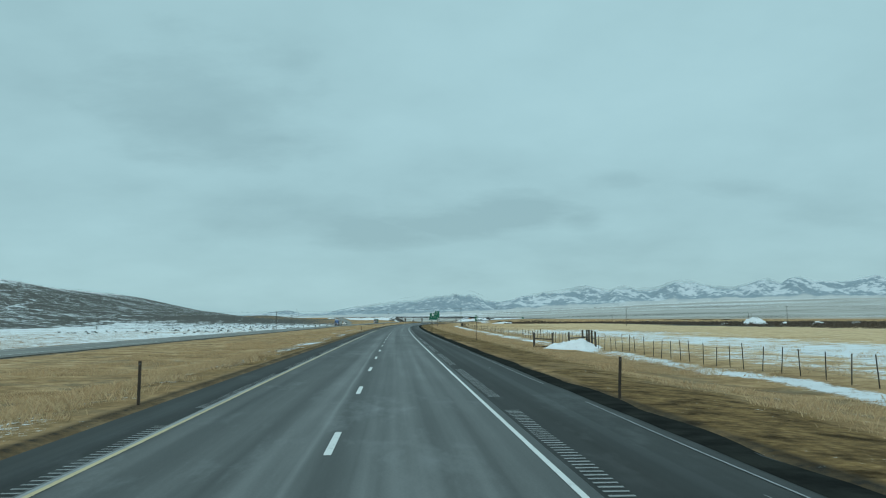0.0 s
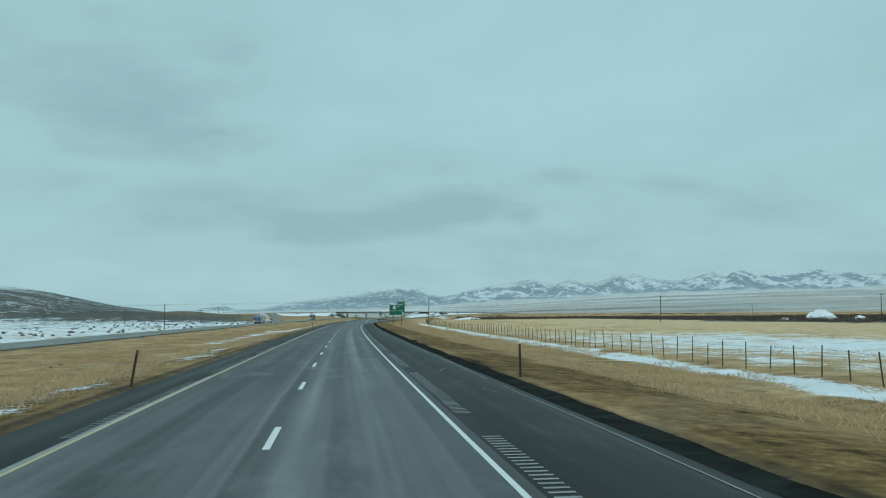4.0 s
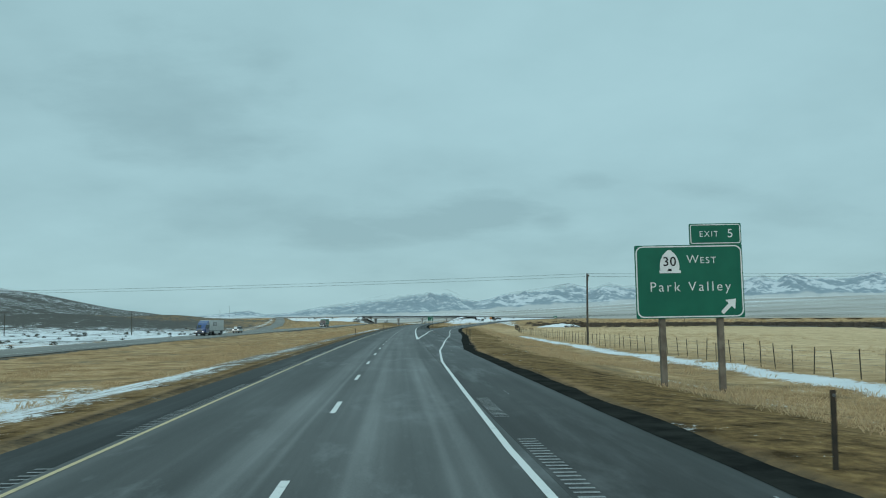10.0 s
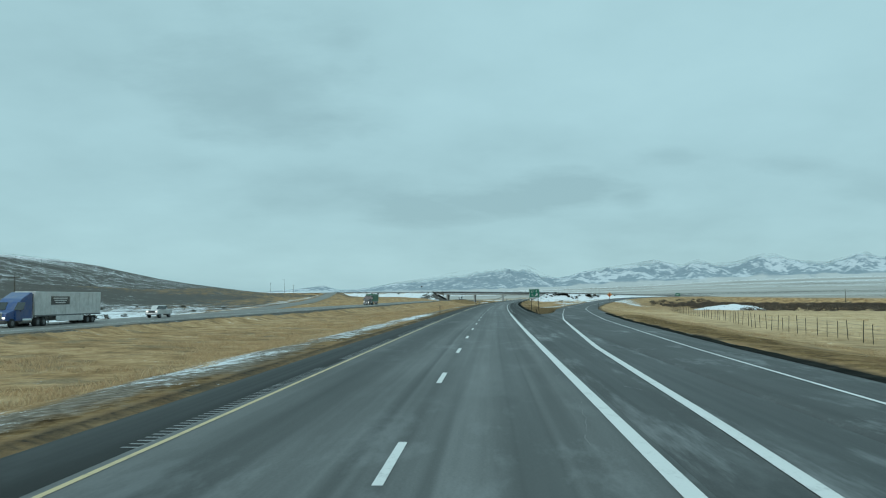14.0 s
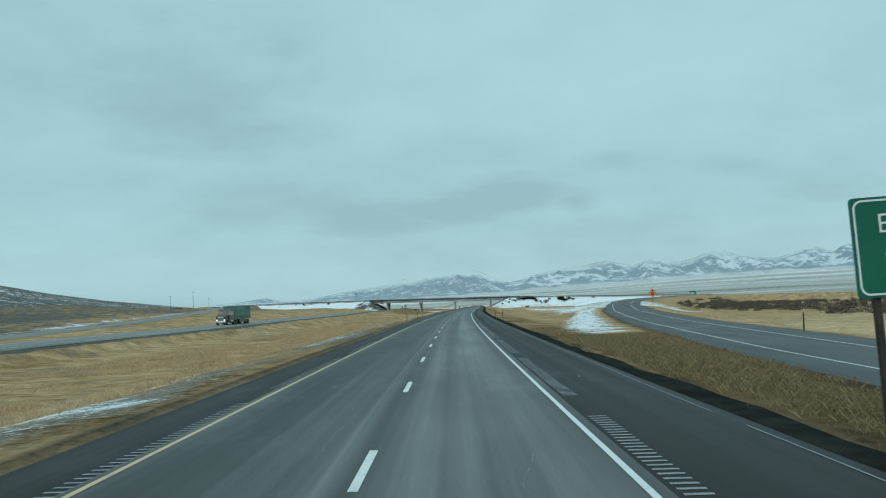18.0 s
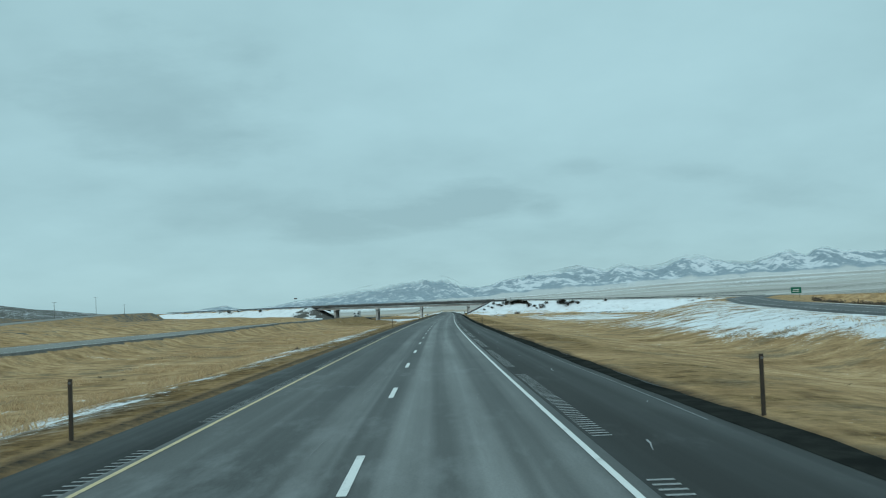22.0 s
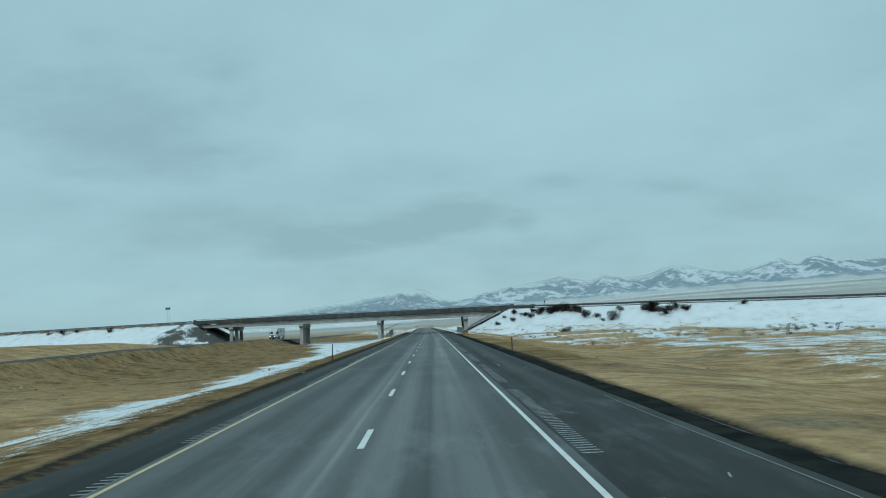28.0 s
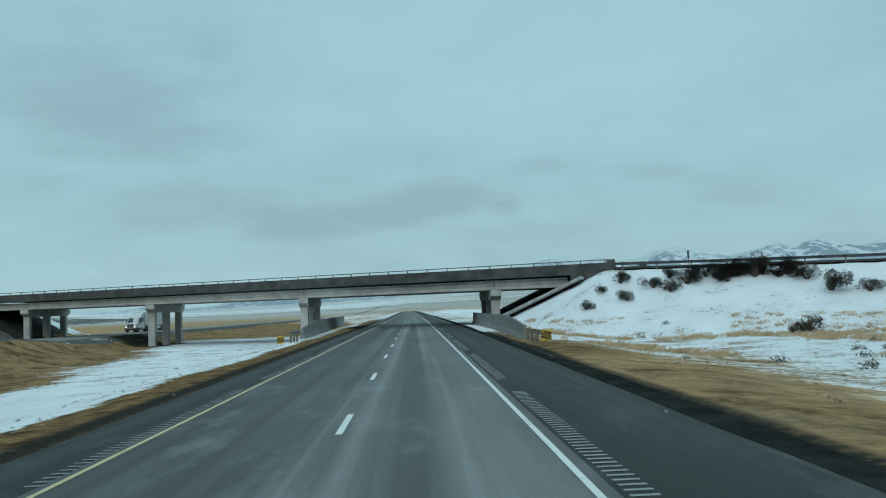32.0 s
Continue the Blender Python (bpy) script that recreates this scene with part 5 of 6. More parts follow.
def small_sign(name, s, o, w, h, low, mat, label, bars=(), posts=(0.0,), diamond=False, extra=None, z=None, facing=0):
    x, y = road_xy(s, o)
    gz = ground_z(float(x), float(y)) if z is None else z
    g = thing(name, pose(float(x), float(y), gz, 0, 0, rz_of(s) + facing), label, "road sign")
    if diamond:
        pts = [(0, low), (w / 2, low + h / 2), (0, low + h), (-w / 2, low + h / 2)]
    else:
        pts = rounded(w, h, 0.04, 0, low + h / 2)
    panel = part("sign_panel", outline(pts, 0.02), mat, g)
    for bx, bz, bw, bh, bmat in bars:
        part("bar", outline([(bx - bw / 2, low + bz - bh / 2), (bx + bw / 2, low + bz - bh / 2), (bx + bw / 2, low + bz + bh / 2), (bx - bw / 2, low + bz + bh / 2)], 0.003, -0.006), bmat, panel)
    if extra:
        ew, eh, elow, emat = extra
        plate = part("plate", outline(rounded(ew, eh, 0.03, 0, elow + eh / 2), 0.02, -0.001), emat, g)
        part("bar", outline([(-ew * 0.3, elow + eh * 0.35), (ew * 0.3, elow + eh * 0.35), (ew * 0.3, elow + eh * 0.65), (-ew * 0.3, elow + eh * 0.65)], 0.003, -0.008), MAT_BLACK, plate)
    for px in posts:
        part("post", box((0.06, 0.05, low + h * 0.9 + 0.4), (px, 0.05, (low + h * 0.9 - 0.4) / 2), 0.006), MAT_RUST, g, "thin steel channel post")
    return g


small_sign("mile_marker", 104.5, 11.2, 0.32, 0.72, 2.35, MAT_SIGN, "narrow green mile marker on a thin steel post", [(0, 0.58, 0.18, 0.05, MAT_SIGN_WHITE), (0, 0.36, 0.10, 0.12, MAT_SIGN_WHITE), (0, 0.16, 0.10, 0.12, MAT_SIGN_WHITE)])
_w = small_sign("ramp_warning_sign", 764.0, 38.6, 1.75, 1.75, 2.15, MAT_SIGN_AMBER, "amber diamond stop-ahead warning sign with a red disc and black arrow", [(0, 1.28, 0.14, 0.34, MAT_BLACK)], diamond=True)
part("disc", outline([(0.36 * math.cos(radians(22.5 + 45 * k)), 2.15 + 0.72 + 0.36 * math.sin(radians(22.5 + 45 * k))) for k in range(8)], 0.004, -0.008), MAT_SIGN_RED, _w.children[0], "red eight-sided disc")
part("arrow", outline([(-0.2, 3.45), (0.2, 3.45), (0, 3.68)], 0.004, -0.008), MAT_BLACK, _w.children[0])
small_sign("ramp_guide_sign", 961.6, 95.7, 2.6, 1.6, 1.3, MAT_SIGN, "green guide sign beside the exit ramp", [(0, 0.95, 1.5, 0.16, MAT_SIGN_WHITE), (-0.1, 0.5, 1.7, 0.16, MAT_SIGN_WHITE)], posts=(-0.8, 0.8), facing=-18)
small_sign("crossroad_sign", 1231.2, -89.2, 1.7, 0.8, 5.4, MAT_STEEL, "grey sign seen from behind on two posts above the bank", posts=(-0.35, 0.35))
small_sign("crossroad_marker_sign", 1166.0, 33.0, 0.25, 0.9, 1.2, MAT_STEEL, "slim marker post behind the guard rail", z=5.6)


# ---------------------------------------------------------------- delineator posts
def build_delineators():
    first = None
    left = [(24.2, -6.0), (164, -5.9), (304, -6.0), (467.3, -5.9), (584.6, -6.1), (723.9, -6.0), (752.6, -6.1), (864.2, -6.1), (1002.8, -6.3)]
    right = [(25, 7.9), (165, 8.0), (304.4, 7.9), (347.3, 8.45), (435, 9.9), (467.0, 11.65), (656, 23.9), (723.9, 8.0), (752.6, 7.9), (864.1, 7.65), (1002.6, 7.7)]
    for i, (s, o) in enumerate(left + right):
        x, y = road_xy(s, o)
        x, y = float(x), float(y)
        m = pose(x, y, ground_z(x, y) - 0.02, random.uniform(-2, 2), 9.0 if (s, o) == (164, -5.9) else random.uniform(-2.5, 2.5), rz_of(s))
        if first is None:
            first = thing("delineator_post", m, "brown steel delineator post with a small reflector on the verge", "post", "delineator posts")
            bm = outline([(-0.04, -0.4), (-0.022, -0.4), (-0.022, 1.25), (-0.04, 1.25)], 0.04, 0.0)
            bm2 = outline([(0.022, -0.4), (0.04, -0.4), (0.04, 1.25), (0.022, 1.25)], 0.04, 0.0)
            bm3 = outline([(-0.022, -0.4), (0.022, -0.4), (0.022, 1.25), (-0.022, 1.25)], 0.012, 0.0)
            part("post", merged(bm, bm2, bm3), MAT_RUST, first)
            part("reflector", rod((0, -0.012, 1.17), (0, -0.024, 1.17), 0.028, sides=10), MAT_STEEL, first, "small dull reflector")
        else:
            copy_thing(first, m)
    x, y = map(float, road_xy(587.0, 7.6))
    copy_thing(first, pose(x, y, ground_z(x, y) - 0.42, 0, -14, rz_of(587)))


build_delineators()


# ---------------------------------------------------------------- fence along the field
def fence_o(s):
    return float(np.interp(s, (-40, 108, 250, 300, 400, 480, 560, 640, 700), (25.2, 25.3, 26.2, 26.6, 27.0, 28.5, 32, 39, 47)))


def build_fence():
    f = thing("wire_fence", pose(0, 0, 0), "wire stock fence on thin steel posts along the field", "fence")
    me = None
    tops = []
    s = -38.0
    while s < 690:
        o = fence_o(s) + random.uniform(-0.12, 0.12)
        x, y = map(float, road_xy(s, o))
        z = ground_z(x, y)
        tall = 1.62 + random.uniform(-0.18, 0.18)
        m = pose(x, y, z, random.uniform(-4, 4), random.uniform(-4, 4), rz_of(s)) @ Matrix.Diagonal((1, 1, tall / 1.35, 1))
        if me is None:
            o_ = part("post", merged(box((0.055, 0.02, 1.7), (0, 0, 0.5)), box((0.015, 0.06, 1.7), (0, 0.03, 0.5))), MAT_RUST, f, "thin brown steel post")
            o_.matrix_basis = m
            me = o_.data
        else:
            share("post", me, f, m)
        tops.append((x, y, z))
        s += random.uniform(2.2, 3.1)
    for hgt in (0.45, 0.8, 1.1, 1.4):
        V, F = [], []
        for k, (x, y, z) in enumerate(tops):
            for a in range(3):
                ang = a * 2.094
                V.append((x - 0.03 + 0.007 * math.cos(ang), y, z + hgt + 0.007 * math.sin(ang)))
            if k:
                b = 3 * k
                for a in range(3):
                    c = (a + 1) % 3
                    F += [(b - 3 + a, b - 3 + c, b + c), (b - 3 + a, b + c, b + a)]
        ob = new("wire", tri_mesh("wire", np.array(V), np.array(F), MAT_STEEL))
        ob.parent = f
    return f


build_fence()


def build_brace():
    """Heavy wooden brace posts and rails where the fence turns at a culvert."""
    g = thing("fence_brace", pose(0, 0, 0), "weathered wooden fence brace of posts and rails", "fence")
    P = {}
    for i, (s, o, h) in enumerate(((104.2, 18.4, 1.86), (104.1, 20.7, 1.9), (103.9, 22.75, 1.98), (107.5, 25.2, 2.15), (105.3, 25.3, 2.15), (103.9, 25.25, 2.15), (102.6, 25.3, 2.1), (100.2, 25.2, 2.05))):
        x, y = map(float, road_xy(s, o))
        z = ground_z(x, y)
        P[i] = (x, y, z)
        part("post", rod((x, y, z - 0.4), (x + random.uniform(-0.06, 0.06), y, z + h), 0.135, 0.12, 12), MAT_WOOD_DARK, g, "round wooden post")
    for a, c, h in ((0, 1, 1.10), (0, 1, 0.16), (2, 5, 1.22), (3, 5, 1.25), (6, 7, 1.15)):
        p, q = P[a], P[c]
        part("rail", rod((p[0], p[1], p[2] + h), (q[0], q[1], q[2] + h), 0.075, 0.07, 10), MAT_WOOD_DARK, g, "wooden cross rail")
    return g


build_brace()


def snow_heap(name, x, y, rx, ry, h, label, seed):
    """A lumpy pile of old snow."""
    n, m = 72, 26
    V = np.zeros((n + 1, m, 3))
    rnd = random.Random(seed)
    ph = [rnd.uniform(0, 6) for _ in range(6)]
    base = [ground_z(x + rx * math.cos(2 * math.pi * i / n), y + ry * math.sin(2 * math.pi * i / n)) for i in range(n)]
    base = [min(base)] * n if rx > 6 else base
    for i in range(n + 1):
        a = 2 * math.pi * i / n
        rim = 1 + 0.16 * math.sin(2 * a + ph[0]) + 0.12 * math.sin(3 * a + ph[1]) + 0.06 * math.sin(7 * a + ph[2])
        for j in range(m):
            k = j / (m - 1)
            px, py = x + rx * rim * k * math.cos(a), y + ry * rim * k * math.sin(a)
            lump = 1 + 0.14 * math.sin(5 * k + 2 * a + ph[3]) * k + 0.42 * float(fbm(px, py, rx * 0.26, seed, 4))
            V[i, j] = px, py, base[i % n] - 0.12 + (h + 0.1) * (1 - k ** 1.6) * lump
    me = grid_mesh(name, V[:, ::-1], MAT_HEAP)
    return tagged(new(name, me), label, "snow heap", "snow heaps")


_x, _y = map(float, road_xy(100.9, 22.9))
snow_heap("snow_mound", _x, _y, 3.4, 2.4, 1.15, "ploughed heap of old snow with soil in it by the fence", 1)
_x, _y = map(float, road_xy(476, 195))
snow_heap("snow_mound", _x, _y, 9, 6, 4.2, "large distant white snow pile at the field edge", 2)
for _i, (_s, _o, _r) in enumerate(((478, 213, 3.5), (480, 232, 4.5), (484, 255, 4.0), (470, 176, 2.5))):
    _x, _y = map(float, road_xy(_s, _o))
    snow_heap("snow_mound", _x, _y, _r, _r * 0.7, _r * 0.42, "small distant white snow pile at the field edge", 10 + _i)
_x, _y = map(float, road_xy(709, 66))
snow_heap("snow_mound", _x, _y, 10.5, 4.5, 1.7, "long snow bank before a dark thicket", 5)


# ---------------------------------------------------------------- power line
def utility_pole(x, y, h, turn, label, arm=2.0):
    z = ground_z(x, y)
    p = thing("utility_pole", pose(x, y, z, 0.6, -0.8, turn), label, "utility pole", "utility poles")
    part("pole", rod((0, 0, -1), (0, 0, h), 0.17, 0.11, 12), MAT_WOOD_DARK, p, "tapered weathered pole")
    part("cross_arm", box((2 * arm, 0.10, 0.13), (0, -0.13, h - 0.35), 0.01), MAT_WOOD_DARK, p, "wooden cross arm")
    for k in (-1, 1):
        part("brace", rod((k * 0.75, -0.17, h - 0.38), (0, -0.15, h - 1.0), 0.018, sides=6), MAT_STEEL, p)
        for q in (0.55, 0.95):
            part("insulator", merged(rod((k * arm * q, -0.13, h - 0.29), (k * arm * q, -0.13, h - 0.12), 0.025, 0.02, 8), rod((k * arm * q, -0.13, h - 0.2), (k * arm * q, -0.13, h - 0.14), 0.05, 0.035, 8)), MAT_CONCRETE, p, "small insulator")
    return p, z


def build_power_line():
    spots = [(-250, 520), (-170, 498), (-64, 475), (37.6, 450.0), (124, 437), (205, 424), (300, 411), (400, 398)]
    base = []
    for i, (x, y) in enumerate(spots):
        nx, ny = spots[min(i + 1, len(spots) - 1)]
        px, py = spots[max(i - 1, 0)]
        turn = math.degrees(math.atan2(ny - py, nx - px)) + 90
        h = 10.0
        _, z = utility_pole(x, y, h, turn, "weathered wooden utility pole with one cross arm in the field")
        base.append((x, y, z + h, radians(turn)))
    wires = thing("power_lines", pose(0, 0, 0), "four thin dark power lines strung between wooden poles", "power line")
    for q, drop in ((-1.9, 0.0), (-1.1, 0.0), (1.1, 0.25), (1.9, 0.25)):
        V, F = [], []
        for i, (x, y, z, a) in enumerate(base):
            ax, ay, az = x + q * math.cos(a), y + q * math.sin(a), z - 0.12 - drop
            if i:
                bx, by, bz = last
                for k in range(1 if i > 1 else 0, 15):
                    t = k / 14
                    sag = 4 * t * (1 - t) * 0.35
                    for c in range(3):
                        ang = c * 2.094
                        V.append((bx + (ax - bx) * t, by + (ay - by) * t + 0.009 * math.cos(ang), bz + (az - bz) * t - sag + 0.009 * math.sin(ang)))
            last = (ax, ay, az)
        n = len(V) // 3
        for k in range(1, n):
            for c in range(3):
                e = (c + 1) % 3
                F += [(3 * k - 3 + c, 3 * k - 3 + e, 3 * k + e), (3 * k - 3 + c, 3 * k + e, 3 * k + c)]
        ob = new("wire", tri_mesh("wire", np.array(V), np.array(F), MAT_BLACK))
        ob.parent = wires
    # far lines
    for x, y, h in ((-118, 640, 8.5), (-75, 640, 8.5), (-145.5, 1247.7, 16.5), (-151, 1345, 14.3), (-160, 1451, 18.5), (330, 760, 9), (430, 700, 9), (260, 980, 9), (420, 960, 9)):
        utility_pole(x, y, h, 10, "distant wooden utility pole on the plain", 1.2)


build_power_line()

# ---------------------------------------------------------------- vehicles
def car_paint(name, col, rough=0.35):
    m, t, b = material(name, rough)
    v = object_vec(t)
    road_film = ramp(t, noise_tex(t, v, 1.3, 5.0, 0.65), [(0.35, value(0)), (0.75, value(0.45))])
    t.links.new(mix(t, road_film, col, (0.16, 0.15, 0.14)), b.inputs["Base Color"])
    b.inputs["Coat Weight"].default_value = 0.3
    return m


MAT_BLUE = car_paint("dirty_blue_paint", (0.010, 0.055, 0.19))
MAT_GREEN = car_paint("dirty_green_tarp", (0.008, 0.13, 0.065), 0.6)
MAT_DARK = car_paint("dirty_black_paint", (0.02, 0.022, 0.025))
MAT_WHITE = car_paint("dirty_white_paint", (0.52, 0.53, 0.53), 0.5)
MAT_CHROME = worn("dull_chrome", (0.55, 0.56, 0.57), (0.40, 0.41, 0.42), 0.25, 1.0, bumpy=0.05)
MAT_RUBBER = worn("tyre_rubber", (0.018, 0.018, 0.018), (0.045, 0.043, 0.04), 0.85)
MAT_GLASS, _t, _b = material("tinted_windscreen", 0.08)
_b.inputs["Base Color"].default_value = (0.015, 0.02, 0.022, 1)
_b.inputs["Specular IOR Level"].default_value = 0.6
MAT_LAMP, _t, _b = material("lit_headlamp", 0.2)
_b.inputs["Base Color"].default_value = (0.9, 0.9, 0.85, 1)
_b.inputs["Emission Color"].default_value = (1.0, 0.95, 0.85, 1)
_b.inputs["Emission Strength"].default_value = 0.9


def wheel(parent, x, y, r, w, cache={}):
    key = (round(r, 2), round(w, 2))
    if key not in cache:
        t = rod((-w / 2, 0, 0), (w / 2, 0, 0), r, sides=24)
        bmesh.ops.bevel(t, geom=[e for e in t.edges if len(e.link_faces) == 2 and any(len(f.verts) > 4 for f in e.link_faces)], offset=r * 0.12, segments=2, affect="EDGES")
        q = merged(rod((-w / 2 - 0.015, 0, 0), (w / 2 + 0.015, 0, 0), r * 0.55, r * 0.55, 18), rod((-w / 2 - 0.05, 0, 0), (w / 2 + 0.05, 0, 0), r * 0.22, sides=10))
        me = []
        for nm, bm, mt in (("tyre", t, MAT_RUBBER), ("rim", q, MAT_STEEL)):
            m_ = bpy.data.meshes.new(nm)
            bm.to_mesh(m_)
            bm.free()
            m_.materials.append(mt)
            me.append(m_)
        cache[key] = me
    a = share("wheel", cache[key][0], parent, pose(x, y, r))
    share("rim", cache[key][1], a)


def prism(profile, width, taper=0.0):
    """A body from a side outline (y, z), width along x."""
    bm = bmesh.new()
    n = len(profile)
    l = [bm.verts.new((-width / 2, y, z)) for y, z in profile]
    r = [bm.verts.new((width / 2, y, z)) for y, z in profile]
    bm.faces.new(l)
    bm.faces.new(r[::-1])
    for i in range(n):
        j = (i + 1) % n
        bm.faces.new((l[j], l[i], r[i], r[j]))
    bmesh.ops.recalc_face_normals(bm, faces=bm.faces[:])
    if taper:
        bmesh.ops.bevel(bm, geom=bm.edges[:], offset=taper, segments=2, profile=0.6, affect="EDGES")
    return bm


def semi_truck(s, lane, paint, box_mat, label, aero=True, trailer=16.1):
    """A tractor with sleeper and a box trailer; it faces back along the road."""
    oc, z = float(np.interp(s, OPP_S, OPP_O)), float(np.interp(s, OPP_S, OPP_Z))
    x, y = map(float, road_xy(s, oc + lane))
    t = thing("semi_truck", pose(x, y, z + 0.005, 0, 0, rz_of(s)), label, "truck", "trucks")
    # tractor: front at y = 0
    if aero:
        hood = [(0.1, 0.75), (0.0, 1.2), (0.12, 1.62), (1.7, 1.95), (1.75, 0.75)]
        cab = [(1.7, 0.75), (1.7, 1.95), (2.35, 2.85), (2.9, 3.25), (4.6, 3.95), (5.0, 3.95), (5.0, 0.75)]
    else:
        hood = [(0.0, 0.85), (0.0, 1.85), (0.3, 2.0), (2.3, 2.12), (2.35, 0.85)]
        cab = [(2.3, 0.75), (2.3, 2.12), (2.5, 2.95), (3.0, 3.05), (3.1, 3.5), (5.6, 3.55), (5.6, 0.75)]
    part("hood", prism(hood, 2.1, 0.08), paint, t, "tapered hood")
    part("cab", prism(cab, 2.4, 0.09), paint, t, "sleeper cab")
    wz, wy = (1.98, 1.68) if aero else (2.16, 2.29)
    a = Vector((0, wy, wz))
    b = Vector((0, 2.33, 2.82)) if aero else Vector((0, 2.48, 2.90))
    n = Vector((0, -(b - a).z, (b - a).y)).normalized()
    for sx in (-0.56, 0.56):
        bm = bmesh.new()
        vs = [bm.verts.new((sx + dx, *(p + n * 0.02 + n * dn)[1:])) for dn in (0, -0.05) for dx, p in ((-0.5, a), (0.5, a), (0.46, b), (-0.46, b))]
        for f in ((0, 1, 2, 3), (7, 6, 5, 4), (0, 4, 5, 1), (1, 5, 6, 2), (2, 6, 7, 3), (3, 7, 4, 0)):
            bm.faces.new([vs[i] for i in f])
        bmesh.ops.recalc_face_normals(bm, faces=bm.faces[:])
        part("windscreen", bm, MAT_GLASS, t, "dark split windscreen")
    y0 = 2.45 if aero else 2.75
    for sx in (-1.21, 1.21):
        part("side_window", box((0.03, 0.75, 0.62), (sx, y0 + 0.45, 2.3), 0.02), MAT_GLASS, t)
        mirror = part("mirror", box((0.16, 0.12, 0.85), (sx * 1.2, y0 - 0.25, 2.2), 0.04), MAT_CHROME if not aero else MAT_DARK, t)
        part("mirror_arm", rod((sx, y0, 2.4), (sx * 1.2, y0 - 0.25, 2.4), 0.025, sides=6), MAT_DARK, mirror)
        part("fuel_tank", merged(rod((sx * 0.86, y0 + 0.4, 0.72), (sx * 0.86, y0 + 2.3, 0.72), 0.32, sides=18)), MAT_CHROME, t, "polished fuel tank")
        part("headlamp", box((0.34, 0.10, 0.22), (sx * 0.68, 0.03 if aero else -0.02, 1.08), 0.04), MAT_LAMP, t, "lit headlamp")
        part("fender", prism([(0.35, 1.0), (0.55, 1.35), (1.2, 1.5), (1.85, 1.3), (2.0, 0.9), (1.75, 0.85), (1.55, 1.1), (1.2, 1.2), (0.8, 1.1), (0.65, 0.95)], 0.42, 0.03), paint, t)
        t.children[-1].matrix_basis = pose(sx * 0.82, -0.1, 0)
        part("exhaust_stack", rod((sx * 0.92, 5.25 if aero else 5.85, 0.9), (sx * 0.92, 5.25 if aero else 5.85, 3.75), 0.075, sides=10), MAT_CHROME, t, "upright exhaust stack")
        for wy_, r in ((1.15, 0.50), (6.1, 0.50), (7.4, 0.50)):
            wheel(t, sx * 0.84, wy_, r, 0.30 if wy_ < 2 else 0.58)
    grille = part("grille", box((1.25, 0.06, 0.75), (0, 0.0, 1.32), 0.03), MAT_CHROME, t, "bright grille")
    for k in range(6):
        part("grille_bar", box((1.12, 0.02, 0.05), (0, -0.04, 1.05 + 0.1 * k), 0.006), MAT_DARK, grille)
    part("bumper", box((2.35, 0.28, 0.42), (0, -0.05, 0.62), 0.07), MAT_DARK if aero else MAT_CHROME, t, "front bumper")
    part("chassis", box((0.9, 6.2, 0.3), (0, 4.9, 0.85), 0.03), MAT_DARK, t)
    # trailer
    f = 5.5 if aero else 6.1
    body = part("trailer_box", box((2.58, trailer, 2.78), (0, f + trailer / 2, 2.68), 0.04), box_mat, t, "long box trailer")
    for k in range(1, 14):
        for sx in (-1.3, 1.3):
            part("side_post", box((0.02, 0.06, 2.6), (sx, f + trailer * k / 14, 2.68), 0.004), box_mat, body)
    for sx in (-1.27, 1.27):
        part("side_rail", box((0.06, trailer, 0.16), (sx, f + trailer / 2, 1.24), 0.01), MAT_STEEL, body)
        part("landing_gear", box((0.12, 0.12, 1.0), (sx * 0.7, f + 3.6, 0.8), 0.01), MAT_STEEL, t)
        part("side_skirt", box((0.03, trailer * 0.42, 0.75), (sx, f + trailer * 0.5, 0.85), 0.01), box_mat if aero else MAT_DARK, t)
        for wy_ in (f + trailer - 3.2, f + trailer - 1.9):
            wheel(t, sx * 0.68, wy_, 0.50, 0.58)
        part("mud_flap", box((0.6, 0.02, 0.6), (sx * 0.68, f + trailer - 1.1, 0.65)), MAT_RUBBER, t)
    part("rear_bumper", box((2.3, 0.12, 0.12), (0, f + trailer - 0.1, 0.55), 0.02), MAT_STEEL, t)
    if aero:
        for sx in (-1.305, 1.305):
            part("side_panel", box((0.012, 4.4, 1.0), (sx, f + 5.6, 3.0), 0.003), MAT_DARK, body, "dark panel with pale lettering bars")
            for k in range(3):
                part("bar", box((0.01, 3.4 - k * 0.5, 0.14), (sx * 1.007, f + 5.6, 3.28 - 0.26 * k)), MAT_WHITE, body)
    return t


semi_truck(557, -1.8, MAT_BLUE, MAT_WHITE, "blue semi truck with a dirty white box trailer, headlamps lit")
semi_truck(780, -1.8, MAT_DARK, MAT_GREEN, "dark long-nosed truck with a green covered trailer", aero=False, trailer=13.5)
semi_truck(1243, -1.8, MAT_WHITE, MAT_WHITE, "white semi truck beyond the bridge on the oncoming road", trailer=14.5)


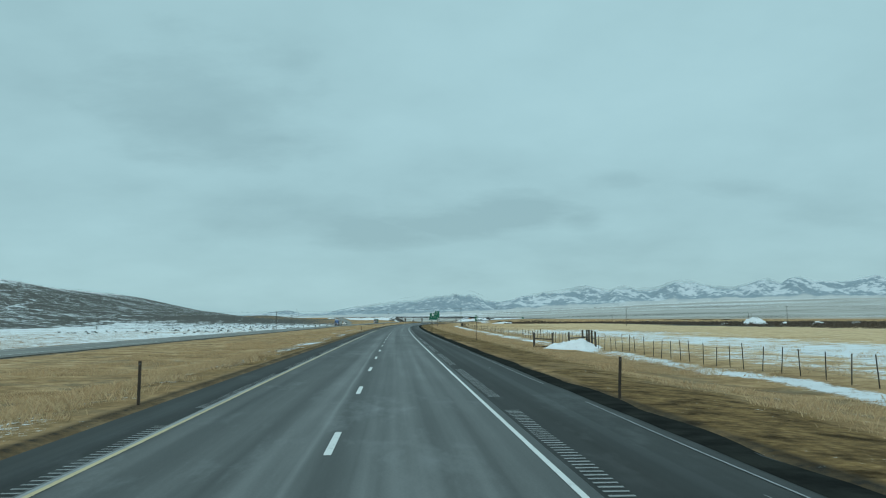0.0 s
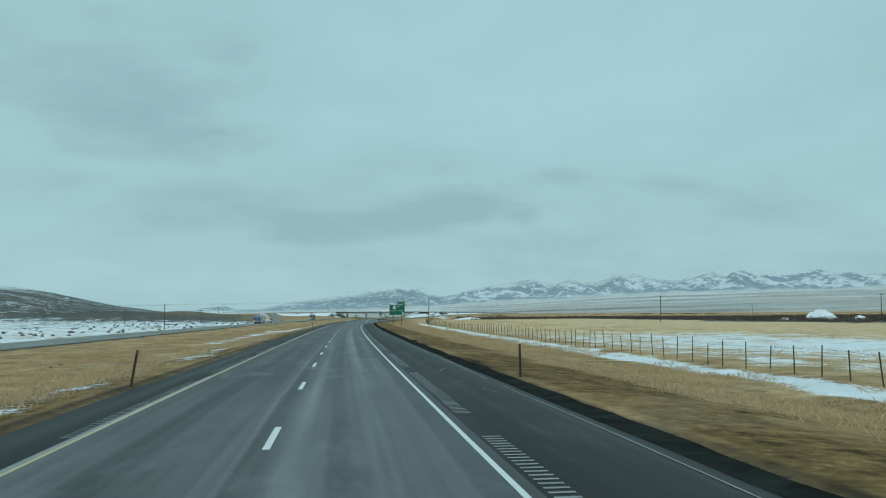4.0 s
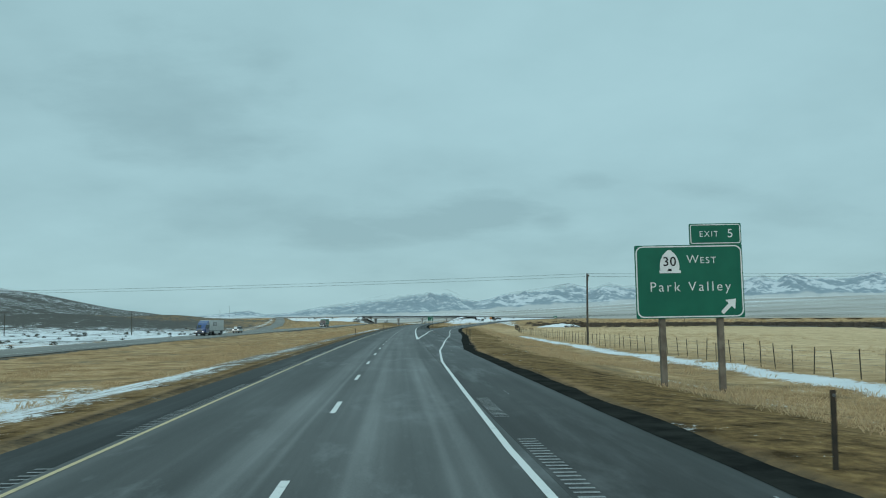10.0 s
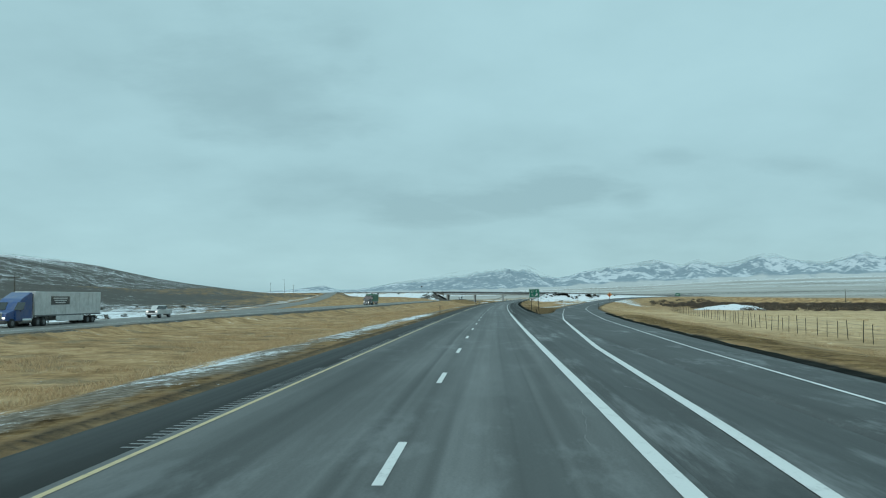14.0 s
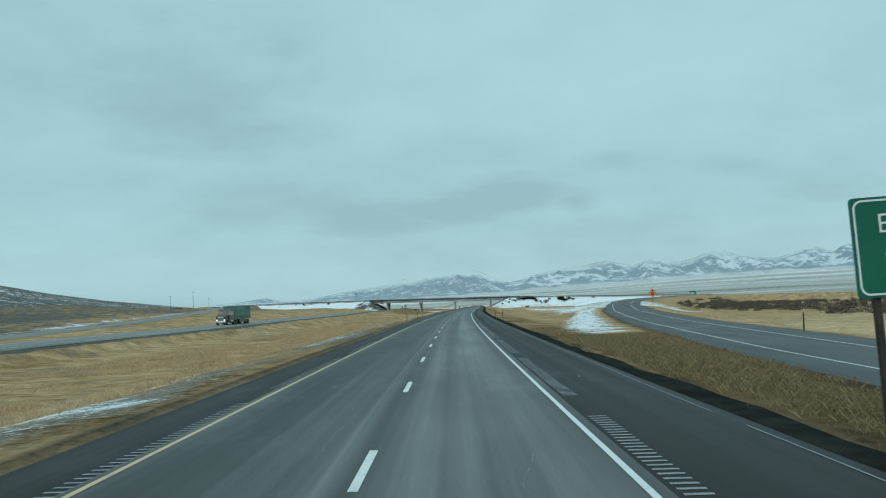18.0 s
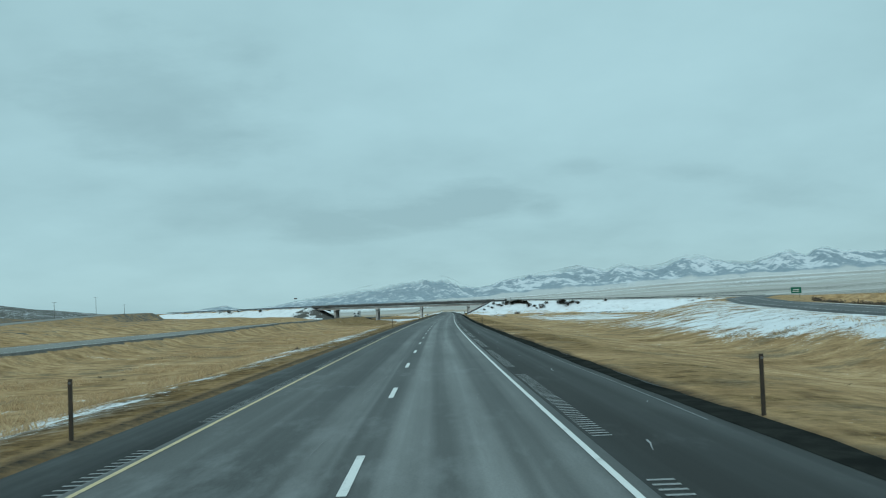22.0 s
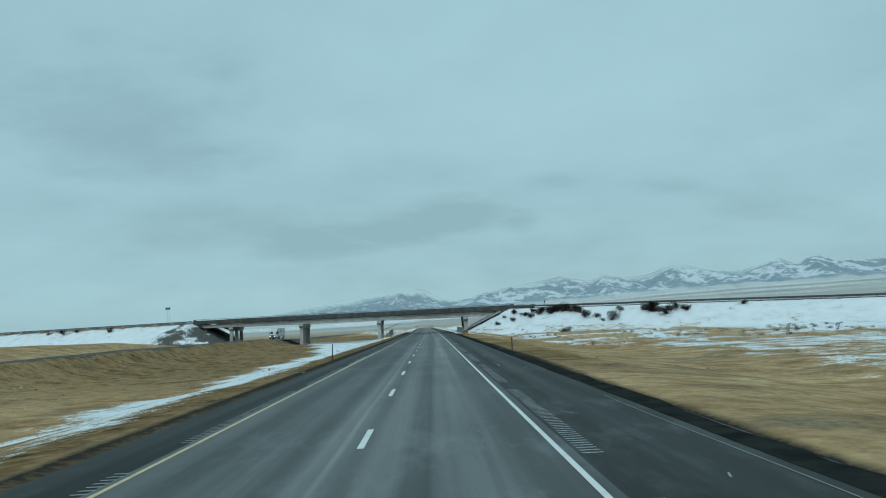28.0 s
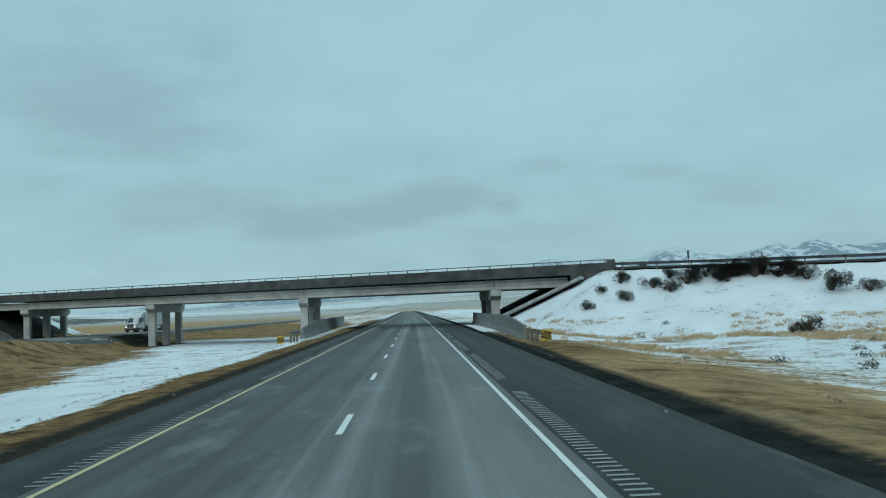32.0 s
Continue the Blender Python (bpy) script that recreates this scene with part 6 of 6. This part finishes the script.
def pickup(s, lane, paint, label):
    oc, z = float(np.interp(s, OPP_S, OPP_O)), float(np.interp(s, OPP_S, OPP_Z))
    x, y = map(float, road_xy(s, oc + lane))
    t = thing("pickup_truck", pose(x, y, z + 0.005, 0, 0, rz_of(s)), label, "pickup truck", "cars")
    part("body", prism([(0.0, 0.55), (0.0, 1.05), (0.15, 1.22), (1.55, 1.32), (3.75, 1.32), (5.8, 1.32), (5.85, 0.6), (5.0, 0.55)], 1.98, 0.07), paint, t, "long body with an open bed")
    part("cab", prism([(1.5, 1.28), (2.2, 1.92), (3.5, 1.95), (3.85, 1.9), (3.9, 1.28)], 1.78, 0.08), paint, t)
    part("windscreen", prism([(1.52, 1.36), (1.48, 1.38), (2.12, 1.88), (2.17, 1.87)], 1.5), MAT_GLASS, t)
    for sx in (-0.9, 0.9):
        part("side_window", prism([(1.95, 1.36), (2.3, 1.82), (3.6, 1.84), (3.65, 1.36)], 0.03), MAT_GLASS, t)
        t.children[-1].matrix_basis = pose(sx, 0, 0)
        part("headlamp", box((0.42, 0.08, 0.2), (sx * 0.78, 0.02, 1.02), 0.03), MAT_LAMP, t)
        part("mirror", box((0.22, 0.12, 0.2), (sx * 1.2, 1.95, 1.42), 0.04), MAT_DARK, t)
        for wy in (1.0, 4.65):
            wheel(t, sx * 0.93, wy, 0.40, 0.27)
    part("grille", box((1.1, 0.06, 0.34), (0, -0.01, 1.0), 0.03), MAT_DARK, t, "dark grille")
    part("bumper", box((1.95, 0.2, 0.26), (0, -0.05, 0.62), 0.05), MAT_CHROME, t)
    part("tailgate", box((1.8, 0.06, 0.6), (0, 5.84, 1.0), 0.02), paint, t)
    return t


pickup(597, -1.8, MAT_WHITE, "white pickup truck with lit headlamps on the oncoming road")


# ---------------------------------------------------------------- brush and bushes
def leaf_material(name, dark, light):
    m, t, b = material(name, 0.9)
    rnd = node(t, "ShaderNodeNewGeometry").outputs["Random Per Island"]
    tone = ramp(t, rnd, [(0.0, dark), (0.55, tuple((a + c) / 2 for a, c in zip(dark, light))), (1.0, light)])
    t.links.new(mix(t, 0.4, tone, ramp(t, noise_tex(t, world_vec(t), 2.5, 3.0), [(0.3, value(0.55)), (0.7, value(1.1))]), "MULTIPLY"), b.inputs["Base Color"])
    return m


MAT_SAGE = leaf_material("grey_green_sage_leaf", (0.05, 0.052, 0.048), (0.17, 0.17, 0.15))
MAT_BUSH = leaf_material("dark_sage_leaf", (0.028, 0.028, 0.023), (0.12, 0.112, 0.088))
MAT_TWIG = leaf_material("bare_brown_twig", (0.055, 0.045, 0.036), (0.13, 0.102, 0.076))


def blade_material(name, dark, light):
    """Thin dry blades that let some light through."""
    m, t, b = material(name, 0.9)
    rnd = node(t, "ShaderNodeNewGeometry").outputs["Random Per Island"]
    tone = ramp(t, rnd, [(0.0, dark), (1.0, light)])
    t.links.new(tone, b.inputs["Base Color"])
    thin = node(t, "ShaderNodeBsdfTranslucent")
    t.links.new(tone, thin.inputs[0])
    both = node(t, "ShaderNodeMixShader")
    both.inputs[0].default_value = 0.5
    t.links.new(b.outputs[0], both.inputs[1])
    t.links.new(thin.outputs[0], both.inputs[2])
    t.links.new(both.outputs[0], t.nodes["Material Output"].inputs[0])
    return m


MAT_GRASS = blade_material("dry_grass_blade", (0.43, 0.292, 0.165), (0.66, 0.488, 0.298))
MAT_GRASS_BROWN = blade_material("brown_grass_blade", (0.15, 0.105, 0.058), (0.38, 0.275, 0.155))


def bush_mesh(seed, mat, leaves=1700, size=1.0):
    """Many small leaf clumps on an uneven dome."""
    r = np.random.RandomState(seed)
    lobes = r.uniform(-1, 1, (7, 3)) * (0.75, 0.6, 0.3) + (0, 0, 0.62)
    rad = r.uniform(0.28, 0.5, 7)
    k = r.randint(0, 7, leaves)
    d = r.normal(size=(leaves, 3))
    d /= np.linalg.norm(d, axis=1)[:, None]
    c = lobes[k] + d * (rad[k] * r.uniform(0.55, 1.08, leaves))[:, None]
    c[:, 2] = np.abs(c[:, 2])
    a, b = r.normal(size=(leaves, 3)), r.normal(size=(leaves, 3))
    a *= 0.055 / np.linalg.norm(a, axis=1)[:, None]
    b *= 0.035 / np.linalg.norm(b, axis=1)[:, None]
    V = np.stack([c - a, c + b, c + a * 0.9, c - b * 0.7], 1).reshape(-1, 3) * size
    i = np.arange(leaves)[:, None] * 4
    F = np.concatenate([i + (0, 1, 2), i + (0, 2, 3), i + (0, 3, 1), i + (1, 3, 2)])
    return tri_mesh("crown", V, F, mat)


def build_bushes():
    crowns = [bush_mesh(40 + i, MAT_BUSH) for i in range(5)]
    stems = []
    for i in range(2):
        r = random.Random(i)
        bm = merged(*[rod((r.uniform(-0.08, 0.08), r.uniform(-0.08, 0.08), -0.2), (r.uniform(-0.45, 0.45), r.uniform(-0.45, 0.45), r.uniform(0.5, 0.9)), 0.035, 0.012, 6) for _ in range(16)])
        me = bpy.data.meshes.new("trunk")
        bm.to_mesh(me)
        bm.free()
        me.materials.append(MAT_TWIG)
        stems.append(me)
    rnd = random.Random(11)
    spots = []
    # along the shoulder of the embankment, thinning downhill
    for u, d, k in ((51.6, -17.3, 0.7), (52.0, -12.8, 0.6), (53.4, -10.5, 0.9), (55.1, -14.7, 0.85), (57.2, -11.7, 0.95), (59.2, -12.9, 1.0), (60.5, -10.8, 1.05), (62.0, -8.5, 1.1), (64.4, -8.7, 1.25), (67.6, -8.6, 1.3), (69.9, -8.7, 1.2), (74.0, -13.0, 1.25), (77.2, -13.4, 0.95), (81.6, -15.2, 1.35), (79.6, -15.7, 0.6), (82.1, -10.0, 0.9), (89.2, -8.9, 1.35), (92.0, -11.3, 1.1), (94.6, -12.9, 1.45), (99.0, -10.6, 0.8), (72.5, -22.6, 1.25)):
        spots.append((u, d, k / 1.2))
    for _ in range(12):
        spots.append((rnd.uniform(58, 72), -8.4 - abs(rnd.gauss(0, 1.0)), rnd.choice((0.5, 0.7, 0.9))))
    for _ in range(8):
        spots.append((rnd.uniform(87, 98), -8.8 - abs(rnd.gauss(0, 1.5)), rnd.choice((0.6, 0.8, 1.1))))
    for _ in range(7):
        spots.append((rnd.uniform(DECK_R + 60, DECK_R + 150), -7.4 - abs(rnd.gauss(0, 2.0)), rnd.choice((0.4, 0.5, 0.7))))
    for _ in range(6):
        spots.append((DECK_L - rnd.uniform(2, 70), -7.8 - abs(rnd.gauss(0, 1.5)), rnd.uniform(0.7, 1.3)))
    for i, (u, d, k) in enumerate(spots):
        x, y = cross_xy(u, d)
        b = thing("sagebrush", pose(x, y, ground_z(x, y) - 0.08, rnd.uniform(-8, 8), rnd.uniform(-8, 8), rnd.uniform(0, 360)), "dark grey-green sagebrush on the snowy bank", "bush", "bushes of the bank")
        k *= 1.2 if u < 50 else 1.65
        sc = Matrix.Diagonal((k, k, k * rnd.uniform(0.75, 1.05), 1))
        share("crown", crowns[i % 5], b, sc)
        share("trunk", stems[i % 2], b, sc)


build_bushes()


def scatter(name, pts, size, mat, label, category, leaves, seed, leaf=0.34):
    """Brush that nobody could count, as one mesh."""
    r = np.random.RandomState(seed)
    n = len(pts)
    c = np.repeat(pts, leaves, 0)
    sz = np.repeat(r.uniform(0.6, 1.25, n) * size, leaves)[:, None]
    d = r.normal(size=(n * leaves, 3))
    d /= np.linalg.norm(d, axis=1)[:, None]
    d[:, 2] = np.abs(d[:, 2])
    c = c + d * sz * r.uniform(0.35, 1.0, (n * leaves, 1)) * (1, 1, 0.85)
    a, b = r.normal(size=c.shape), r.normal(size=c.shape)
    a *= leaf * sz / np.linalg.norm(a, axis=1)[:, None]
    b *= 0.75 * leaf * sz / np.linalg.norm(b, axis=1)[:, None]
    V = np.stack([c - a, c + b, c + a], 1).reshape(-1, 3)
    F = np.arange(len(V)).reshape(-1, 3)
    return tagged(new(name, tri_mesh(name, V, F, mat)), label, category, kind="stuff")


def spread(n, s0, s1, o0, o1, seed, keep=None):
    r = np.random.RandomState(seed)
    S, O = r.uniform(s0, s1, n), r.uniform(o0, o1, n)
    x, y, z = terrain(S, O)
    ok = np.ones(n, bool) if keep is None else keep(S, O, x, y, z)
    return np.stack([x, y, z], -1)[ok]


def wavy(x, y, size, seed, cut):
    return 1.6 * fbm(x, y, size * 1.5, seed, 3) > cut


scatter("willow_thicket", spread(2600, 690, 1000, 62, 250, 3, lambda S, O, x, y, z: (O > np.interp(S, RAMP_S, RAMP_R) + 14) & wavy(x, y, 26, 3.0, -0.12)), 1.35, MAT_TWIG, "dark bare willow thicket on the flat beside the ramp", "brush", 90, 4, 0.17)
scatter("far_brush", spread(6500, 250, 760, 150, 420, 6, lambda S, O, x, y, z: wavy(x, y, 40, 1.0, -0.5)), 1.9, MAT_TWIG, "dark belt of low brush beyond the field", "brush", 24, 5, 0.2)
scatter("hill_sagebrush", spread(9000, 300, 1700, -900, -215, 7, lambda S, O, x, y, z: (z > 1.0) & (x < -150)), 1.1, MAT_SAGE, "dark sagebrush covering the hill", "brush", 7, 8)
# dark clumps added in place of the cattle on the western flat
scatter("flat_brush", spread(150, 330, 720, -150, -74, 71), 0.75, MAT_BUSH, "low dark brush-like clumps standing in for cattle on the snowy flat", "brush", 60, 72, 0.3)
scatter("median_weeds", spread(500, 0, 1200, -35, -8, 9, lambda S, O, x, y, z: wavy(x, y, 14, 2.0, 0.35)), 0.22, MAT_TWIG, "small brown weeds in the median", "weeds", 14, 9)
scatter("verge_weeds", spread(700, 640, 1180, 11, 60, 12, lambda S, O, x, y, z: (np.abs(O - (np.interp(S, RAMP_S, RAMP_L) + np.interp(S, RAMP_S, RAMP_R)) / 2) > 7) & wavy(x, y, 12, 5.0, 0.2)), 0.17, MAT_TWIG, "brown weeds standing in the snow patches", "weeds", 20, 13, 0.2)


def build_grass(name, pts, seed, tall, label, blades=20, droop=0.4, width=0.0028, mat=None):
    """Tufts of bent dry blades."""
    r = np.random.RandomState(seed)
    n = len(pts)
    base = np.repeat(pts, blades, 0) + r.normal(size=(n * blades, 3)) * (0.30, 0.30, 0.0)
    h = np.repeat(r.uniform(0.55, 1.2, n), blades)[:, None] * r.uniform(0.6, 1.1, (n * blades, 1)) * tall
    ang = r.uniform(0, 2 * np.pi, n * blades)
    side = np.stack([np.cos(ang), np.sin(ang), np.zeros_like(ang)], -1) * width
    bend = r.normal(size=(n * blades, 3)) * (droop, droop, 0) * h
    up = np.concatenate([np.zeros((n * blades, 2)), h], 1)
    V = np.stack([base - side - (0, 0, 0.03), base + side - (0, 0, 0.03), base + up * 0.62 + bend * 0.4 + side * 0.7, base + up + bend], 1).reshape(-1, 3)
    i = np.arange(n * blades)[:, None] * 4
    F = np.concatenate([i + (0, 1, 2), i + (0, 2, 3)])
    return tagged(new(name, tri_mesh(name, V, F, mat or MAT_GRASS)), label, "grass", kind="stuff")


def off_ramp(S, O):
    ed = np.where(S < 590, np.maximum(PAVE_R, np.interp(S, RAMP_S, RAMP_R) + 2.6), PAVE_R)
    on = (S > 585) & (np.abs(O - (np.interp(S, RAMP_S, RAMP_L) + np.interp(S, RAMP_S, RAMP_R)) / 2) < 5.6)
    return (O > ed + 4.5) & ~on


build_grass("median_grass", spread(46000, -5, 1190, -30, -7.0, 21, lambda S, O, x, y, z: wavy(x, y, 5, 1.5, -0.05) & ~((S > 380) & (S < 930) & (O > -9.6)) & ~((S > 950) & (O > -34)) & ~((S > 255) & (S < 400) & (O > -22) & wavy(x, y, 4, 7.5, -0.25))), 22, 0.26, "tan dry bunch grass in the median")
build_grass("verge_grass", spread(30000, -5, 1190, 8.4, 24, 23, lambda S, O, x, y, z: off_ramp(S, O) & (S < 600) & wavy(x, y, 7, 3.5, -0.1)), 24, 0.22, "tan dry bunch grass on the verge")
build_grass("field_grass", spread(12000, 20, 800, 24, 75, 25, lambda S, O, x, y, z: off_ramp(S, O) & wavy(x, y, 9, 4.5, 0.0)), 26, 0.24, "pale dry grass of the field", 14)


# ---------------------------------------------------------------- road surface details
def bars_mesh(name, S, O, w, l, mat, label, parent=None, lift=0.004):
    """Many short bars across the shoulder."""
    n = len(S)
    corners = []
    for do, ds in ((-w / 2, -l / 2), (w / 2, -l / 2), (w / 2, l / 2), (-w / 2, l / 2)):
        x, y = road_xy(S + ds, O + do)
        corners.append(np.stack([x, y, np.full(n, lift)], -1))
    V = np.stack(corners, 1).reshape(-1, 3)
    i = np.arange(n)[:, None] * 4
    F = np.concatenate([i + (0, 1, 2), i + (0, 2, 3)])
    ob = tagged(new(name, tri_mesh(name, V, F, mat)), label, "rumble strip", kind="stuff")
    return ob


def rumble(o, s0, s1, on, off, start):
    S = []
    a = s0 + start
    while a < s1:
        S.append(np.arange(a, min(a + on, s1), 0.305))
        a += on + off
    return np.concatenate(S)


_S = np.concatenate([rumble(4.2, 0, 360, 14.63, 3.66, 7.6), rumble(4.2, 585.5, 1230, 14.63, 3.66, 0.6)])
bars_mesh("rumble_strip_outer", _S, 4.22 + 0.012 * np.sin(_S), 0.37, 0.10, MAT_RUMBLE, "pale dusted rumble strip grooves on the outer shoulder")
_S = rumble(-4.2, 0, 1230, 14.63, 3.66, 5.0)
bars_mesh("rumble_strip_inner", _S, -4.05 + 0.012 * np.sin(_S), 0.28, 0.08, MAT_RUMBLE, "pale dusted rumble strip grooves on the inner shoulder")


def build_cracks(name, lanes, mat, label):
    """Salt-lined cracks wandering over the pavement."""
    r = random.Random(77)
    V, F = [], []

    def crack(s, o, heading, length, width, wander=0.12):
        pts, straight = [], heading
        for _ in range(int(length / 0.35)):
            heading = straight + 0.6 * (heading - straight) + r.gauss(0, wander)
            s, o = s + 0.35 * math.cos(heading), o + 0.35 * math.sin(heading)
            pts.append((s, o, heading))
        for a, c in zip(pts[:-1], pts[1:]):
            b = len(V)
            if r.random() < 0.22:
                continue
            w = width * r.uniform(0.2, 1.3)
            for (ps, po, ph) in (a, c):
                for k in (-1, 1):
                    x, y = road_xy(ps - k * w * math.sin(ph), po + k * w * math.cos(ph))
                    V.append((float(x), float(y), 0.005))
            F.append((b, b + 1, b + 3))
            F.append((b, b + 3, b + 2))

    for i in range(130):
        s = 9.2 * i + r.uniform(0, 4)
        kind = r.random()
        if lanes:
            if kind < 0.22:
                crack(s, r.uniform(2.2, 3.0), r.gauss(0, 0.02), r.uniform(3, 9), r.uniform(0.006, 0.012), 0.12)
        elif kind < 0.62:
            crack(s, r.uniform(4.7, 6.6), r.gauss(0, 0.16), r.uniform(0.8, 2.8), r.uniform(0.010, 0.026))
        elif kind < 0.74:
            crack(s, r.uniform(4.5, 6.0), 1.5 + r.gauss(0, 0.4), r.uniform(0.8, 2.0), 0.009)
    if not lanes:
        # salt lying in the joint of the shoulder slabs
        for cs, co, ch, cl, cw in ((580.0, 4.78, 0.0, 5.6, 0.030), (578.5, 6.45, 0.0, 7.0, 0.016), (582.0, 7.7, -0.25, 2.6, 0.020), (812.5, 5.15, 0.0, 6.0, 0.032), (820.2, 5.28, -0.07, 2.6, 0.020), (855.6, 5.42, -0.12, 1.8, 0.020), (884.0, 5.1, 0.02, 4.0, 0.020), (981.4, 5.06, -0.04, 4.6, 0.034), (994.6, 4.97, -0.01, 6.8, 0.022), (1018.2, 5.22, -0.05, 5.2, 0.028)):
            crack(cs, co, ch, cl, cw, 0.06)
    # long faint cracks that follow the wheel paths
    for a, b, o in ((560, 770, -0.75), (800, 900, -0.8), (780, 900, 2.45), (930, 1060, -0.6), (940, 1010, 2.5), (600, 660, 2.3)) if lanes else ():
        s = a
        while s < b:
            crack(s, o + 0.25 * math.sin(s * 0.05) + r.gauss(0, 0.05), 0.0, r.uniform(3, 9), 0.010, 0.10)
            s += r.uniform(5, 13)
    return tagged(new(name, tri_mesh(name, np.array(V), np.array(F), mat)), label, "road marks", kind="stuff")


build_cracks("shoulder_cracks", False, MAT_CRACK, "pale salt-lined cracks in the shoulder asphalt")
build_cracks("lane_smears", True, MAT_SMEAR, "faint pale salt smears along the wheel paths")
_rnd = random.Random(5)
_a = 0.0
while _a < 1220:
    _len = _rnd.uniform(8, 34)
    if _a + _len < 385 or 605 < _a < 960:
        _s = np.arange(_a, _a + _len, 1.5)
        line_strip("shoulder_seam", _s, 6.62 + 0.03 * np.sin(_s * 0.3), (0.032 if _a < 385 else 0.016) + 0.014 * _rnd.random(), MAT_CRACK, shoulder_r, label="broken pale seam along the shoulder")
    _a += _len + _rnd.uniform(1, 8 if _a < 385 else 22)
scatter("bank_tufts", spread(2600, 1040, 1190, 11, 95, 31, lambda S, O, x, y, z: wavy(x, y, 5, 2.2, -0.2)), 0.13, MAT_TWIG, "small dark tufts poking through the snow of the bank", "weeds", 10, 32)
scatter("median_tufts", spread(900, 1000, 1190, -34, -7.5, 33), 0.10, MAT_TWIG, "small dark tufts poking through the median snow", "weeds", 10, 34)
scatter("island_tufts", spread(5200, 640, 900, 10, 50, 35, lambda S, O, x, y, z: (np.abs(O - np.interp(S, RAMP_S, RAMP_L) + 5.6) < 3.2) & (np.abs(O - (np.interp(S, RAMP_S, RAMP_L) + np.interp(S, RAMP_S, RAMP_R)) / 2) > 6.5) & (O < np.interp(S, RAMP_S, RAMP_L))), 0.12, MAT_TWIG, "small dark tufts on the snowy island beside the ramp", "weeds", 10, 36)
build_grass("bank_grass", spread(6500, 1030, 1185, 11, 60, 41, lambda S, O, x, y, z: (z < 0.6) & wavy(x, y, 6, 6.5, 0.05) & (O > 12 + np.maximum(1120 - S, 0) * 0.03)), 42, 0.33, "tall pale grass clumps standing in the snow below the bank", 26, 0.7, 0.005)


def in_gore(S, O, x, y, z):
    return (O > 8.4) & (O < np.where(S < 628, np.interp(S, NOSE_S, NOSE_O), np.interp(S, RAMP_S, RAMP_L) - 1.4) - 0.7)


build_grass("gore_grass", spread(2400, 590, 660, 8, 15, 51, in_gore), 52, 0.20, "bent brown grass in the gore of the exit", 20, 0.6, 0.003, MAT_GRASS_BROWN)
scatter("toe_sagebrush", spread(560, 1040, 1178, 20, 100, 61, lambda S, O, x, y, z: (z < 0.7) & wavy(x, y, 9, 8.5, 0.0)), 0.5, MAT_SAGE, "low grey sagebrush along the foot of the snowy bank", "brush", 60, 62, 0.2)
